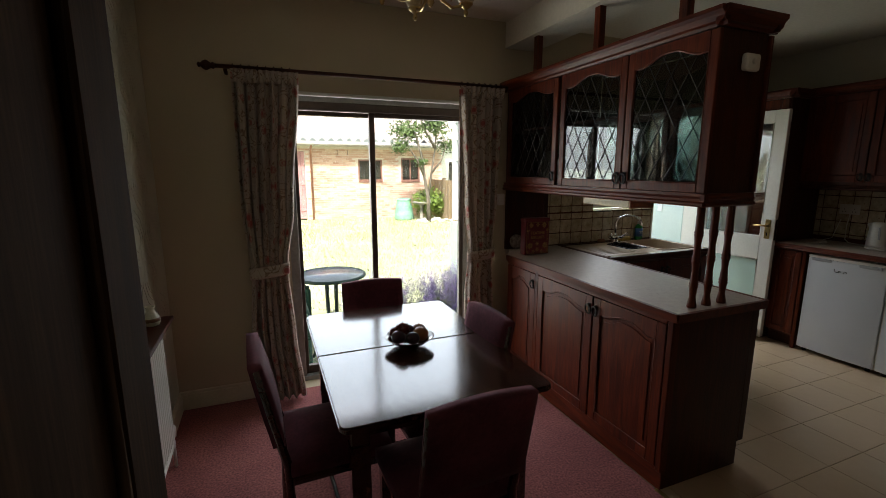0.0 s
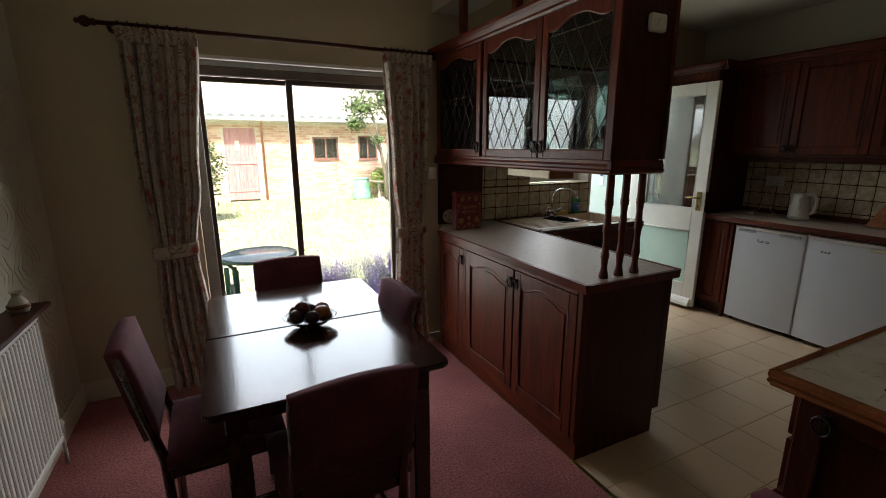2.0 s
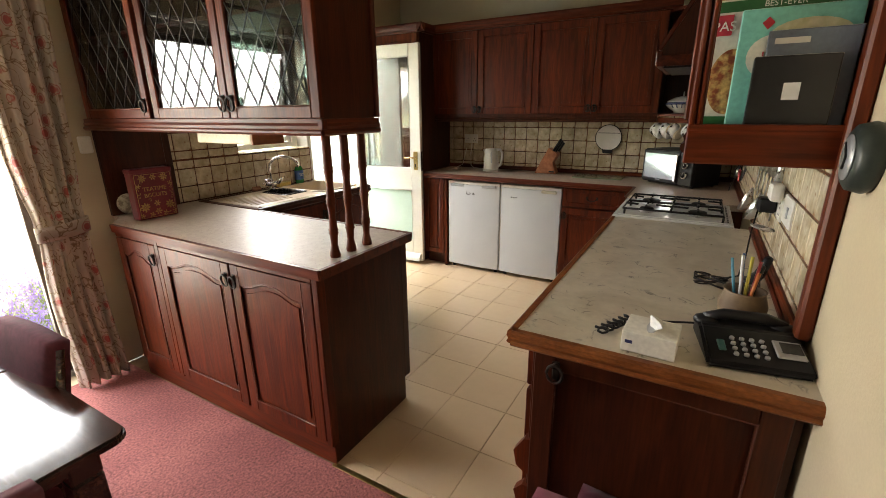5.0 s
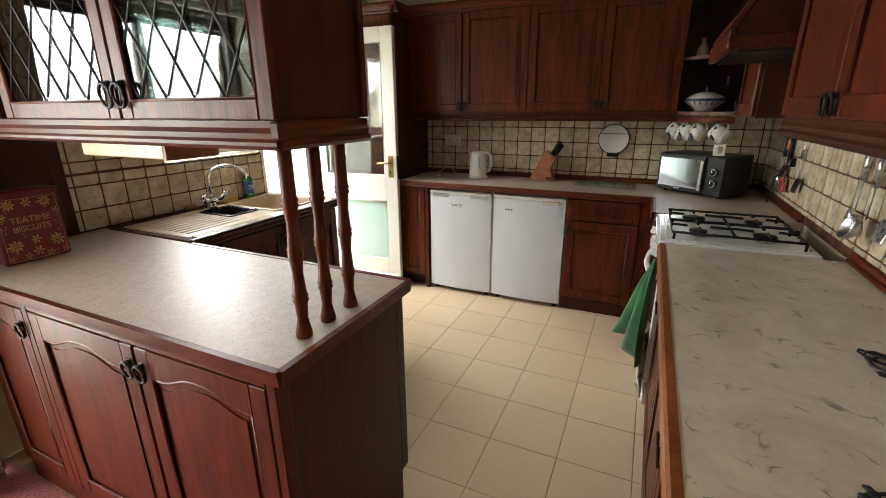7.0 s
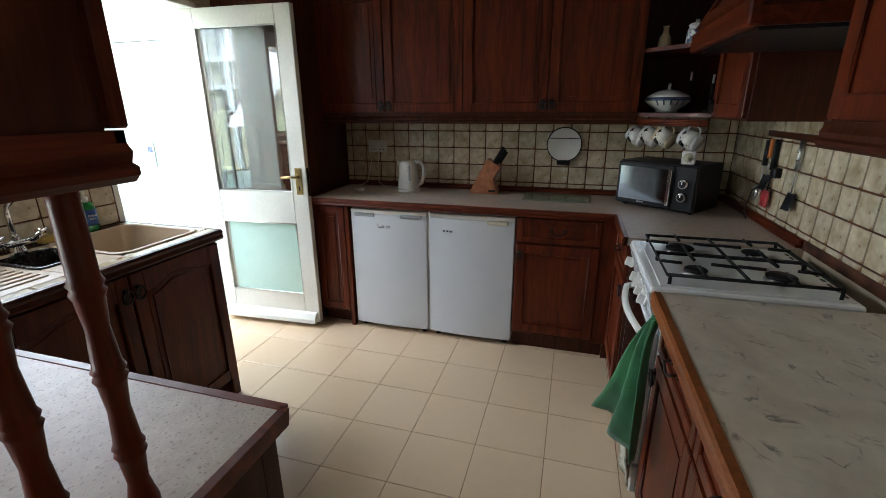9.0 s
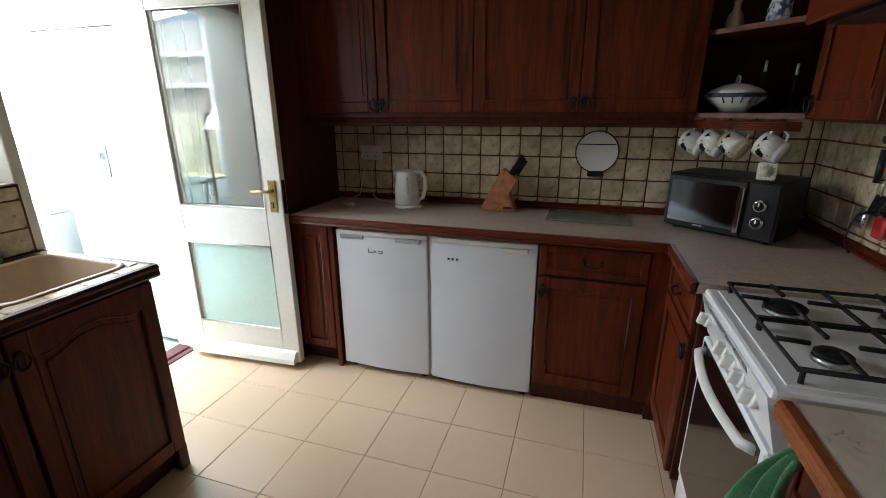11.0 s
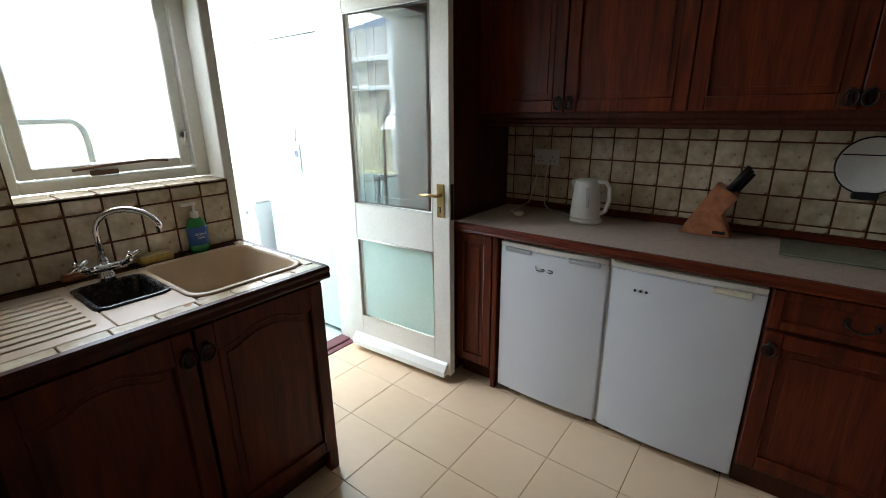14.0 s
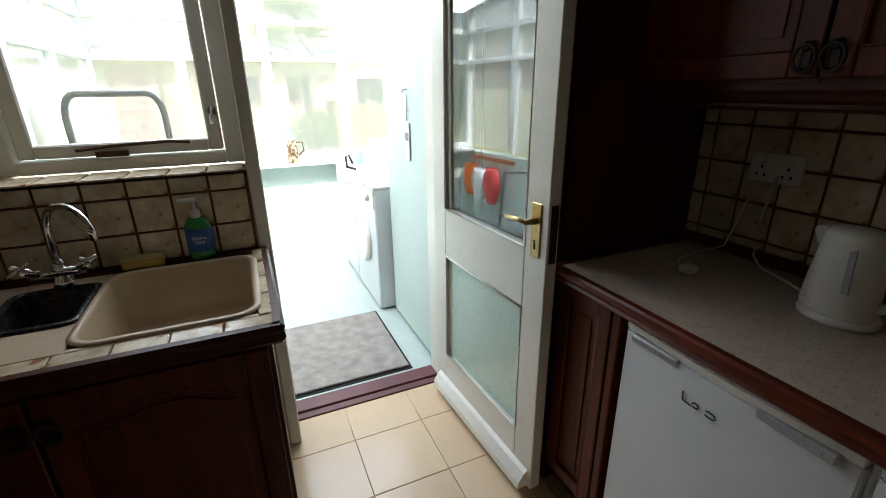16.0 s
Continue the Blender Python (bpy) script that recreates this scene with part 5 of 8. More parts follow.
# curtains
def floral():
    m, n, l, b = nodes_of("cream_floral_curtain")
    co = n.new("ShaderNodeTexCoord")
    vein = n.new("ShaderNodeTexNoise")
    vein.inputs["Scale"].default_value, vein.inputs["Detail"].default_value, vein.inputs["Distortion"].default_value = 11, 1.5, 1.6
    flower = n.new("ShaderNodeTexVoronoi")
    flower.inputs["Scale"].default_value = 9
    weave = n.new("ShaderNodeTexNoise")
    weave.inputs["Scale"].default_value = 240
    for t in (vein, flower, weave):
        l.new(co.outputs["Object"], t.inputs["Vector"])
    def ramp(src, stops):
        r = n.new("ShaderNodeValToRGB")
        e = r.color_ramp.elements
        while len(e) < len(stops):
            e.new(0.5)
        for k, (p, v) in enumerate(stops):
            e[k].position, e[k].color = p, (v, v, v, 1)
        l.new(src, r.inputs[0])
        return r.outputs[0]
    lines = ramp(vein.outputs["Fac"], ((0.46, 0), (0.485, 1), (0.50, 1), (0.52, 0)))
    blooms = ramp(flower.outputs["Distance"], ((0.0, 1), (0.16, 1), (0.21, 0.15), (0.24, 0.9), (0.28, 0)))
    cur = None
    base = (0.52, 0.44, 0.36, 1)
    for fac, colour in ((lines, (0.26, 0.17, 0.10, 1)), (blooms, (0.40, 0.10, 0.08, 1))):
        mx = n.new("ShaderNodeMix")
        mx.data_type = "RGBA"
        l.new(fac, mx.inputs["Factor"])
        if cur is None:
            mx.inputs["A"].default_value = base
        else:
            l.new(cur, mx.inputs["A"])
        mx.inputs["B"].default_value = colour
        cur = mx.outputs["Result"]
    l.new(cur, b.inputs["Base Color"])
    b.inputs["Roughness"].default_value = 0.9
    b.inputs["Sheen Weight"].default_value = 0.2
    bp = n.new("ShaderNodeBump")
    bp.inputs["Strength"].default_value, bp.inputs["Distance"].default_value = 0.3, 0.002
    l.new(weave.outputs["Fac"], bp.inputs["Height"])
    l.new(bp.outputs[0], b.inputs["Normal"])
    tl = n.new("ShaderNodeBsdfTranslucent")
    l.new(cur, tl.inputs[0])
    ms = n.new("ShaderNodeMixShader")
    ms.inputs[0].default_value = 0.22
    l.new(b.outputs[0], ms.inputs[1])
    l.new(tl.outputs[0], ms.inputs[2])
    l.new(ms.outputs[0], n["Material Output"].inputs["Surface"])
    return m


curtain_cloth = floral()


def lerp_keys(keys, v):
    for (a, p), (b, q) in zip(keys, keys[1:]):
        if a <= v <= b:
            s = (v - a) / (b - a)
            s = s * s * (3 - 2 * s)
            return p + (q - p) * s
    return keys[-1][1]


def curtain(left, right, folds, phase, label):
    """left, right: edges as (height, x) keys from the hem up."""
    c = thing("curtain", label, "curtain", ((left[0][1] + right[0][1]) / 2, 3.15, 0), "floral curtains at the patio door")

    def at(u, v):
        z = 0.02 + v * 2.07
        a, b = lerp_keys(left, z), lerp_keys(right, z)
        tie = math.exp(-((z - 0.90) / 0.16) ** 2)
        head = max(0, (z - 1.98) / 0.1)
        amp = 0.030 * (1 - 0.62 * tie) * (1 - 0.55 * min(1, head))
        w = math.sin(2 * math.pi * folds * u + phase + 0.5 * math.sin(3 * z)) + 0.35 * math.sin(2 * math.pi * folds * 2.3 * u + phase * 2 + z)
        return (a + (b - a) * u, 3.145 + amp * w - 0.03 * tie - 0.035 * max(0, 0.5 - z), z)
    part("cloth", grid_sheet(110, 40, at, 0.003), curtain_cloth, c)
    a, b = lerp_keys(left, 0.90), lerp_keys(right, 0.90)

    def band(u, v):
        t = 2 * math.pi * u
        return ((a + b) / 2 + ((b - a) / 2 + 0.012) * math.cos(t), 3.118 + 0.045 * math.sin(t), 0.865 + 0.075 * v + 0.012 * math.cos(t))
    part("tieback", grid_sheet(28, 3, band, 0.003), curtain_cloth, c)
    part("heading", grid_sheet(60, 3, lambda u, v: (left[-1][1] + (right[-1][1] - left[-1][1]) * u, 3.128 + 0.010 * math.sin(2 * math.pi * folds * 1.8 * u), 2.035 + 0.075 * v), 0.003), curtain_cloth, c)
    return c


curtain([(0.0, 0.15), (0.5, 0.13), (0.9, 0.155), (1.3, 0.125), (2.1, 0.125)], [(0.0, 0.44), (0.45, 0.40), (0.9, 0.372), (1.3, 0.43), (2.1, 0.50)], 6, 0.4, "cream floral curtain tied back beside the patio door")
curtain([(0.0, 1.655), (0.5, 1.64), (0.9, 1.652), (1.3, 1.62), (2.1, 1.585)], [(0.0, 1.90), (0.5, 1.885), (0.9, 1.86), (1.3, 1.90), (2.1, 1.935)], 5, 1.7, "cream floral curtain tied back by the peninsula")
rod = thing("curtain_pole", "dark turned wooden curtain pole with ball finial", "curtain pole", (1.0, 3.15, 2.12))
part("pole", tube([(0.03, 3.15, 2.12), (1.0, 3.15, 2.122), (1.97, 3.15, 2.12)], 0.012, 10), wood_dark, rod)
part("finial", moved(lathe([(0, 0), (0.012, 0), (0.02, 0.012), (0.014, 0.022), (0.027, 0.04), (0.029, 0.05), (0.022, 0.065), (0.010, 0.075), (0.016, 0.085), (0, 0.095)], (0, 0, 0), 14), Matrix.Translation((0.05, 3.15, 2.12)) @ pose(0, 0, 0, 0, -90, 0)), wood_dark, rod)
for x in [0.14 + 0.045 * i for i in range(8)] + [1.60 + 0.045 * i for i in range(8)]:
    part("ring", tube([(x, 3.15 + 0.02 * math.cos(a), 2.118 + 0.02 * math.sin(a)) for a in [i * math.pi / 6 for i in range(12)]], 0.0032, 5, True), wood_dark, rod)
for x in (0.10, 1.955):
    part("bracket", tube([(x, 3.25, 2.10), (x, 3.20, 2.095), (x, 3.15, 2.105)], 0.011, 8), wood_dark, rod)
solid("white_box", join(box(2.14, 1.497, 1.940, 2.232, 1.524, 2.012, 0.012, 2), lathe([(0, 0), (0.012, 0), (0.01, -0.006), (0, -0.006)], (2.185, 1.498, 1.978), 10, "y")), plastic_white, "small white plastic box on the cabinet end", "box")

# chandelier
cl = thing("chandelier", "brass five-arm chandelier with cream glass shades", "chandelier", (0.90, 1.95, 2.1))
CXC, CYC = 0.92, 1.95
part("stem", join(lathe([(0, 2.165), (0.006, 2.170), (0.016, 2.185), (0.010, 2.203), (0.028, 2.225), (0.036, 2.250), (0.020, 2.275), (0.010, 2.295), (0.022, 2.335), (0.012, 2.365), (0.008, 2.405), (0.008, 2.56), (0.05, 2.575), (0.055, 2.60), (0, 2.60)], (CXC, CYC, 0), 16)), brass, cl)
shade_glass = mat("cream_shade_glass", (0.62, 0.52, 0.34), (0.72, 0.62, 0.42), rough=0.25, scale=20, fine=60)
for i in range(5):
    a = radians(18 + 72 * i)
    ux, uy = math.cos(a), math.sin(a)
    pts = [(0.025, 2.245), (0.06, 2.205), (0.11, 2.190), (0.16, 2.205), (0.185, 2.235), (0.19, 2.250)]
    arm = part("arm", join(tube([(CXC + r * ux, CYC + r * uy, z) for r, z in pts], 0.006, 8), tube([(CXC + (0.09 + 0.02 * math.cos(k)) * ux, CYC + (0.09 + 0.02 * math.cos(k)) * uy, 2.213 + 0.02 * math.sin(k)) for k in [j * 0.6 for j in range(9)]], 0.004, 6), lathe([(0, 0), (0.006, 0.003), (0.011, 0.016), (0.006, 0.028), (0.018, 0.036), (0.030, 0.046), (0.032, 0.05), (0, 0.05)], (CXC + 0.19 * ux, CYC + 0.19 * uy, 2.170), 12)), brass, cl)
    part("shade", lathe([(0.020, 0), (0.034, 0.012), (0.045, 0.035), (0.05, 0.07), (0.058, 0.095), (0.055, 0.095), (0.046, 0.07), (0.04, 0.035), (0.02, 0.006)], (CXC + 0.19 * ux, CYC + 0.19 * uy, 2.220), 16), shade_glass, arm, "cream glass bell shade")

# ---- things on the peninsula and in the display cabinet ----
red_tin = mat("crimson_tin", (0.16, 0.010, 0.020), (0.22, 0.016, 0.03), rough=0.35, scale=6, fine=60, bump=0.05)
gold_print = mat("old_gold_print", (0.42, 0.24, 0.07), (0.55, 0.34, 0.12), rough=0.4, scale=20)
tn = thing("biscuit_tin", "slim crimson biscuit tin printed with gold flowers and lettering", "tin", (2.15, 3.06, 0.902))
part("body", box(2.05, 2.965, 0.902, 2.262, 3.035, 1.165, 0.008, 2), red_tin, tn)
part("lid", box(2.047, 2.962, 1.150, 2.265, 3.038, 1.176, 0.007, 2), red_tin, tn)
FM = Matrix.Translation((2.156, 2.9632, 0)) @ pose(0, 0, 0, 90, 0, 0)
part("words", join(text_mesh("TEATIME", 0.032, FM @ Matrix.Translation((0, 1.055, 0))), text_mesh("BISCUITS", 0.030, FM @ Matrix.Translation((0, 1.022, 0)))), gold_print, tn, "gold lettering")


def daisy(x, z, r, petals, parent, y=2.9635):
    bms = []
    for k in range(petals):
        a = 2 * math.pi * k / petals
        bms.append(moved(ball((0, 0, 0), r * 0.42, 0.0012, r * 0.2, 1), Matrix.Translation((x + 0.6 * r * math.cos(a), y, z + 0.6 * r * math.sin(a))) @ pose(0, 0, 0, 0, -math.degrees(a), 0)))
    bms.append(ball((x, y, z), r * 0.2, 0.002, r * 0.2, 1))
    part("print", join(*bms), gold_print, parent)


for x, z, r, k in ((2.10, 1.125, 0.022, 8), (2.156, 1.128, 0.018, 6), (2.212, 1.125, 0.022, 8), (2.075, 1.085, 0.014, 5), (2.24, 1.085, 0.014, 5), (2.09, 0.97, 0.026, 8), (2.222, 0.97, 0.026, 8), (2.156, 0.985, 0.018, 6), (2.12, 0.925, 0.016, 5), (2.192, 0.925, 0.016, 5), (2.156, 0.94, 0.020, 6), (2.07, 0.925, 0.014, 5), (2.243, 0.925, 0.014, 5)):
    daisy(x, z, r, k, tn)
tn.location += Vector((-0.015, -0.017, 0))
curls = random.Random(8)
for sx in (-1, 1):
    for k in range(11):
        cx, cz, r0, a0 = 2.156 + sx * (0.020 + 0.068 * curls.random()), 0.925 + 0.2 * k / 10, 0.006 + 0.005 * curls.random(), 6.28 * curls.random()
        if 1.01 < cz < 1.09:
            cx = 2.156 + sx * 0.086
        part("scroll", tube([(cx + sx * r0 * (1 - 0.09 * j) * math.cos(a0 + 0.7 * j), 2.9635, cz + r0 * (1 - 0.09 * j) * math.sin(a0 + 0.7 * j)) for j in range(8)], 0.0011, 4), gold_print, tn)
part("border", tube([(2.062, 2.9635, 0.912), (2.25, 2.9635, 0.912), (2.25, 2.9635, 1.145), (2.062, 2.9635, 1.145)], 0.0018, 4, True), gold_print, tn)
solid("plate", moved(lathe([(0, 0), (0.03, 0), (0.055, 0.006), (0.058, 0.009), (0.03, 0.004), (0, 0.003)], (0, 0, 0), 24), Matrix.Translation((2.105, 3.19, 0.965)) @ pose(0, 0, 0, 84, 0, -10)), mat("patterned_plate", (0.22, 0.17, 0.13), (0.46, 0.40, 0.32), rough=0.3, scale=45, fine=60, lo=0.42, hi=0.58), "pale patterned plate leaning behind the biscuit tin", "plate")

clear = glass("glassware", (0.90, 0.93, 0.93), 0.0, gloss=0.08)


def goblet(x, y, z, h):
    g = solid("wine_glass", lathe([(0, 0), (0.030, 0.001), (0.004, 0.006), (0.004, h * 0.45), (0.02, h * 0.52), (0.032, h * 0.7), (0.029, h), (0.027, h), (0.030, h * 0.7), (0.018, h * 0.55), (0, h * 0.5)], (x, y, z), 14), clear, "clear stemmed glass standing in the display cabinet", "glass", group="glasses in the display cabinet")
    g.visible_shadow = False


for i in range(6):
    goblet(2.07 + 0.09 * (i % 2), 1.62 + 0.14 * i, UZ0 + 0.056, 0.14 + 0.02 * (i % 3))
for i in range(5):
    goblet(2.08 + 0.08 * (i % 2), 1.66 + 0.17 * i, 1.817, 0.13 + 0.015 * (i % 3))
dcn = solid("decanter", lathe([(0, 0), (0.05, 0), (0.062, 0.02), (0.06, 0.08), (0.03, 0.13), (0.014, 0.16), (0.014, 0.20), (0.022, 0.215), (0.018, 0.235), (0, 0.25)], (2.13, 1.80, UZ0 + 0.056), 16), clear, "cut glass decanter in the display cabinet", "decanter")
dcn.visible_shadow = False
solid("bottle", lathe([(0, 0), (0.034, 0), (0.036, 0.01), (0.036, 0.16), (0.015, 0.21), (0.013, 0.27), (0.016, 0.275), (0, 0.285)], (2.15, 1.93, UZ0 + 0.056), 14), black, "dark bottle in the display cabinet", "bottle")
for i, (y, r) in enumerate(((2.72, 0.10), (2.93, 0.105))):
    solid("display_plate", moved(lathe([(0, 0), (r * 0.55, 0), (r, 0.012), (r, 0.016), (r * 0.55, 0.005), (0, 0.005)], (0, 0, 0), 28), Matrix.Translation((2.20, y, 1.455 + r)) @ pose(0, 0, 0, 0, -78, 0)), china, "pale plate stood on edge in the display cabinet", "plate", group="plates in the display cabinet")

# ---- sink side ----
soap_green = mat("green_liquid_soap", (0.02, 0.22, 0.05), (0.03, 0.30, 0.08), rough=0.15, scale=6, coat=0.5)
sb = thing("soap_bottle", "green washing-up liquid pump bottle by the sink", "bottle", (3.41, 3.215, 0.9))
part("body", join(moved(lathe([(0, 0), (0.036, 0), (0.040, 0.01), (0.040, 0.11), (0.028, 0.135), (0.014, 0.145), (0, 0.146)], (0, 0, 0), 18), Matrix.Translation((3.41, 3.212, 0.902)) @ Matrix.Diagonal((1, 0.62, 1, 1)))), soap_green, sb)
part("pump", join(lathe([(0, 0.14), (0.015, 0.14), (0.015, 0.165), (0.005, 0.167), (0.005, 0.195), (0, 0.195)], (3.41, 3.212, 0.902), 12), box(3.365, 3.205, 1.093, 3.42, 3.219, 1.106, 0.004)), plastic_white, sb, "white pump")
lb = part("sticker", moved(lathe([(0.0408, 0.03), (0.0408, 0.105)], (0, 0, 0), 18), Matrix.Translation((3.41, 3.212, 0.902)) @ Matrix.Diagonal((1, 0.64, 1, 1))), mat("blue_label", (0.03, 0.10, 0.30), (0.05, 0.15, 0.38), rough=0.35), sb, "blue and white label")
SM = Matrix.Translation((3.41, 3.1845, 0)) @ pose(0, 0, 0, 90, 0, 0)
part("words", join(text_mesh("Original", 0.013, SM @ Matrix.Translation((0, 0.975, 0))), text_mesh("Care", 0.014, SM @ Matrix.Translation((0, 0.96, 0)))), plastic_white, lb)
sg = thing("sponge", "yellow scouring sponge behind the sink", "sponge", (3.24, 3.2, 0.902))
part("foam", box(3.185, 3.185, 0.902, 3.30, 3.235, 0.93, 0.006), mat("yellow_sponge", (0.60, 0.40, 0.10), (0.70, 0.50, 0.16), rough=0.95, scale=60, fine=200, bump=0.9), sg)
part("scourer", box(3.186, 3.186, 0.930, 3.299, 3.234, 0.939, 0.003), mat("pale_scourer", (0.55, 0.44, 0.2), (0.62, 0.52, 0.27), rough=1, scale=60, fine=220, bump=1), sg)
solid("scrubbing_brush", join(box(2.955, 3.205, 0.902, 3.03, 3.235, 0.922, 0.006), box(2.96, 3.21, 0.922, 3.025, 3.23, 0.93, 0.003)), wood_block, "small wooden nail brush behind the tap", "brush")

# ---- back worktop ----
kt = thing("kettle", "white plastic jug kettle on its base", "kettle", (4.80, 2.105, 0.9))


def oval(profile, at, sx, sy):
    return moved(lathe(profile, (0, 0, 0), 22), Matrix.Translation(at) @ Matrix.Diagonal((sx, sy, 1, 1)))


part("base", oval([(0, 0), (0.078, 0), (0.08, 0.008), (0.076, 0.018), (0, 0.018)], (4.80, 2.105, 0.902), 0.9, 1), plastic_white, kt)
part("body", oval([(0, 0.02), (0.072, 0.02), (0.074, 0.03), (0.070, 0.10), (0.062, 0.17), (0.058, 0.20), (0.05, 0.212), (0, 0.216)], (4.80, 2.11, 0.902), 0.88, 1), plastic_white, kt)
part("spout", prism([(2.165, 1.045), (2.192, 1.105), (2.16, 1.112), (2.15, 1.06)], 0.04, "x", 4.78, 0.006), plastic_white, kt)
part("handle", tube([(4.80, 2.06, 1.105), (4.80, 2.02, 1.108), (4.80, 2.0, 1.08), (4.80, 1.998, 1.02), (4.80, 2.012, 0.965), (4.80, 2.04, 0.95)], 0.012, 8), plastic_white, kt)
part("water_gauge", prism([(2.072, 0.985), (2.085, 0.985), (2.09, 1.08), (2.078, 1.085)], 0.006, "x", 4.732), plastic_grey, kt, "grey water gauge")
solid("power_cable", tube([(4.975, 2.40, 1.17), (4.955, 2.405, 1.05), (4.95, 2.40, 0.93), (4.93, 2.36, 0.908), (4.90, 2.28, 0.907), (4.86, 2.20, 0.907)], 0.004, 6), plastic_white, "white kettle cable down to the worktop", "cable")
solid("plug", join(box(4.70, 2.42, 0.902, 4.745, 2.46, 0.925, 0.006), tube([(4.72, 2.46, 0.912), (4.78, 2.52, 0.906), (4.88, 2.54, 0.906), (4.96, 2.50, 0.93), (4.97, 2.46, 1.1)], 0.0035, 6)), plastic_white, "white plug and lead lying on the worktop", "plug")


def socket(f, p, u, z):
    s = thing("socket", "white double power socket on the tiles", "socket", tuple(FACING[f](p) @ Vector((u, 0, z))))
    part("plate", facing(box(u - 0.073, 0, z - 0.043, u + 0.073, 0.011, z + 0.043, 0.003), f, p), plastic_white, s)
    for d in (-0.036, 0.036):
        part("switch", facing(box(u + d - 0.007, 0.011, z + 0.012, u + d + 0.007, 0.015, z + 0.032, 0.001), f, p), plastic_white, s)
        for dx, dz in ((0, 0.002), (-0.011, -0.02), (0.011, -0.02)):
            part("pin_hole", facing(box(u + d + dx - 0.003, 0.0108, z + dz - 0.005, u + d + dx + 0.003, 0.0115, z + dz + 0.003), f, p), black, s)


socket("-x", 4.991, 2.415, 1.19)
kb = thing("knife_block", "beech knife block holding black-handled knives", "knife block", (4.88, 1.60, 0.9))
part("block", prism([(1.665, 0.902), (1.56, 0.902), (1.515, 0.902), (1.545, 0.975), (1.51, 1.035), (1.575, 1.075)], 0.075, "x", 4.84, 0.004), wood_block, kb)
part("stamp", box(4.8385, 1.53, 0.912, 4.8405, 1.565, 0.922), black, kb, "small dark stamp")
for i, (dx, l) in enumerate(((0.015, 0.10), (0.035, 0.085), (0.055, 0.07))):
    a = (4.84 + dx, 1.545 - 0.012 * i, 1.05)
    k = part("knife", tube([a, (a[0], a[1] - l * 0.48, a[2] + l * 0.80)], 0.009, 6), black, kb, "black knife handle")
kb.scale = (1.2, 1.35, 1.35)
gb = solid("worktop_saver", box(4.69, 0.905, 0.902, 4.945, 1.31, 0.909, 0.003), mat("green_grey_glass", (0.16, 0.20, 0.13), (0.19, 0.23, 0.155), rough=0.2, scale=4, fine=160, coat=0.3), "grey-green glass worktop saver lying flat", "chopping board")
wsx = 4.988
ws = thing("wall_scale", "round white folding kitchen scale hung on the tiles", "kitchen scale", (wsx, 1.085, 1.22))
part("dish", moved(lathe([(0, 0), (0.10, 0.0), (0.108, 0.012), (0.105, 0.022), (0.098, 0.016), (0, 0.016)], (0, 0, 0), 32), Matrix.Translation((wsx, 1.085, 1.225)) @ pose(0, 0, 0, 0, -90, 0)), plastic_white, ws)
part("rim", tube([(wsx - 0.018, 1.085 + 0.108 * math.cos(a), 1.225 + 0.108 * math.sin(a)) for a in [i * math.pi / 20 for i in range(40)]], 0.004, 6, True), black, ws, "dark rim")
part("hinge_line", box(wsx - 0.019, 0.987, 1.262, wsx - 0.015, 1.183, 1.267), black, ws)
part("bracket", box(wsx - 0.03, 1.045, 1.095, wsx, 1.125, 1.125, 0.005), black, ws, "black wall bracket")

# microwave set across the corner
mw = thing("microwave", "black microwave oven with chrome knobs in the corner", "microwave", (0, 0, 0))
part("case", box(-0.225, 0, 0.012, 0.225, 0.28, 0.262, 0.005), black, mw)
md = part("door", box(-0.222, -0.022, 0.02, 0.105, 0, 0.255, 0.005), black, mw)
part("window", box(-0.205, -0.0235, 0.045, 0.075, -0.0215, 0.232, 0.0005), mirror_glass, md, "reflective black door glass")
part("handle", box(0.082, -0.045, 0.04, 0.104, -0.022, 0.235, 0.004), chrome, md, "chrome door handle")
part("control_panel", box(0.108, -0.02, 0.02, 0.222, 0, 0.255, 0.004), black, mw)
for z in (0.095, 0.165):
    k = part("knob", lathe([(0, 0), (0.026, 0), (0.026, -0.018), (0.021, -0.022), (0, -0.022)], (0.165, -0.02, z), 20, "y"), chrome, mw, "chrome-ringed dial")
    part("dial_cap", lathe([(0, -0.0215), (0.018, -0.0215), (0.017, -0.026), (0, -0.026)], (0.165, -0.02, z), 18, "y"), black, k)
    part("pointer", box(0.163, -0.0475, z, 0.167, -0.0455, z + 0.016), plastic_white, k)
for x in (-0.19, 0.19):
    for y in (0.04, 0.25):
        part("foot", lathe([(0, 0), (0.014, 0), (0.014, 0.014), (0, 0.014)], (x, y, 0), 8), black, mw)
part("badge", box(-0.085, -0.0245, 0.034, -0.045, -0.0225, 0.040), plastic_grey, md)
mw.matrix_basis = pose(4.61, 0.57, 0.902, 0, 0, -127)
tm = thing("kitchen_timer", "cream square kitchen timer standing on the microwave", "timer", (0, 0, 0))
part("case", box(-0.033, -0.012, 0, 0.033, 0.014, 0.07, 0.004), plastic_white, tm)
part("dial", lathe([(0, 0), (0.024, 0), (0.0235, -0.004), (0.007, -0.005), (0.0065, -0.016), (0, -0.0165)], (0, -0.012, 0.036), 20, "y"), mat("aged_dial_plastic", (0.50, 0.47, 0.36), (0.58, 0.54, 0.42), rough=0.4), tm, "cream turning dial")
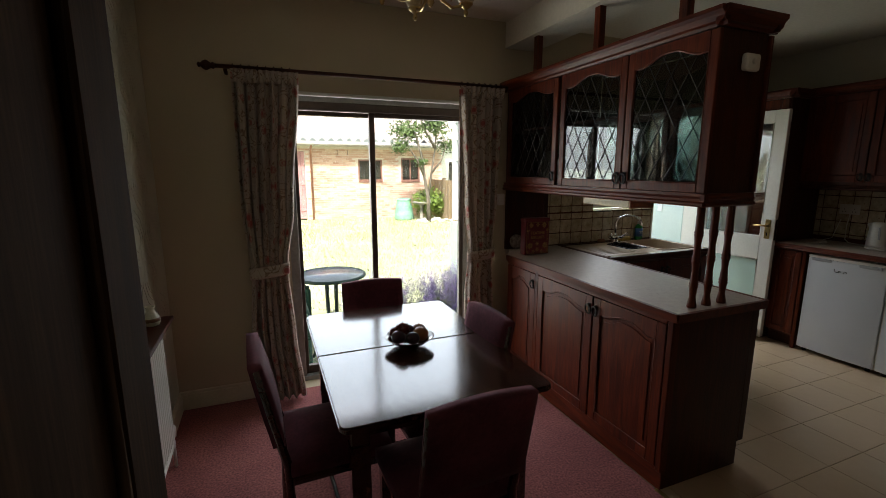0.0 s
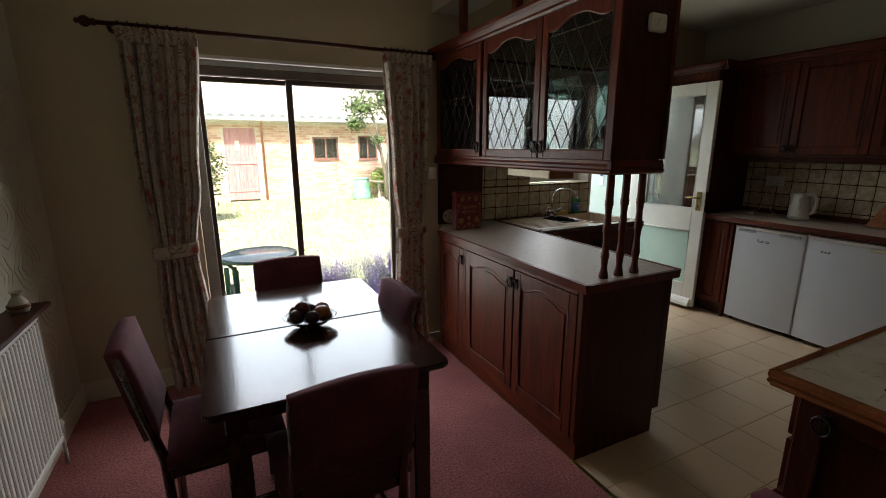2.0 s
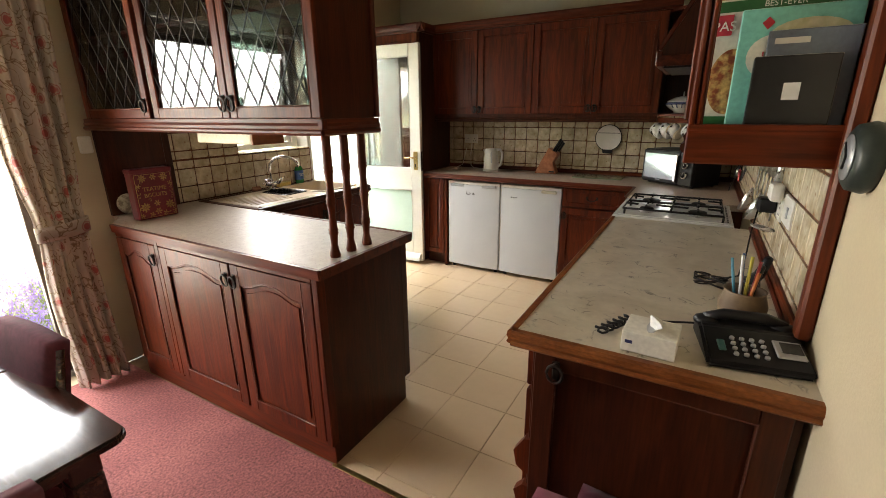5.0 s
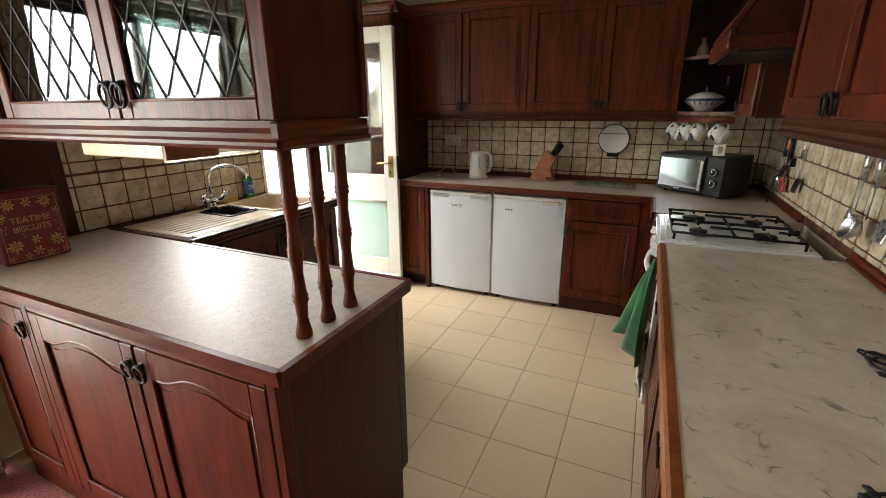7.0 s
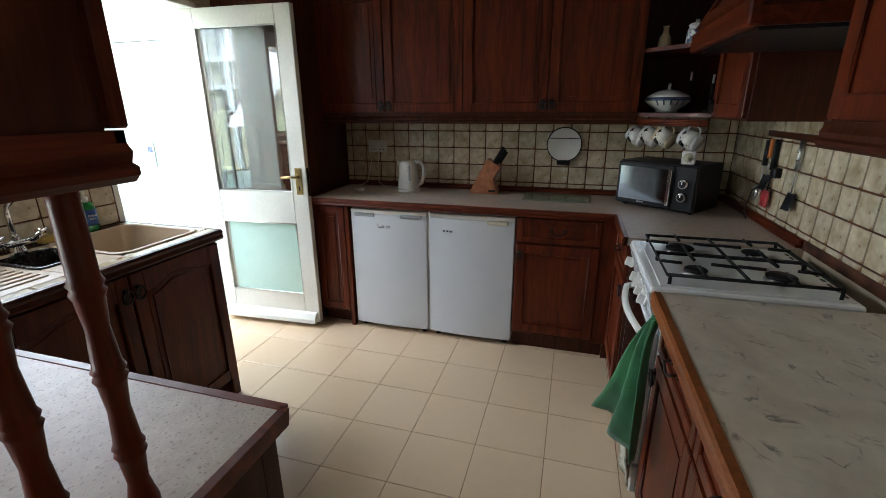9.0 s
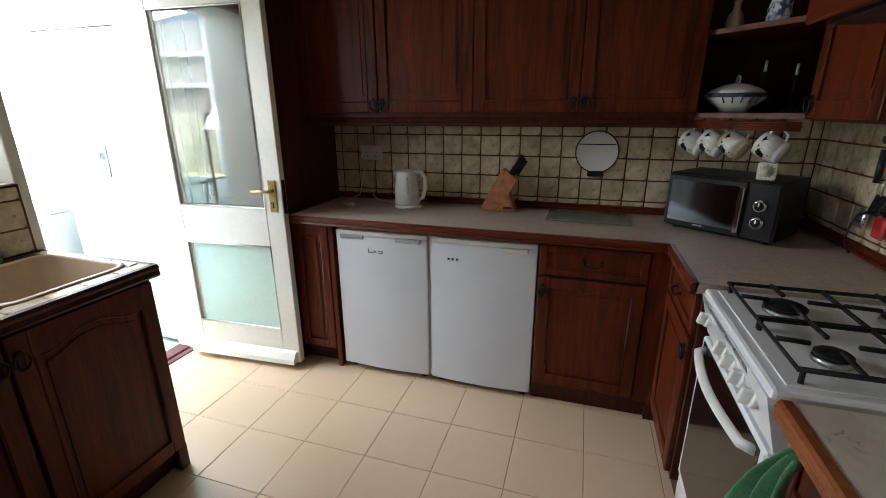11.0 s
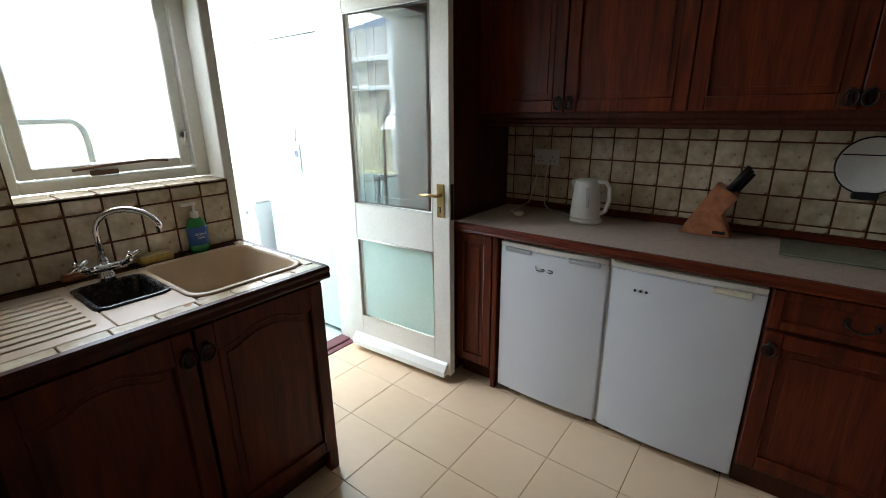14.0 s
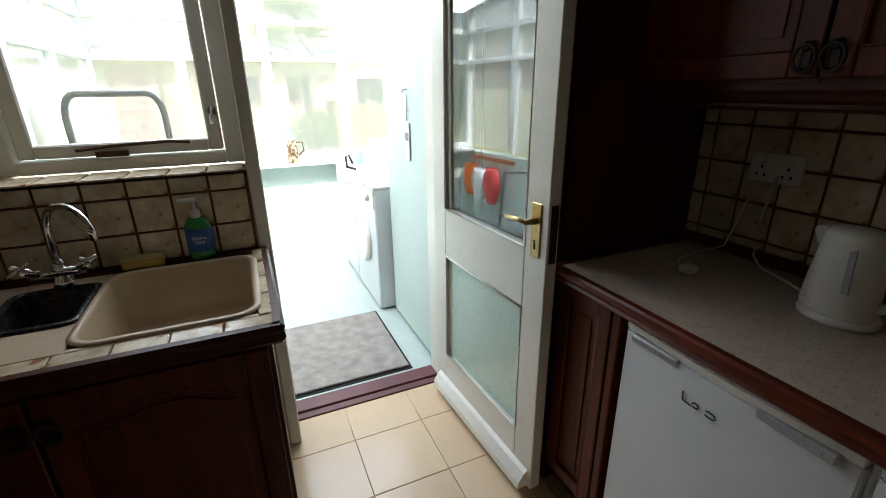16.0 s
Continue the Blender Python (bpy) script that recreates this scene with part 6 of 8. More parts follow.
for a in range(12):
    part("mark", box(0.0275 * math.sin(a * math.pi / 6) - 0.0012, -0.0128, 0.036 + 0.0275 * math.cos(a * math.pi / 6) - 0.0012, 0.0275 * math.sin(a * math.pi / 6) + 0.0012, -0.0118, 0.036 + 0.0275 * math.cos(a * math.pi / 6) + 0.0012), black, tm)
tm.matrix_basis = Matrix.Translation((4.555, 0.435, 1.164)) @ pose(0, 0, 0, 0, 0, -112)
solid("coiled_lead", tube([(4.32, 0.118, 1.16), (4.36, 0.14, 1.10), (4.45, 0.15, 1.06), (4.50, 0.14, 1.0), (4.47, 0.16, 0.95), (4.40, 0.17, 0.925)], 0.004, 6), black, "black cable from the plug on the tiles", "cable")
solid("plug", box(4.285, 0.095, 1.14, 4.335, 0.135, 1.185, 0.008), black, "black plug in the wall socket", "plug")

# mugs, tureen and ornaments on the corner shelf
for i, (x, y, c, tilt) in enumerate(((4.70, 0.665, china, 20), (4.64, 0.60, china, 24), (4.575, 0.54, mat("cream_mug_glaze", (0.55, 0.45, 0.3), (0.62, 0.52, 0.36), rough=0.2, coat=0.4), 22), (4.48, 0.44, china, 14))):
    mg = thing("mug", "printed mug hanging by its handle under the corner shelf", "mug", (0, 0, 0), "hanging mugs")
    part("cup", lathe([(0, 0), (0.034, 0), (0.038, 0.004), (0.040, 0.08), (0.037, 0.08), (0.035, 0.008), (0, 0.006)], (0, 0, 0), 20), c, mg)
    part("handle", tube([(0.038, 0, 0.068), (0.062, 0, 0.066), (0.07, 0, 0.042), (0.06, 0, 0.018), (0.038, 0, 0.014)], 0.0045, 6), c, mg)
    part("print", moved(lathe([(0.0385, 0.014), (0.0397, 0.014), (0.0410, 0.068), (0.0395, 0.068)], (0, 0, 0), 20), pose(0, 0, 0.0)), mat("dark_mug_print", (0.012, 0.010, 0.010), (0.70, 0.68, 0.63), rough=0.2, scale=22, fine=80, lo=0.40, hi=0.43), mg, "dark printed picture")
    up_axis = Vector((0.55, 0.66, 0.22 + tilt * 0.012)).normalized()
    side = Vector((-0.05, 0.25, 1.0))
    side = (side - up_axis * side.dot(up_axis)).normalized()
    turn = Matrix((side, up_axis.cross(side), up_axis)).transposed()
    mg.matrix_basis = Matrix.Translation(Vector((x, y, 1.364)) - turn @ Vector((0.078, 0, 0.05))) @ turn.to_4x4() @ Matrix.Diagonal((1.18, 1.18, 1.18, 1))
    solid("cup_hook", tube([(x, y, 1.405), (x, y, 1.375), (x + 0.01, y + 0.01, 1.36), (x + 0.018, y + 0.016, 1.368)], 0.0022, 5), brass, "small brass cup hook under the shelf", "hook", group="cup hooks")
tz = 1.4265
tr = thing("tureen", "blue and white china tureen with a lid", "tureen", (4.74, 0.52, tz))
TM = Matrix.Translation((4.77, 0.54, tz)) @ Matrix.Diagonal((0.95, 1.1, 1.2, 1))
part("bowl", moved(lathe([(0, 0), (0.05, 0), (0.055, 0.012), (0.085, 0.03), (0.112, 0.055), (0.112, 0.06), (0, 0.062)], (0, 0, 0), 26), TM), china, tr)
part("lid", moved(lathe([(0.108, 0.062), (0.09, 0.078), (0.05, 0.095), (0.012, 0.102), (0, 0.103)], (0, 0, 0), 26), TM), china, tr)
part("rim_band", moved(lathe([(0.113, 0.052), (0.115, 0.058), (0.109, 0.066)], (0, 0, 0), 26), TM), china_blue, tr, "blue painted rim")
for k in range(18):
    a = 2 * math.pi * k / 18
    part("swag", moved(tube([(0.088 + 0.021 * s, 0, 0.040 + 0.024 * s) for s in (0, 0.5, 1)], 0.0035, 5), Matrix.Translation((4.77, 0.54, tz)) @ pose(0, 0, 0, 0, 0, math.degrees(a))), china_blue, tr)
part("knob", tube([(4.745, 0.54, tz + 0.12), (4.75, 0.54, tz + 0.145), (4.77, 0.54, tz + 0.152), (4.79, 0.54, tz + 0.145), (4.795, 0.54, tz + 0.12)], 0.005, 6), china, tr)
for x, y, h in ((4.86, 0.42, 0.17), (4.80, 0.32, 0.15)):
    cst = thing("candlestick", "dark turned candlestick with a pale candle", "candlestick", (x, y, tz))
    part("stick", lathe([(0, 0), (0.032, 0), (0.03, 0.01), (0.009, 0.022), (0.008, h * 0.4), (0.015, h * 0.45), (0.008, h * 0.5), (0.009, h * 0.92), (0.018, h), (0, h)], (x, y, tz), 12), black, cst)
    part("candle", lathe([(0, 0), (0.006, 0), (0.006, 0.045), (0, 0.048)], (x, y, tz + h), 10), china, cst)
sz = 1.756
solid("stoneware_jar", lathe([(0, 0), (0.03, 0), (0.034, 0.02), (0.028, 0.055), (0.014, 0.075), (0.013, 0.10), (0.018, 0.108), (0, 0.11)], (4.74, 0.60, sz), 16), mat("stoneware", (0.32, 0.24, 0.14), (0.45, 0.36, 0.23), rough=0.4, scale=20), "small brown stoneware jar on the shelf", "jar")
solid("blue_jar", lathe([(0, 0), (0.04, 0), (0.045, 0.01), (0.042, 0.07), (0.036, 0.085), (0.04, 0.095), (0.03, 0.105), (0.008, 0.11), (0.01, 0.122), (0, 0.125)], (4.66, 0.47, sz), 18), mat("blue_white_glaze", (0.05, 0.08, 0.18), (0.66, 0.68, 0.68), rough=0.2, scale=45, lo=0.45, hi=0.55, coat=0.5), "blue and white lidded jar on the shelf", "jar")
solid("small_bottle", lathe([(0, 0), (0.018, 0), (0.018, 0.06), (0.008, 0.08), (0.008, 0.13), (0.011, 0.135), (0, 0.14)], (4.56, 0.38, sz), 12), steel, "small metal shaker on the shelf", "bottle")

# ---- utensils on the tiles ----
for i, (x, top, L, kind) in enumerate(((4.46, 1.30, 0.20, "spoon"), (4.41, 1.31, 0.15, "slice"), (4.36, 1.31, 0.23, "red"), (4.12, 1.32, 0.20, "slice"), (3.375, 1.325, 0.215, "spoon"), (3.27, 1.325, 0.225, "ladle"), (3.13, 1.325, 0.20, "slice"), (3.01, 1.325, 0.20, "spoon"), (2.91, 1.325, 0.195, "ladle"), (2.84, 1.32, 0.13, "slice"), (2.76, 1.32, 0.23, "masher"))):
    far = x > 4
    u = thing("utensil", {"spoon": "steel serving spoon hanging on the tiles", "slice": "kitchen slice hanging on the tiles", "red": "red kitchen spatula hanging on the tiles", "ladle": "steel ladle hanging on the tiles", "masher": "steel potato masher hanging on the tiles"}[kind], "utensil", (x, 0.12, top), "hanging utensils")
    part("grip", tube([(x, 0.118, top), (x - 0.006, 0.120, top - L * 0.6)], 0.010 if x < 4.2 else 0.012, 8), steel if x < 4.2 else mat("orange_grip", (0.55, 0.13, 0.02), (0.62, 0.17, 0.03), rough=0.4) if kind == "slice" else black, u)
    part("shaft", tube([(x - 0.006, 0.120, top - L * 0.55), (x - 0.012, 0.124, top - L - 0.02)], 0.003, 6), steel if kind != "red" else black, u)
    hx, hz = x - 0.014, top - L - 0.05
    if kind == "spoon":
        part("head", ball((hx, 0.136, hz), 0.027, 0.012, 0.040), steel, u)
    elif kind == "ladle":
        part("head", moved(lathe([(0.0, -0.03), (0.02, -0.027), (0.036, -0.012), (0.042, 0.006), (0.039, 0.006), (0.03, -0.012), (0, -0.024)], (0, 0, 0), 18), Matrix.Translation((hx, 0.165, hz)) @ pose(0, 0, 0, -68, 0, 0) @ Matrix.Diagonal((1.1, 1.1, 1.1, 1))), steel, u)
    elif kind == "masher":
        part("head", moved(lathe([(0, 0), (0.038, 0), (0.04, 0.006), (0, 0.008)], (0, 0, 0), 18), Matrix.Translation((hx, 0.14, hz)) @ pose(0, 0, 0, 12, 0, 0)), steel, u)
    elif kind == "red":
        part("head", box(hx - 0.032, 0.122, hz - 0.035, hx + 0.032, 0.136, hz + 0.045, 0.006), mat("red_silicone", (0.36, 0.02, 0.02), (0.45, 0.03, 0.03), rough=0.4), u, "red silicone head")
    else:
        part("head", moved(box(-0.028, -0.002, -0.04, 0.028, 0.002, 0.035, 0.002), Matrix.Translation((hx, 0.128, hz)) @ pose(0, 0, 0, 14, 0, 8)), steel if not far else black, u)
for a, b, z in ((3.98, 4.50, 1.335), (2.73, 3.45, 1.335)):
    solid("utensil_rail", join(box(a + 0.004, 0.100, z - 0.018, b - 0.004, 0.114, z + 0.012, 0.003), box(a, 0.099, z - 0.01, a + 0.012, 0.115, z + 0.01), box(b - 0.012, 0.099, z - 0.01, b, 0.115, z + 0.01)), wood_dark, "dark rail holding hanging utensils", "rail")
socket("+y", 0.0995, 2.72, 1.13)
solid("plug", join(box(2.735, 0.111, 1.10, 2.80, 0.165, 1.15, 0.006)), black, "black power adaptor in the socket", "plug")
solid("tap_adaptor", join(box(2.63, 0.111, 1.155, 2.72, 0.15, 1.215, 0.014, 2)), plastic_white, "white plug-in box on the socket", "adaptor")
sw_ = thing("light_switch", "white wall switch plate over the marble worktop", "switch", (2.56, 0.1, 1.14))
part("plate", box(2.47, 0.0995, 1.10, 2.62, 0.11, 1.19, 0.003), plastic_white, sw_)
part("rocker", box(2.52, 0.11, 1.125, 2.535, 0.114, 1.16, 0.001), plastic_grey, sw_)

# ---- towel and cloth at the cooker ----
def towel(u, v):
    z = 0.86 - 0.40 * v
    spread = 0.035 + 0.19 * v ** 1.3
    return (3.22 + spread * (u - 0.4) + 0.02 * math.sin(7 * v), 0.752 + 0.10 * v * (0.25 + u) + 0.022 * math.sin(13 * u + 3 * v) * (0.45 + 0.8 * v), z - 0.10 * v * abs(u - 0.7))


solid("tea_towel", grid_sheet(24, 18, towel, 0.004), green_cloth, "green tea towel hanging beside the cooker", "towel")
solid("oven_glove", grid_sheet(14, 14, lambda u, v: (3.34 + 0.10 * u, 0.742 + 0.012 * math.sin(6 * u + 4 * v), 0.42 - 0.30 * v + 0.03 * math.sin(3.1 * u)), 0.008), mat("leaf_print_cloth", (0.14, 0.17, 0.10), (0.62, 0.58, 0.46), rough=0.95, scale=22, lo=0.4, hi=0.55, fine=200, bump=0.5), "leaf-printed cloth hanging low by the cooker", "oven glove")

# ---- things on the marble worktop ----
tx = thing("tissue_box", "white tissue box with a tissue pulled up", "tissue box", (0, 0, 0))
part("carton", join(box(-0.059, -0.052, 0, 0.059, 0.052, 0.052, 0.002)), mat("white_card", (0.66, 0.64, 0.58), (0.73, 0.71, 0.65), rough=0.7, scale=6, fine=80), tx)
part("slot", prism([(0.012 * math.cos(a), 0.036 * math.sin(a)) for a in [i * math.pi / 10 for i in range(20)]], 0.0012, "z", 0.0518), plastic_grey, tx)
part("tissue", grid_sheet(14, 10, lambda u, v: (0.012 * math.sin(7 * u + 2 * v) * (0.4 + v) + 0.01 * v, 0.06 * (u - 0.5) * (0.6 + 0.6 * v), 0.048 + 0.032 * v * (0.75 + 0.5 * math.sin(5 * u))), 0.0008), mat("tissue_paper", (0.74, 0.74, 0.72), (0.8, 0.8, 0.78), rough=0.95, scale=20), tx, "crumpled white tissue")
part("logo", box(-0.050, -0.0528, 0.022, -0.034, -0.0520, 0.030), mat("navy_ink", (0.02, 0.03, 0.10), (0.03, 0.04, 0.13), rough=0.5), tx)
tx.matrix_basis = pose(1.914, 0.411, 0.902, 0, 0, -93)
ph = thing("telephone", "black corded desk telephone with grey keys", "telephone", (0, 0, 0))
part("base", moved(prism([(-0.10, 0.0), (0.11, 0.0), (0.11, 0.05), (0.04, 0.052), (-0.10, 0.018)], 0.23, "x", -0.115, 0.008), pose(0, 0, 0, 0, 0, 0)), black, ph)
for r in range(4):
    for c in range(4):
        part("key", moved(lathe([(0, 0), (0.0062, 0), (0.0060, 0.005), (0.0045, 0.0065), (0, 0.007)], (-0.047 + c * 0.022, -0.036 + r * 0.02, 0.0), 10), Matrix.Translation((0, -0.03, 0.036)) @ pose(0, 0, 0, 13.5, 0, 0)), plastic_grey, ph)
part("display", moved(box(0.042, -0.030, 0.0, 0.104, 0.036, 0.005, 0.003), Matrix.Translation((0, -0.03, 0.036)) @ pose(0, 0, 0, 13.5, 0, 0)), plastic_grey, ph, "grey display surround")
part("screen", moved(box(0.056, -0.012, 0.004, 0.100, 0.028, 0.0062, 0.0005), Matrix.Translation((0, -0.03, 0.036)) @ pose(0, 0, 0, 13.5, 0, 0)), mat("dark_screen", (0.05, 0.055, 0.05), (0.07, 0.075, 0.07), rough=0.15), ph, "dark green-grey screen")
part("green_key", moved(box(-0.085, -0.03, 0.0, -0.067, 0.01, 0.007, 0.003), Matrix.Translation((0, -0.03, 0.036)) @ pose(0, 0, 0, 13.5, 0, 0)), mat("teal_plastic", (0.03, 0.12, 0.11), (0.04, 0.15, 0.13), rough=0.4), ph)
part("handset", join(tube([(-0.095, 0.085, 0.052), (-0.05, 0.088, 0.068), (0.05, 0.088, 0.068), (0.095, 0.085, 0.052)], 0.016, 8), ball((-0.09, 0.085, 0.046), 0.034, 0.03, 0.018), ball((0.09, 0.085, 0.046), 0.034, 0.03, 0.018)), black, ph, "black handset in its cradle")
ph.matrix_basis = pose(1.985, 0.205, 0.902, 0, 0, -80) @ Matrix.Diagonal((0.9, 0.9, 0.9, 1))
cord = part("cord", tube([(1.917 + 0.011 * math.cos(k * 1.05) + 0.0017 * k, 0.533 - 0.0009 * k + 0.011 * math.sin(k * 1.05), 0.915 + 0.009 * math.sin(k * 0.53)) for k in range(64)], 0.0035, 5), black, None, "coiled black cord")
cord.parent, cord.matrix_parent_inverse = ph, ph.matrix_basis.inverted()
solid("telephone_cable", tube([(2.06, 0.25, 0.92), (2.09, 0.32, 0.91), (2.06, 0.41, 0.906), (2.03, 0.48, 0.907)], 0.003, 6), black, "thin black cable on the worktop", "cable")
pp = thing("pen_pot", "brown stoneware pot full of pens", "pen pot", (2.18, 0.215, 0.9))
part("pot", lathe([(0, 0), (0.045, 0), (0.055, 0.02), (0.058, 0.05), (0.048, 0.085), (0.050, 0.092), (0.044, 0.09), (0.05, 0.05), (0, 0.01)], (2.18, 0.215, 0.902), 20), mat("brown_stoneware", (0.13, 0.08, 0.045), (0.24, 0.16, 0.09), rough=0.45, scale=18, fine=60), pp)
for i, (dx, dy, h, c) in enumerate(((0.02, 0.01, 0.17, (0.05, 0.12, 0.28)), (-0.02, 0.015, 0.18, (0.6, 0.62, 0.64)), (0.0, -0.02, 0.15, (0.02, 0.02, 0.02)), (0.025, -0.018, 0.15, (0.35, 0.04, 0.05)), (-0.025, -0.012, 0.14, (0.5, 0.15, 0.04)), (0.005, 0.028, 0.16, (0.06, 0.25, 0.35)), (-0.01, 0.0, 0.175, (0.55, 0.5, 0.1)))):
    solid("pen", tube([(2.18 + dx * 0.4, 0.215 + dy * 0.4, 0.914), (2.18 + dx * 1.5, 0.215 + dy * 1.5, 0.914 + h)], 0.0042, 6), mat("pen_barrel", c, tuple(v * 1.1 for v in c), rough=0.3), "pen standing in the stoneware pot", "pen", group="pens in the pot")
solid("hand_blender", join(tube([(2.50, 0.17, 0.915), (2.46, 0.155, 0.955), (2.42, 0.145, 1.02)], 0.019, 8, taper=lambda s: 1.1 - 0.5 * s), lathe([(0, 0), (0.03, 0), (0.026, 0.02), (0, 0.025)], (2.505, 0.17, 0.902), 12)), black, "small black charger handset standing on the worktop", "charger")
solid("looped_cable", tube([(2.50 + 0.055 * math.cos(a) * (1 + 0.3 * math.sin(2.3 * a)) - 0.02, 0.28 + 0.05 * math.sin(a * 1.3), 0.906 + 0.004 * math.sin(a * 2)) for a in [i * 0.35 for i in range(54)]], 0.003, 5), black, "loops of thin black cable on the worktop", "cable")
solid("charger_cable", tube([(2.77, 0.16, 1.10), (2.74, 0.17, 1.03), (2.66, 0.18, 0.95), (2.56, 0.20, 0.908), (2.5, 0.26, 0.906)], 0.003, 6), black, "thin black charger cable", "cable")

# ---- cookery books on the end shelf ----
def book(name_label, x, y0, y1, z0, h, t, colour, group="cookery books"):
    b = thing("book", name_label, "book", (x, (y0 + y1) / 2, z0), group)
    b.location += SHELF
    part("cover", box(x, y0, z0, x + t, y1, z0 + h, 0.002), mat("book_cover", colour, tuple(min(1, c * 1.15) for c in colour), rough=0.35, scale=8, coat=0.3), b)
    part("pages", box(x + 0.003, y0 - 0.0005, z0 + 0.004, x + t - 0.003, y1 - 0.004, z0 + h + 0.0005), china, b)
    return b


def cover_words(b, words, size, y, z, x, m):
    part("words", text_mesh(words, size, Matrix.Translation((x - 0.0008, y, z)) @ pose(0, 0, 0, 90, 0, -90)), m, b)


ZB = 1.446
ink_white = plastic_white
b1 = book("large green and white cookery book with food pictures", 2.03, 0.115, 0.385, ZB, 0.35, 0.03, (0.55, 0.52, 0.46))
part("band", box(2.0285, 0.115, ZB + 0.255, 2.03, 0.385, ZB + 0.278), mat("dark_green_print", (0.015, 0.10, 0.03), (0.02, 0.13, 0.04), rough=0.35), b1, "dark green title band")
part("band", box(2.0285, 0.345, ZB + 0.205, 2.0298, 0.385, ZB + 0.25), mat("red_print", (0.45, 0.03, 0.05), (0.52, 0.04, 0.06), rough=0.35), b1, "red corner panel")
part("band", box(2.0285, 0.115, ZB, 2.0298, 0.385, ZB + 0.02), mat("dark_green_print", (0.015, 0.10, 0.03), (0.02, 0.13, 0.04), rough=0.35), b1)
food = mat("food_photograph", (0.20, 0.035, 0.012), (0.52, 0.32, 0.12), rough=0.35, scale=50, fine=90, wear=0.4, lo=0.4, hi=0.6)
for i in range(4):
    part("photograph", box(2.0285, 0.118 + i * 0.067, ZB + 0.282, 2.0298, 0.180 + i * 0.067, ZB + 0.338), food, b1, "printed food photograph")
part("photograph", prism([(0.335 + 0.045 * math.cos(a), ZB + 0.10 + 0.075 * math.sin(a)) for a in [i * math.pi / 12 for i in range(24)]], 0.0012, "x", 2.0286), food, b1, "printed plate of food")
cover_words(b1, "BEST-EVER", 0.017, 0.25, ZB + 0.261, 2.0282, ink_white)
cover_words(b1, "PAS", 0.03, 0.362, ZB + 0.215, 2.0282, ink_white)
b2 = book("turquoise cookery book with a large title", 1.985, 0.115, 0.33, ZB, 0.25, 0.03, (0.16, 0.50, 0.42))
part("photograph", prism([(0.20 + 0.075 * math.cos(a), ZB + 0.19 + 0.035 * math.sin(a)) for a in [i * math.pi / 10 for i in range(20)]], 0.0012, "x", 1.984), mat("pale_food_print", (0.5, 0.5, 0.28), (0.62, 0.6, 0.42), rough=0.35, scale=30), b2, "printed pale food picture")
part("disc", prism([(0.265 + 0.045 * math.cos(a), ZB + 0.15 + 0.045 * math.sin(a)) for a in [i * math.pi / 12 for i in range(24)]], 0.0008, "x", 1.9844), mat("cream_print", (0.6, 0.58, 0.48), (0.66, 0.64, 0.54), rough=0.4), b2)
cover_words(b2, "JU", 0.03, 0.268, ZB + 0.14, 1.984, mat("red_ink", (0.45, 0.03, 0.04), (0.5, 0.04, 0.05), rough=0.4))
part("emblem", prism([(0.278, ZB + 0.232), (0.266, ZB + 0.22), (0.278, ZB + 0.206), (0.290, ZB + 0.22)], 0.001, "x", 1.984), mat("red_ink", (0.45, 0.03, 0.04), (0.5, 0.04, 0.05), rough=0.4), b2)
b3 = book("slim grey-blue cookery booklet", 1.962, 0.115, 0.275, ZB, 0.20, 0.012, (0.16, 0.20, 0.26))
part("title_bar", box(1.9608, 0.20, ZB + 0.172, 1.9622, 0.262, ZB + 0.184), ink_white, b3)
b4 = book("small black book standing in front", 1.925, 0.145, 0.295, ZB, 0.145, 0.03, (0.012, 0.012, 0.013))
part("label_plate", box(1.9238, 0.205, ZB + 0.055, 1.9252, 0.235, ZB + 0.09), china, b4, "white square sticker")
wc = thing("wall_clock", "dark round wall clock with a grey dial", "clock", (1.765, 0.09, 1.36))
part("case", lathe([(0, 0), (0.062, 0), (0.066, 0.012), (0.06, 0.034), (0.05, 0.04), (0, 0.04)], (1.765, 0.09, 1.365), 28, "y"), mat("dark_green_plastic", (0.018, 0.028, 0.024), (0.03, 0.042, 0.036), rough=0.35), wc)
part("dial", lathe([(0, 0.0405), (0.042, 0.0405), (0.042, 0.042), (0, 0.042)], (1.765, 0.09, 1.365), 24, "y"), plastic_grey, wc, "grey dial")
for a, L in ((40, 0.034), (160, 0.024)):
    part("pointer", tube([(1.765, 0.1335, 1.365), (1.765 + L * math.sin(radians(a)), 0.1335, 1.365 + L * math.cos(radians(a)))], 0.002, 5), black, wc)
wc.location.x += 0.17
lt = thing("cabinet_light", "cream strip light under the display cabinet", "light", (2.19, 2.22, 1.32))
part("case", box(2.105, 2.04, 1.325, 2.27, 2.42, 1.40, 0.004), mat("cream_metal", (0.62, 0.50, 0.27), (0.70, 0.57, 0.32), rough=0.35), lt)
part("end_cap", box(2.104, 2.028, 1.323, 2.272, 2.04, 1.40, 0.002), wood_block, lt, "brown wooden end")

# ---- utility room things ----
structure("door_mat_well", box(3.62, 3.58, -0.012, 4.25, 4.31, -0.008), black, "dark edge under the doormat", "mat edge")
solid("doormat", box(3.635, 3.60, -0.008, 4.235, 4.29, 0.006, 0.004), mat_pile, "grey ribbed doormat inside the back door", "doormat")


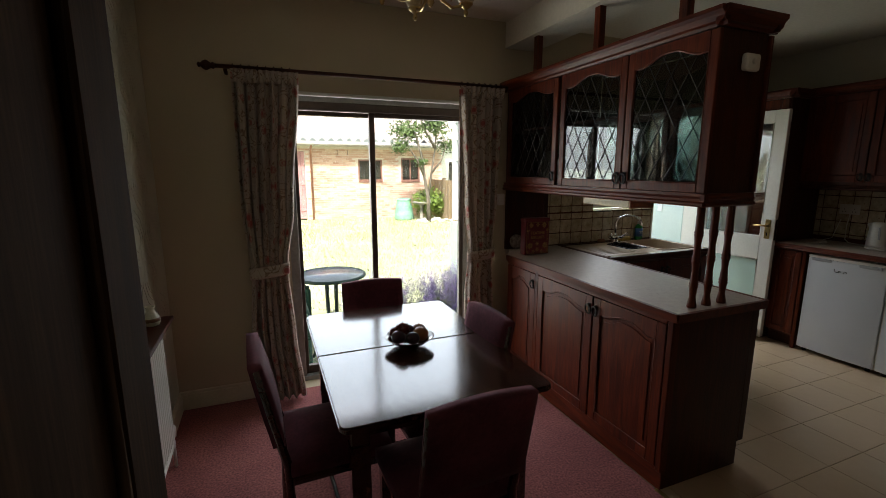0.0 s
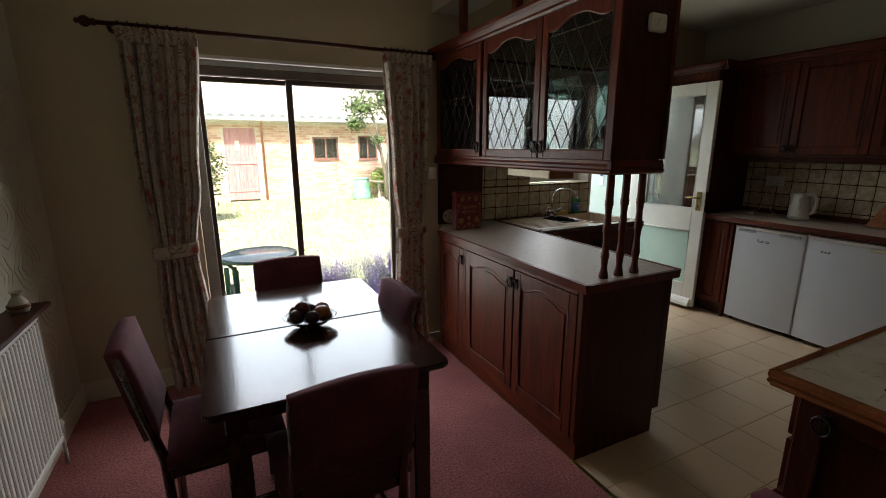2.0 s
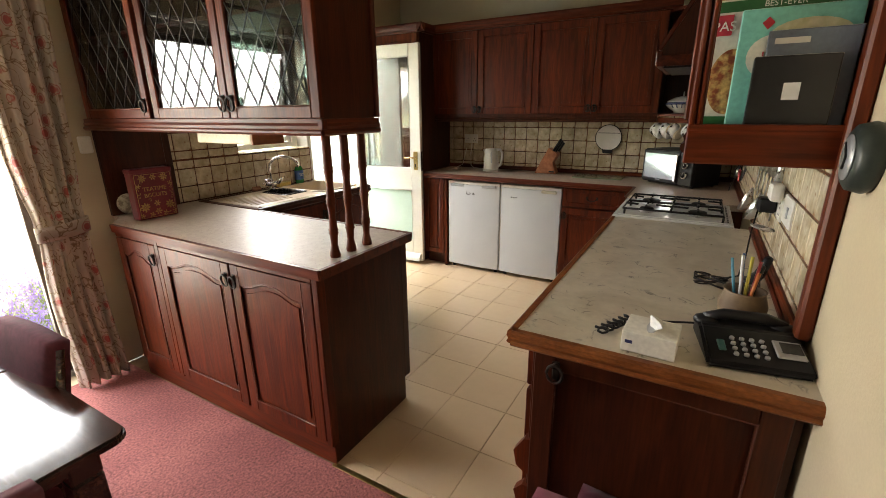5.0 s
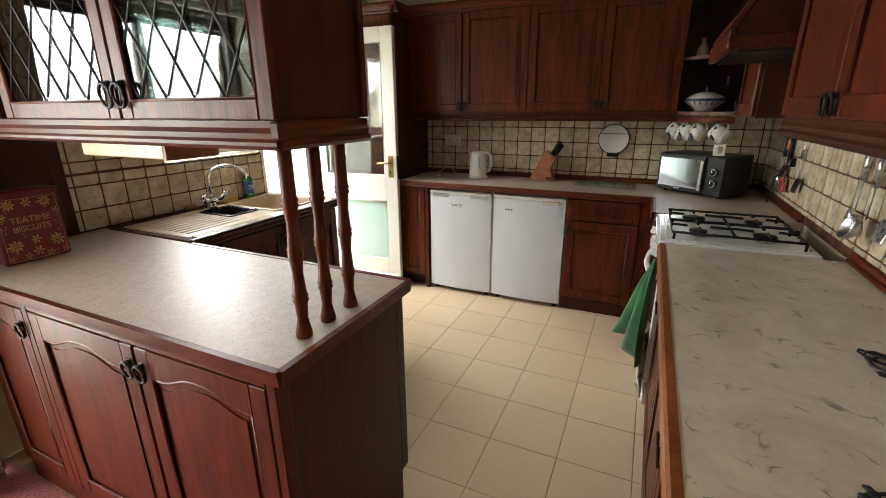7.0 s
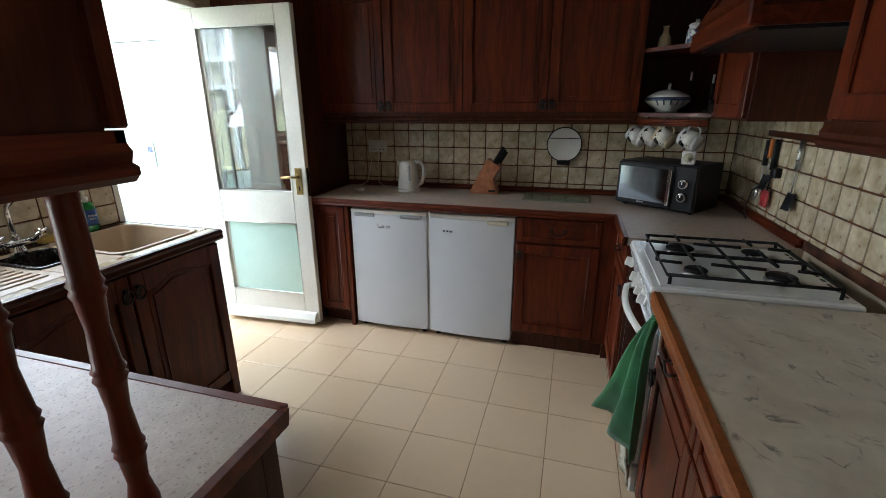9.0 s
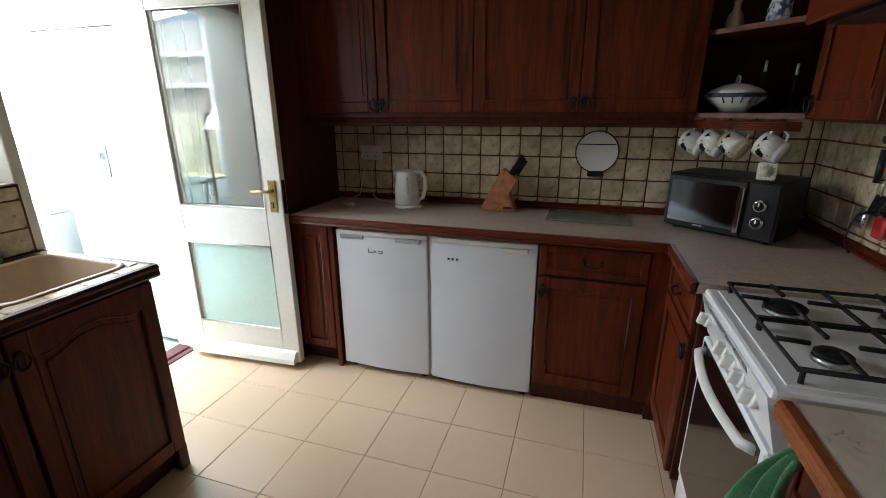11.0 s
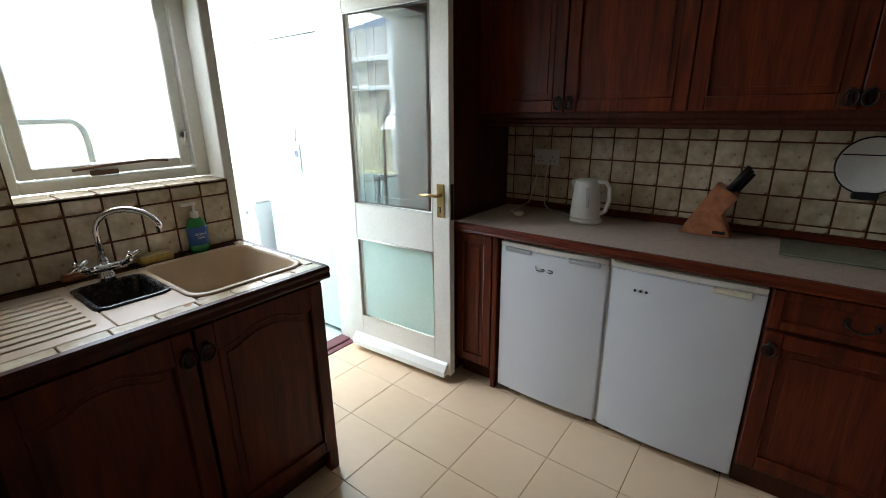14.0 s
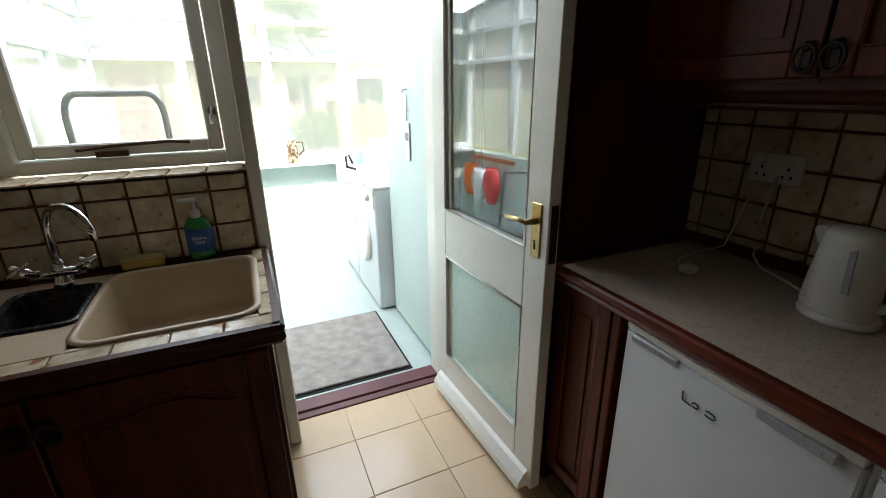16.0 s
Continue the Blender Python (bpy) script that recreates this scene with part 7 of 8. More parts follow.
def washer(y0, y1, label, round_door):
    w = thing("washing_machine" if round_door else "tumble_dryer", label, "washing machine" if round_door else "dryer", (4.55, (y0 + y1) / 2, 0))
    part("case", box(4.285, y0, 0.0, 4.85, y1, 0.83, 0.008), fridge_white, w)
    part("lid", box(4.275, y0 - 0.004, 0.83, 4.85, y1 + 0.004, 0.85, 0.006), plastic_white, w)
    part("control_panel", box(4.277, y0 + 0.005, 0.70, 4.287, y1 - 0.005, 0.82, 0.003), plastic_white, w)
    cy = (y0 + y1) / 2
    if round_door:
        d = part("door", moved(lathe([(0.115, 0), (0.16, 0), (0.165, 0.02), (0.15, 0.035), (0.115, 0.03)], (0, 0, 0), 30), Matrix.Translation((4.286, cy, 0.43)) @ pose(0, 0, 0, 0, -90, 0)), plastic_white, w)
        part("door_glass", moved(lathe([(0, 0.02), (0.06, 0.018), (0.115, 0.01)], (0, 0, 0), 30), Matrix.Translation((4.286, cy, 0.43)) @ pose(0, 0, 0, 0, -90, 0)), plastic_grey, d, "grey porthole glass")
    part("knob", lathe([(0, 0), (0.022, 0), (0.02, -0.02), (0, -0.022)], (4.277, y0 + 0.12, 0.76), 14, "x"), plastic_grey, w)
    part("drawer", box(4.273, y1 - 0.20, 0.73, 4.278, y1 - 0.03, 0.80, 0.002), plastic_white, w)


washer(4.30, 4.88, "white front-loading washing machine in the utility room", True)
washer(4.90, 5.45, "white tumble dryer beside the washing machine", False)
pn = thing("tall_cabinet", "tall mint painted cabinet beside the back door", "cabinet", (4.6, 3.85, 0))
part("body", box(4.40, 3.56, 0.0, 4.95, 4.255, 1.88, 0.004), mint_paint, pn)
part("door", box(4.376, 3.565, 0.02, 4.40, 4.25, 1.875, 0.004), mint_paint, pn)
part("top_strip", box(4.37, 3.555, 1.88, 4.955, 4.26, 1.90, 0.003), utility_white, pn)
part("hook", tube([(4.376, 3.86, 1.42), (4.352, 3.86, 1.42), (4.35, 3.86, 1.405)], 0.004, 6), steel, pn)
nt = thing("key_tag", "keys and a printed card hanging on the mint cabinet", "key tag", (4.365, 3.86, 1.2))
part("chain", tube([(4.366, 3.855, 1.40), (4.368, 3.85, 1.33), (4.368, 3.86, 1.27)], 0.004, 5), steel, nt)
part("card", box(4.366, 3.83, 1.07, 4.372, 3.89, 1.26, 0.001), utility_white, nt)
part("print", box(4.3652, 3.838, 1.17, 4.3662, 3.882, 1.21), china_blue, nt)
jg = thing("jug", "brown patterned pottery jug on the window board", "jug", (3.95, 5.56, 0.855))
part("body", lathe([(0, 0), (0.042, 0), (0.05, 0.03), (0.05, 0.10), (0.038, 0.16), (0.046, 0.20), (0.042, 0.20), (0.034, 0.16), (0.04, 0.05), (0, 0.01)], (3.95, 5.56, 0.856), 18), mat("jug_glaze", (0.10, 0.055, 0.025), (0.50, 0.42, 0.30), rough=0.3, scale=34, lo=0.42, hi=0.58), jg)
part("handle", tube([(3.99, 5.56, 1.02), (4.04, 5.56, 1.02), (4.045, 5.56, 0.95), (3.998, 5.56, 0.91)], 0.007, 6), mat("brown_handle_glaze", (0.08, 0.04, 0.02), (0.12, 0.06, 0.03), rough=0.3), jg)
cp = thing("clamp", "black hand clamp on the dryer lid", "clamp", (4.32, 5.0, 0.85))
part("jaw", tube([(4.285, 5.02, 0.862), (4.28, 5.02, 0.95), (4.30, 5.0, 0.96), (4.32, 4.98, 0.90)], 0.009, 6), black, cp)
part("grip", tube([(4.29, 5.03, 0.87), (4.33, 4.94, 0.865)], 0.011, 6), black, cp)
solid("storage_tub", box(4.50, 4.98, 0.852, 4.72, 5.20, 1.06, 0.012), mat("pale_green_plastic", (0.48, 0.62, 0.42), (0.54, 0.68, 0.48), rough=0.4), "pale green tub on the dryer", "tub")
solid("blue_tub", lathe([(0, 0), (0.055, 0), (0.06, 0.12), (0.05, 0.13), (0, 0.13)], (4.42, 5.28, 0.852), 16), mat("pale_blue_plastic", (0.25, 0.5, 0.6), (0.32, 0.58, 0.68), rough=0.4), "pale blue round tub on the dryer", "tub")
# Chrome tube in dark grey: its backlit look is put into the colour.
backlit_tube = mat("darkened_chrome_tube", (0.20, 0.21, 0.21), (0.28, 0.29, 0.29), rough=0.35, scale=8, metal=0.3)
wf = thing("walking_frame", "chrome walking frame darkened against the bright window", "walking frame", (3.13, 3.9, 0))
arch_pts = lambda y: [(2.96, y, -0.012), (2.96, y, 1.33)] + [(2.96 + 0.05 * (1 - math.cos(a)), y, 1.33 + 0.09 * math.sin(a)) for a in [i * math.pi / 10 for i in range(1, 6)]] + [(3.25, y, 1.42)] + [(3.25 + 0.05 * math.sin(a), y, 1.33 + 0.09 * math.cos(a)) for a in [i * math.pi / 10 for i in range(1, 6)]] + [(3.30, y, -0.012)]
part("frame", tube(arch_pts(3.90), 0.013, 8), backlit_tube, wf)
part("frame", tube([(2.96, 3.90, 0.9), (2.96, 4.25, 0.85), (2.96, 4.35, -0.012)], 0.012, 8), backlit_tube, wf)
part("frame", tube([(3.30, 3.90, 0.9), (3.30, 4.25, 0.85), (3.30, 4.35, -0.012)], 0.012, 8), backlit_tube, wf)
part("brace", tube([(2.96, 3.9, 0.45), (3.30, 3.9, 0.45)], 0.01, 8), backlit_tube, wf)


def bag(x, y, z, w, h, material, label):
    b = thing("carrier_bag", label, "bag", (x, y, z), "carrier bags")
    def f(u, v):
        t = 2 * math.pi * u
        r = 0.25 + 0.75 * math.sin(math.pi * min(1, 0.15 + 0.8 * (1 - v)))
        return (x + w / 2 * r * math.cos(t) * (1 + 0.08 * math.sin(5 * t)), y - 0.07 + 0.06 * r * math.sin(t), z + h * v + 0.008 * math.sin(7 * t))
    part("sack", join(grid_sheet(22, 10, f, 0.002), ball((x, y - 0.07, z + 0.02), w * 0.36, 0.045, 0.025)), material, b)
    b.matrix_basis = Matrix.Translation((x, y, z)) @ pose(0, 0, 0, 0, 0, 90)
    part("handle", tube([(x - 0.03, y - 0.06, z + h * 0.97), (x - 0.01, y - 0.03, z + h + 0.05), (x + 0.02, y - 0.06, z + h * 0.97)], 0.004, 5), material, b)


bag(2.73, 5.44, 0.42, 0.26, 0.30, mat("orange_bag", (0.75, 0.13, 0.02), (0.85, 0.2, 0.04), rough=0.35, scale=12), "orange carrier bag hanging on the mint side wall")
bag(2.75, 5.26, 0.40, 0.24, 0.30, mat("white_bag", (0.72, 0.72, 0.74), (0.82, 0.82, 0.84), rough=0.35, scale=12), "white carrier bag hanging on the mint side wall")
bag(2.74, 5.08, 0.38, 0.22, 0.34, mat("red_bag", (0.60, 0.05, 0.05), (0.70, 0.10, 0.10), rough=0.35, scale=12), "red carrier bag hanging on the mint side wall")
solid("coat_rail", box(2.72, 4.85, 0.765, 2.745, 5.49, 0.80, 0.004), wood_block, "wooden hook rail under the window board", "rail")

# ---- garden ----
GZ = -0.16
grass_m = mat("lawn_ground", (0.32, 0.36, 0.19), (0.48, 0.49, 0.30), rough=1.0, scale=0.8, fine=60, bump=0.8, wear=0.4)
structure("ground", grid_sheet(60, 60, lambda u, v: (-600 + 1200 * (0.5 + 0.5 * (2 * u - 1) ** 3), 2 + 900 * (2 * v - 1) ** 3, GZ - 0.05 - (0.5 if -3.0 < 2 + 900 * (2 * v - 1) ** 3 < 3.0 else 0)), 0.0), grass_m, "garden lawn reaching to the distance", "lawn")


def blades(n, x0, x1, y0, y1, h, material, label):
    rnd = random.Random(5)
    vs, fs = [], []
    for i in range(n):
        v = rnd.random() ** 1.7
        x, y = rnd.uniform(x0, x1), y0 + (y1 - y0) * v
        a, hh, lean = rnd.uniform(0, 6.28), h * rnd.uniform(0.5, 1.2) * (1 + v), rnd.uniform(-0.03, 0.03)
        w = 0.006 * (1 + 2.5 * v)
        k = len(vs)
        vs += [(x - w * math.cos(a), y - w * math.sin(a), GZ - 0.05), (x + w * math.cos(a), y + w * math.sin(a), GZ - 0.05), (x + lean, y + lean, GZ - 0.05 + hh)]
        fs.append((k, k + 1, k + 2))
    me = bpy.data.meshes.new("grass")
    me.from_pydata(vs, [], fs)
    me.materials.append(material)
    return tagged(new("grass", me), label, "grass", "", "stuff")


blades(26000, -2.5, 9.0, 4.3, 15.6, 0.05, mat("grass_blade", (0.33, 0.37, 0.19), (0.50, 0.51, 0.32), rough=0.8, scale=1.2), "short sunlit lawn grass")
for i in range(7):
    for j in range(2):
        if j == 1 and i < 4:
            continue
        solid("paving_slab", box(-0.5 + i * 0.46, 3.60 + j * 0.46, GZ - 0.08, -0.05 + i * 0.46, 4.05 + j * 0.46, GZ - 0.03 + 0.004 * ((i * 7 + j * 3) % 3), 0.006), mat("grey_slab", (0.30, 0.28, 0.25), (0.40, 0.38, 0.34), rough=0.9, scale=5, fine=60, rand=0.1) if i == 0 and j == 0 else bpy.data.materials["grey_slab"], "grey concrete paving slab outside the patio door", "paving slab", group="paving slabs")


def leaf_cloud(centre, radii, n, size, seed, shell=0.55, low=None):
    """Many small bent leaves inside an uneven egg; returns a bmesh-free mesh's data."""
    rnd = random.Random(seed)
    vs, fs = [], []
    c = Vector(centre)
    while len(fs) < n * 2:
        d = Vector((rnd.gauss(0, 1), rnd.gauss(0, 1), rnd.gauss(0, 1))).normalized()
        r = (shell + (1 - shell) * rnd.random()) * (0.85 + 0.3 * noise.noise(d * 2.3 + Vector((seed, 0, 0))))
        p = c + Vector((d.x * radii[0] * r, d.y * radii[1] * r, d.z * radii[2] * r))
        if low is not None and p.z < low:
            continue
        a = Vector((rnd.gauss(0, 1), rnd.gauss(0, 1), rnd.gauss(0, 0.6))).normalized()
        b = a.cross(d + Vector((0.01, 0.02, 0.03))).normalized()
        s = size * rnd.uniform(0.6, 1.3)
        k = len(vs)
        vs += [p - a * s, p + b * s * 0.5 + d * s * 0.15, p + a * s, p - b * s * 0.5 + d * s * 0.15]
        fs += [(k, k + 1, k + 2), (k, k + 2, k + 3)]
    return vs, fs


def leaf_part(name, clouds, material, parent):
    vs, fs = [], []
    for v, f in clouds:
        k = len(vs)
        vs += v
        fs += [tuple(i + k for i in t) for t in f]
    o = ORIGIN[parent]
    me = bpy.data.meshes.new(name)
    me.from_pydata([tuple(Vector(p) - o) for p in vs], [], fs)
    me.materials.append(material)
    ob = new(name, me)
    ob.parent = parent
    ORIGIN[ob] = o
    return ob


leaf_dark = mat("privet_leaf", (0.035, 0.075, 0.018), (0.085, 0.15, 0.04), rough=0.45, scale=2.5, wear=0.3)
leaf_light = mat("bright_shrub_leaf", (0.12, 0.20, 0.03), (0.24, 0.34, 0.07), rough=0.5, scale=2.5, wear=0.3)
leaf_tree = mat("tree_leaf", (0.04, 0.085, 0.025), (0.10, 0.16, 0.05), rough=0.5, scale=2, wear=0.3)
bark = mat("grey_bark", (0.10, 0.085, 0.065), (0.18, 0.16, 0.13), rough=0.95, scale=6, stretch=(4, 4, 1), fine=30, bump=0.8)
bs = thing("bush", "large rounded privet bush on the lawn", "bush", (-0.35, 11.6, GZ))
part("trunk", join(*[tube([(-0.35 + 0.1 * k, 11.6, GZ - 0.1), (-0.35 + 0.25 * k, 11.6 + 0.1 * (k % 2), 0.5), (-0.35 + 0.4 * k, 11.6, 1.1)], 0.03, 6) for k in (-1, 0, 1)]), bark, bs)
leaf_part("crown", [leaf_cloud((-0.32, 11.6, 1.05), (1.02, 0.8, 1.25), 6200, 0.045, 3), leaf_cloud((-0.32, 11.6, 1.05), (0.75, 0.6, 0.95), 1400, 0.05, 4, 0.3)], leaf_dark, bs)
sr = thing("shrub", "bright yellow-green shrub by the outbuilding", "shrub", (5.6, 14.6, GZ))
part("stem", tube([(5.6, 14.6, GZ - 0.1), (5.6, 14.6, 0.3), (5.7, 14.6, 0.7)], 0.03, 6), bark, sr)
leaf_part("crown", [leaf_cloud((5.55, 14.6, 0.42), (0.72, 0.55, 0.62), 2600, 0.05, 8, 0.35), leaf_cloud((5.95, 14.7, 0.25), (0.5, 0.4, 0.45), 1000, 0.05, 9, 0.35)], leaf_light, sr)
tre = thing("tree", "slender garden tree in front of the outbuilding", "tree", (5.3, 13.9, GZ))
limbs = [[(5.3, 13.9, GZ - 0.1), (5.28, 13.9, 0.6), (5.15, 13.9, 1.3), (5.05, 13.9, 2.0), (4.8, 13.9, 2.8)], [(5.28, 13.9, 0.6), (5.4, 13.9, 1.4), (5.55, 13.95, 2.2), (5.6, 13.9, 3.0)], [(5.15, 13.9, 1.3), (4.9, 13.85, 1.8), (4.5, 13.9, 2.4)], [(5.4, 13.9, 1.4), (5.7, 13.8, 1.8), (5.95, 13.8, 2.5)], [(5.55, 13.95, 2.2), (5.2, 13.9, 2.7), (5.0, 13.9, 3.2)]]
part("trunk", join(*[tube(l, 0.075 if i == 0 else 0.045, 8, taper=lambda s: 1 - 0.65 * s) for i, l in enumerate(limbs)]), bark, tre)
leaf_part("crown", [leaf_cloud(c, r, n, 0.055, 20 + i, 0.2) for i, (c, r, n) in enumerate((((4.6, 13.9, 2.7), (0.75, 0.6, 0.5), 900), ((5.5, 13.9, 2.9), (0.8, 0.6, 0.6), 1000), ((4.35, 13.9, 2.2), (0.4, 0.4, 0.3), 300), ((5.9, 13.9, 2.3), (0.45, 0.4, 0.4), 320), ((5.1, 13.9, 3.3), (1.2, 0.7, 0.4), 900), ((5.0, 13.9, 1.75), (0.35, 0.3, 0.2), 160)))], leaf_tree, tre)

# outbuilding
OB = 16.0
brick_m, bn, bl, bb = nodes_of("weathered_red_brick")
geo = bn.new("ShaderNodeNewGeometry")
brp = bn.new("ShaderNodeValToRGB")
brp.color_ramp.elements[0].color, brp.color_ramp.elements[1].color = (0.45, 0.27, 0.20, 1), (0.66, 0.50, 0.40, 1)
bl.new(geo.outputs["Random Per Island"], brp.inputs[0])
bl.new(brp.outputs[0], bb.inputs["Base Color"])
bb.inputs["Roughness"].default_value = 0.95
mortar = mat("pale_mortar", (0.55, 0.50, 0.43), (0.64, 0.58, 0.51), rough=1.0, scale=4)
shed = thing("outbuilding", "red brick outbuilding with a pantiled roof", "outbuilding", (3.5, OB, GZ))
holes = ((0.70, 1.62, GZ - 0.1, 2.12), (3.42, 4.30, 1.10, 1.86), (5.0, 5.72, 1.08, 1.92))
part("wall", join(box(-1.5, OB + 0.01, GZ - 0.1, 0.70, OB + 0.25, 2.35), box(0.70, OB + 0.01, 2.12, 1.62, OB + 0.25, 2.35), box(1.62, OB + 0.01, GZ - 0.1, 3.42, OB + 0.25, 2.35), box(3.42, OB + 0.01, GZ - 0.1, 4.30, OB + 0.25, 1.10), box(3.42, OB + 0.01, 1.86, 4.30, OB + 0.25, 2.35), box(4.30, OB + 0.01, GZ - 0.1, 5.0, OB + 0.25, 2.35), box(5.0, OB + 0.01, GZ - 0.1, 5.72, OB + 0.25, 1.08), box(5.0, OB + 0.01, 1.92, 5.72, OB + 0.25, 2.35), box(5.72, OB + 0.01, GZ - 0.1, 6.6, OB + 0.25, 2.35), box(-1.5, OB + 0.25, GZ - 0.1, 6.6, OB + 3.5, 2.3)), mortar, shed)
vs, fs = [], []
rnd = random.Random(11)
for r in range(33):
    z0 = GZ - 0.1 + r * 0.075
    for c in range(37):
        x0 = -1.5 + c * 0.225 + (0.1125 if r % 2 else 0)
        x1, z1 = x0 + 0.213, z0 + 0.064
        if any(x1 > a and x0 < b and z1 > e and z0 < f for a, b, e, f in holes) or x1 > 6.6:
            continue
        y = OB - 0.004 * rnd.random()
        k = len(vs)
        vs += [(x, yy, z) for yy in (y, OB + 0.012) for x, z in ((x0, z0), (x1, z0), (x1, z1), (x0, z1))]
        fs += [(k, k + 1, k + 2, k + 3), (k, k + 4, k + 5, k + 1), (k + 1, k + 5, k + 6, k + 2), (k + 2, k + 6, k + 7, k + 3), (k + 3, k + 7, k + 4, k)]
me = bpy.data.meshes.new("bricks")
me.from_pydata([tuple(Vector(v) - ORIGIN[shed]) for v in vs], [], fs)
me.materials.append(brick_m)
bo = new("bricks", me)
bo.parent = shed
bo["kind"] = "stuff"
roof_m = mat("grey_red_pantile", (0.32, 0.28, 0.26), (0.46, 0.42, 0.39), rough=0.9, scale=5, fine=40, wear=0.25)


def pantile(u, v):
    x = -1.8 + 8.7 * u
    s = v * 3.2
    course = s / 0.30
    step = (course % 1.0)
    return (x, OB - 0.35 + s * 0.80, 2.42 + s * 0.60 + 0.06 * math.sin(2 * math.pi * x / 0.30) + 0.075 * (1 - step))


part("roof", grid_sheet(290, 64, pantile, 0.0), roof_m, shed, "rows of curved clay pantiles")
part("eaves_board", join(box(-1.8, OB - 0.38, 2.30, 6.9, OB - 0.34, 2.44), box(-1.8, OB - 0.36, 2.28, 6.9, OB + 0.0, 2.30)), mat("grey_eaves", (0.42, 0.41, 0.39), (0.5, 0.49, 0.47), rough=0.7), shed)
part("gutter", tube([(-1.8, OB - 0.42, 2.36), (6.9, OB - 0.42, 2.34)], 0.055, 8), mat("grey_gutter", (0.3, 0.29, 0.28), (0.38, 0.37, 0.36), rough=0.5), shed)
part("downpipe", tube([(1.82, OB - 0.40, 2.32), (1.82, OB - 0.06, 2.15), (1.82, OB - 0.06, GZ - 0.05)], 0.035, 8), mat("brick_red_pipe", (0.32, 0.15, 0.10), (0.4, 0.2, 0.14), rough=0.6), shed)
plum_door = mat("faded_plum_paint", (0.40, 0.20, 0.21), (0.48, 0.27, 0.27), rough=0.6, scale=3, stretch=(6, 6, 1))
dd = part("door", join(*[box(0.71 + i * 0.113, OB + 0.03, GZ, 0.82 + i * 0.113, OB + 0.08, 2.11, 0.004) for i in range(8)]), plum_door, shed, "faded plum boarded stable door")
part("ledge", join(box(0.71, OB + 0.01, 0.98, 1.61, OB + 0.04, 1.08, 0.004), box(0.71, OB + 0.01, 0.10, 1.61, OB + 0.04, 0.20, 0.004)), plum_door, dd)
part("notice", box(1.0, OB + 0.02, 1.4, 1.14, OB + 0.03, 1.72), bpy.data.materials["pale_mortar"], dd)
for a, b, e, f in holes[1:]:
    w = part("window", join(box(a, OB + 0.02, e, a + 0.06, OB + 0.1, f), box(b - 0.06, OB + 0.02, e, b, OB + 0.1, f), box(a, OB + 0.02, f - 0.06, b, OB + 0.1, f), box(a, OB - 0.03, e - 0.04, b, OB + 0.1, e + 0.06), box((a + b) / 2 - 0.025, OB + 0.03, e, (a + b) / 2 + 0.025, OB + 0.09, f)), mat("brown_window_paint", (0.17, 0.08, 0.06), (0.24, 0.12, 0.09), rough=0.6), shed)
    part("pane", box(a + 0.05, OB + 0.06, e + 0.05, b - 0.05, OB + 0.066, f - 0.05), black_glass, w)
for x in (2.7, 3.05, 4.75):
    solid("wall_bracket", tube([(x, OB - 0.02, 2.15), (x, OB - 0.12, 2.15), (x, OB - 0.12, 2.0)], 0.015, 6), iron, "small iron bracket on the brick wall", "bracket", group="wall brackets")
annex = thing("annex", "white painted annex beyond the fence", "outbuilding", (8.6, 17.5, GZ))
part("wall", box(6.7, 17.0, GZ - 0.1, 11.5, 20.0, 2.4), utility_white, annex)
part("roof", prism([(16.7, 2.35), (20.3, 2.35), (18.5, 3.6)], 5.2, "x", 6.5), roof_m, annex)
part("window", box(7.3, 16.97, 0.7, 8.2, 17.02, 1.8, 0.005), black_glass, annex)
fn = thing("fence", "weathered timber garden fence", "fence", (8.0, 14.0, GZ), kind="")
fence_m = mat("weathered_fence", (0.28, 0.20, 0.12), (0.38, 0.29, 0.19), rough=0.9, scale=4, stretch=(3, 3, 0.5), rand=0.12)
for i in range(46):
    y = 9.5 + i * 0.148
    part("slat", box(6.05 + 0.012 * (i % 2) + 0.0 * y, y, GZ - 0.05, 6.075 + 0.012 * (i % 2), y + 0.14, 1.15, 0.0), fence_m, fn)
for i in range(5):
    part("post", box(6.10, 9.5 + i * 1.7, GZ - 0.05, 6.2, 9.6 + i * 1.7, 1.22, 0.004), fence_m, fn)
bn_ = thing("compost_bin", "green plastic compost bin by the outbuilding", "compost bin", (4.75, 14.9, GZ))
part("body", lathe([(0, 0), (0.36, 0), (0.34, 0.1), (0.25, 0.65), (0.24, 0.68), (0, 0.68)], (4.75, 14.9, GZ - 0.05), 20), mat("sage_green_plastic", (0.16, 0.36, 0.26), (0.20, 0.42, 0.31), rough=0.5), bn_)
part("lid", lathe([(0.26, 0.66), (0.26, 0.70), (0.2, 0.74), (0, 0.75)], (4.75, 14.9, GZ - 0.05), 20), mat("sage_green_plastic_lid", (0.18, 0.38, 0.28), (0.22, 0.44, 0.33), rough=0.5), bn_)
bt = thing("bird_bath", "stone bird bath on a slim pedestal", "bird bath", (5.15, 14.2, GZ))
part("pedestal", lathe([(0, 0), (0.16, 0), (0.15, 0.05), (0.06, 0.1), (0.05, 0.5), (0.09, 0.56), (0, 0.56)], (5.15, 14.2, GZ - 0.05), 16), mat("garden_stone", (0.2, 0.19, 0.17), (0.28, 0.27, 0.24), rough=0.95, scale=8), bt)
part("basin", lathe([(0, 0.55), (0.1, 0.56), (0.3, 0.62), (0.32, 0.66), (0.28, 0.65), (0, 0.60)], (5.15, 14.2, GZ - 0.05), 20), bpy.data.materials["garden_stone"], bt)
rk = random.Random(3)
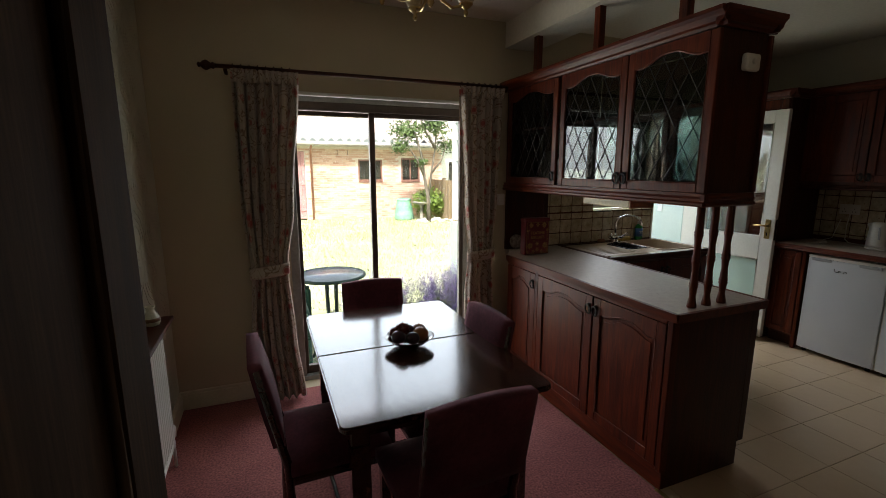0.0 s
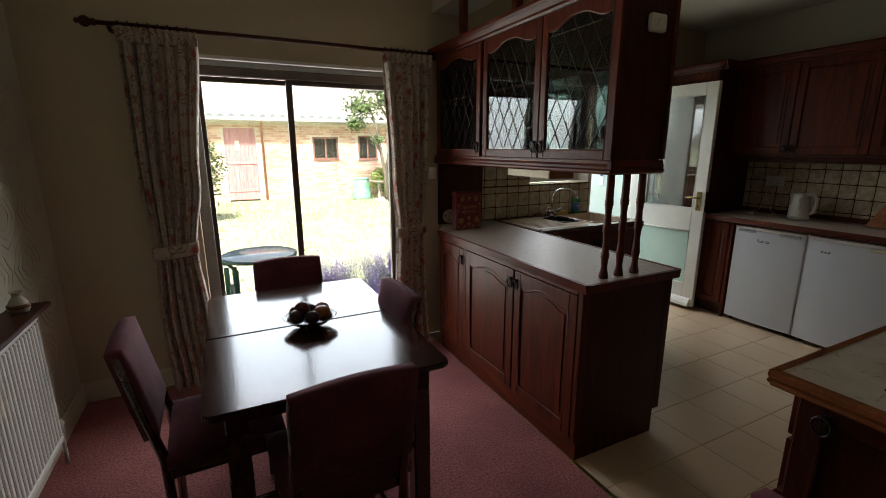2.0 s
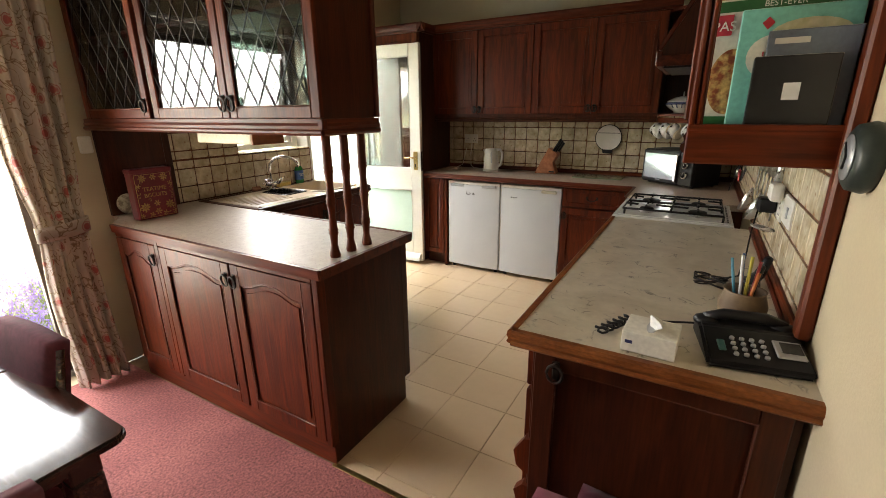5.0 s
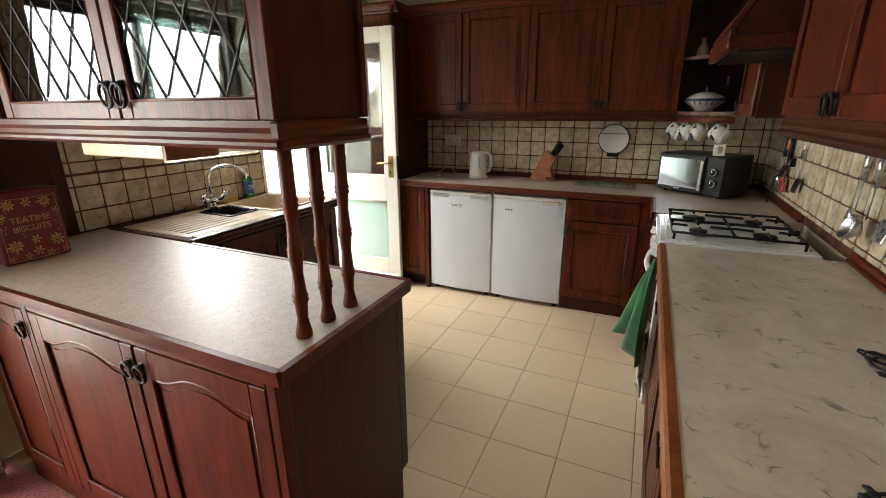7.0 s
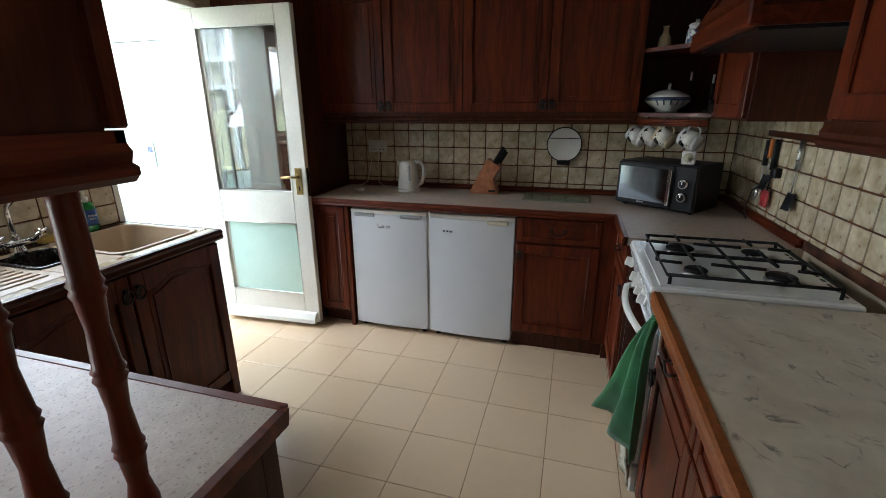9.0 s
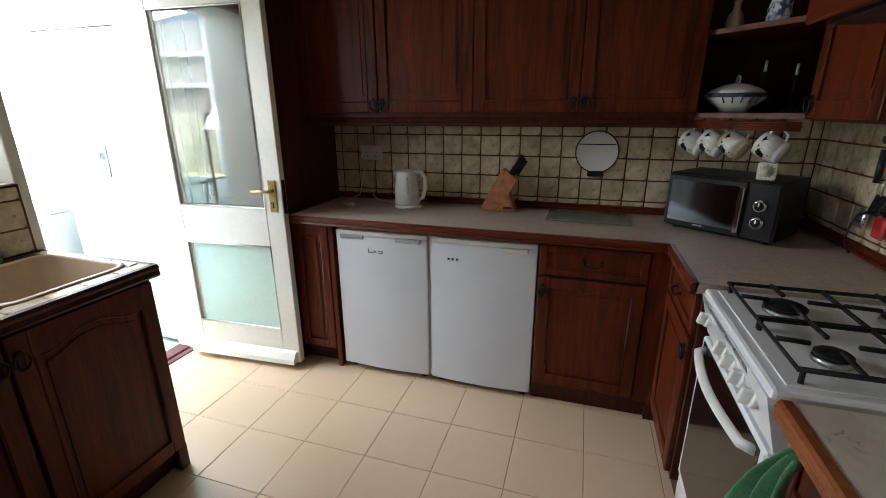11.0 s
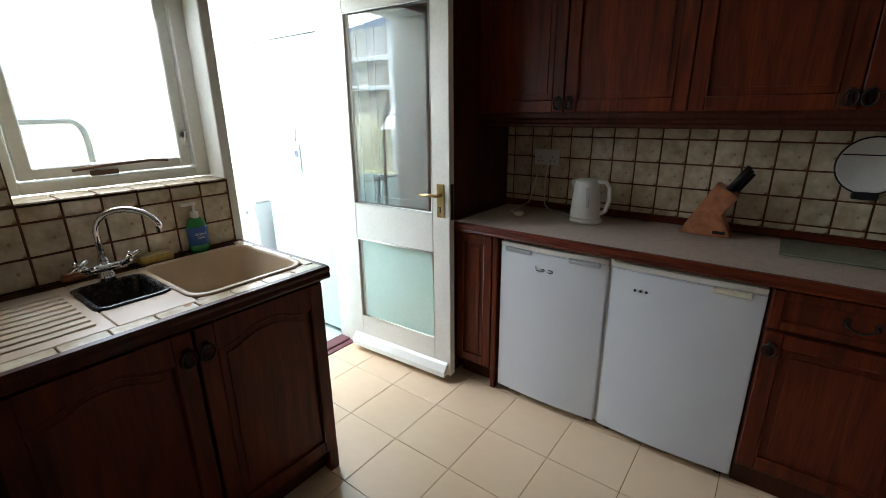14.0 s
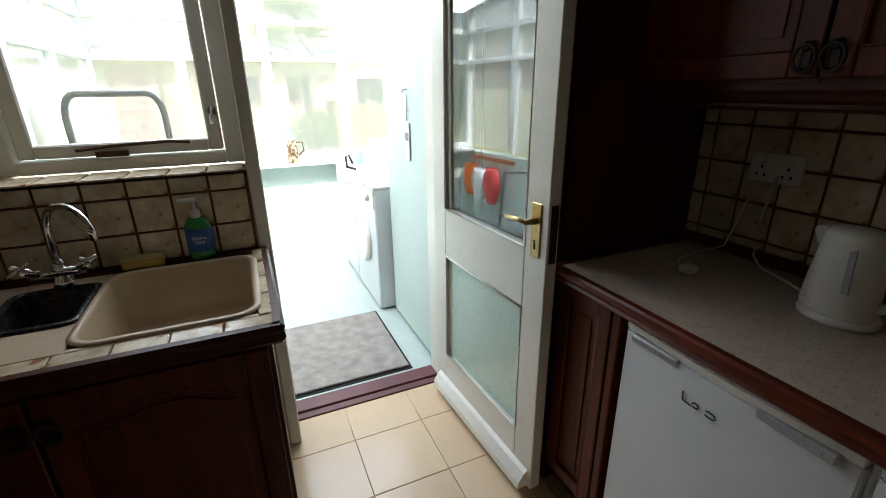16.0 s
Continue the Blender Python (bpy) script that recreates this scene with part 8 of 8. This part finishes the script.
for i in range(12):
    solid("rockery_stone", ball((4.6 + rk.random() * 1.6, 13.6 + rk.random() * 0.7, GZ), 0.07 + 0.06 * rk.random(), 0.08, 0.05 + 0.03 * rk.random(), 1), mat("pale_stone", (0.5, 0.48, 0.44), (0.62, 0.6, 0.56), rough=0.9) if i == 0 else bpy.data.materials["pale_stone"], "pale rockery stone on the lawn edge", "stone", group="rockery stones")

# catmint flowers by the patio door
cm = thing("flower_clump", "purple catmint in full flower by the patio", "flowers", (1.9, 5.0, GZ))
rf = random.Random(17)
stems_v, stems_f, fl_v, fl_f = [], [], [], []
for i in range(520):
    g = rf.random()
    cx, cy = ((1.50, 5.05) if g < 0.36 else (2.30, 5.0) if g < 0.8 else (1.85, 4.55))
    s = 0.30 if g < 0.8 else 0.22
    x, y = cx + rf.gauss(0, s * 0.6), cy + rf.gauss(0, s * 0.6)
    h = rf.uniform(0.22, 0.52) * (1.15 if 0.36 <= g < 0.8 else 0.9) * (0.75 if g > 0.8 else 1)
    lx, ly = (x - cx) * 0.5 + rf.gauss(0, 0.03), (y - cy) * 0.5 + rf.gauss(0, 0.03)
    k = len(stems_v)
    stems_v += [(x - 0.003, y, GZ - 0.05), (x + 0.003, y, GZ - 0.05), (x + lx, y + ly, GZ + h)]
    stems_f.append((k, k + 1, k + 2))
    for j in range(16):
        t = 0.45 + 0.58 * j / 16
        p = Vector((x + lx * t, y + ly * t, GZ + h * t)) + Vector((rf.gauss(0, 0.012), rf.gauss(0, 0.012), 0))
        a = Vector((rf.gauss(0, 1), rf.gauss(0, 1), rf.gauss(0, 1))).normalized() * rf.uniform(0.007, 0.014)
        b = a.orthogonal().normalized() * 0.008
        k = len(fl_v)
        fl_v += [p - a, p + b, p + a, p - b]
        fl_f.append((k, k + 1, k + 2, k + 3))
for nm, v, f, m_ in (("stems", stems_v, stems_f, leaf_light), ("flowers", fl_v, fl_f, mat("catmint_petal", (0.22, 0.13, 0.42), (0.38, 0.27, 0.60), rough=0.7, scale=6))):
    me = bpy.data.meshes.new(nm)
    me.from_pydata([tuple(Vector(p) - ORIGIN[cm]) for p in v], [], f)
    me.materials.append(m_)
    o = new(nm, me)
    o.parent = cm
    o["kind"] = "stuff"
leaf_part("leaves", [leaf_cloud((1.5, 5.05, GZ + 0.1), (0.42, 0.35, 0.17), 900, 0.022, 31, 0.2), leaf_cloud((2.3, 5.0, GZ + 0.12), (0.45, 0.38, 0.2), 1000, 0.022, 32, 0.2), leaf_cloud((1.85, 4.6, GZ + 0.06), (0.35, 0.25, 0.12), 500, 0.022, 33, 0.2)], leaf_light, cm)

# garden table and chair
gt = thing("garden_table", "round glass-topped garden table on green legs", "garden table", (0.76, 4.05, GZ))
part("top", lathe([(0, 0.62), (0.285, 0.62), (0.285, 0.628), (0, 0.628)], (0.76, 4.05, 0), 40), mat("pale_table_glass", (0.55, 0.6, 0.6), (0.62, 0.67, 0.66), rough=0.08, scale=3, coat=0.5, bump=0), gt, "pale reflective glass top")
green_metal = mat("dark_green_metal", (0.02, 0.055, 0.04), (0.03, 0.075, 0.055), rough=0.45, scale=8)
part("rim", tube([(0.76 + 0.29 * math.cos(a), 4.05 + 0.29 * math.sin(a), 0.618) for a in [i * math.pi / 20 for i in range(40)]], 0.014, 8, True), green_metal, gt)
for i in range(4):
    a = radians(45 + 90 * i)
    part("leg", tube([(0.76 + 0.06 * math.cos(a), 4.05 + 0.06 * math.sin(a), 0.61), (0.76 + 0.05 * math.cos(a), 4.05 + 0.05 * math.sin(a), 0.25), (0.76 + 0.24 * math.cos(a), 4.05 + 0.24 * math.sin(a), GZ - 0.03)], 0.013, 8), green_metal, gt)
gc = thing("garden_chair", "dark green plastic garden chair by the table", "garden chair", (0.34, 3.95, GZ))
gp = mat("dark_green_plastic_chair", (0.02, 0.085, 0.06), (0.03, 0.11, 0.08), rough=0.4, scale=6)
part("seat", box(0.16, 3.78, 0.15, 0.56, 4.16, 0.18, 0.012), gp, gc)
part("backrest", moved(join(*[box(-0.19 + i * 0.062, -0.01, 0, -0.15 + i * 0.062, 0.01, 0.34, 0.006) for i in range(7)], tube([(-0.21, 0, 0), (-0.215, 0, 0.3), (-0.15, 0, 0.375), (0, 0, 0.39), (0.15, 0, 0.375), (0.215, 0, 0.3), (0.21, 0, 0)], 0.018, 8)), Matrix.Translation((0.36, 4.14, 0.17)) @ pose(0, 0, 0, -8, 0, 0)), gp, gc)
for x in (0.19, 0.53):
    for y in (3.81, 4.12):
        part("leg", tube([(x, y, 0.16), (x, y, GZ - 0.035)], 0.02, 8), gp, gc)
    part("armrest", tube([(x, 3.80, 0.15), (x, 3.80, 0.34), (x, 3.86, 0.36), (x, 4.12, 0.36)], 0.018, 8), gp, gc)


# ---- tiles ----
def tile_mesh(name, w, h, t, material, b=0.003):
    """A flat tile with a bevelled rim: its back lies at z = 0, its face at z = t."""
    me = bpy.data.meshes.new(name)
    v = [(0, 0, 0), (w, 0, 0), (w, h, 0), (0, h, 0), (0, 0, t - b * 0.5), (w, 0, t - b * 0.5), (w, h, t - b * 0.5), (0, h, t - b * 0.5), (b, b, t), (w - b, b, t), (w - b, h - b, t), (b, h - b, t)]
    f = [(8, 9, 10, 11)] + [(i, (i + 1) % 4, 4 + (i + 1) % 4, 4 + i) for i in range(4)] + [(4 + i, 4 + (i + 1) % 4, 8 + (i + 1) % 4, 8 + i) for i in range(4)]
    me.from_pydata(v, [], f)
    me.materials.append(material)
    return me


TILE_CACHE = {}


def lay(name, parent, m, w, h, t, material, rim=0.003):
    key = (name, round(w, 3), round(h, 3))
    if key not in TILE_CACHE:
        TILE_CACHE[key] = tile_mesh(name, w, h, t, material, rim)
    ob = new(name, TILE_CACHE[key])
    ob.parent = parent
    ob.matrix_basis = m
    return ob


rt = random.Random(2)
# floor: pitch 0.305, joints 3 mm
P = 0.305
for i in range(-8, 3):
    for j in range(-10, 3):
        x0, y0 = 4.14 + i * P, 2.87 + j * P
        a, b = max(x0 + 0.0013, 1.95), min(x0 + P - 0.0013, 4.56)
        c, d = max(y0 + 0.0013, 0.62), min(y0 + P - 0.0013, 3.40)
        if b - a < 0.03 or d - c < 0.03 or (b < 2.5 and c > 1.6):
            continue
        if c > 3.25 and (a < 3.6 or b > 4.4):
            continue
        lay("floor_tile", kfloor, Matrix.Translation((a, c, -0.008 + 0.0006 * rt.random())), b - a, d - c, 0.008, floor_tile, 0.0018)

# wall tiles: pitch 0.112, laid on a thin bed of grout
Q, G = 0.1125, 0.0075
bed_e = structure("tiling_east", box(4.992, 0.09, 0.90, 5.0, 2.675, 1.42), wall_grout, "mottled stone-coloured tiles with brown grout on the end wall", "tiling")
bed_s = structure("tiling_south", box(2.072, 0.09, 0.90, 4.992, 0.098, 1.42), wall_grout, "mottled stone-coloured tiles with brown grout behind the hob", "tiling")
bed_n = structure("tiling_north", join(box(2.42, 3.242, 0.90, 3.58, 3.25, 1.172), box(2.42, 3.242, 1.172, 2.90, 3.25, 1.41)), wall_grout, "mottled stone-coloured tiles with brown grout round the sink window", "tiling")


def field(parent, turn, u0, u1, z0, z1, zref, uref):
    i0, i1 = math.floor((u0 - uref) / Q), math.ceil((u1 - uref) / Q)
    j0, j1 = math.floor((z0 - zref) / Q), math.ceil((z1 - zref) / Q)
    for i in range(i0, i1):
        for j in range(j0, j1):
            a, b = max(u0, uref + i * Q) + G / 2, min(u1, uref + (i + 1) * Q) - G / 2
            c, d = max(z0, zref + j * Q) + G / 2, min(z1, zref + (j + 1) * Q) - G / 2
            if b - a < 0.012 or d - c < 0.012:
                continue
            lay("wall_tile", parent, turn(a, b, c), b - a, d - c, 0.005, wall_tile)


def rot(cols, at):
    m = Matrix(cols).transposed().to_4x4()
    m.translation = at
    return m


field(bed_e, lambda a, b, c: rot(((0, -1, 0), (0, 0, 1), (-1, 0, 0)), (4.992, b, c)), 0.10, 2.67, 0.935, 1.415, 1.191, 2.059)
field(bed_s, lambda a, b, c: rot(((-1, 0, 0), (0, 0, 1), (0, 1, 0)), (b, 0.098, c)), 2.076, 4.985, 0.94, 1.415, 1.191, 2.0)
field(bed_n, lambda a, b, c: rot(((1, 0, 0), (0, 0, 1), (0, -1, 0)), (a, 3.242, c)), 2.42, 3.58, 0.905, 1.17, 1.116, 3.011)
field(bed_n, lambda a, b, c: rot(((1, 0, 0), (0, 0, 1), (0, -1, 0)), (a, 3.242, c)), 2.42, 2.90, 1.175, 1.41, 1.116, 3.011)
# tiled window sill
sill = structure("window_sill", box(2.90, 3.242, 1.165, 3.58, 3.385, 1.176), wall_grout, "tiled window sill over the sink", "sill")
for i in range(7):
    a = 2.902 + i * Q
    b = min(a + Q - G, 3.578)
    if b - a > 0.02:
        lay("sill_tile", sill, Matrix.Translation((a, 3.238, 1.174)), b - a, 0.142, 0.007, wall_tile)
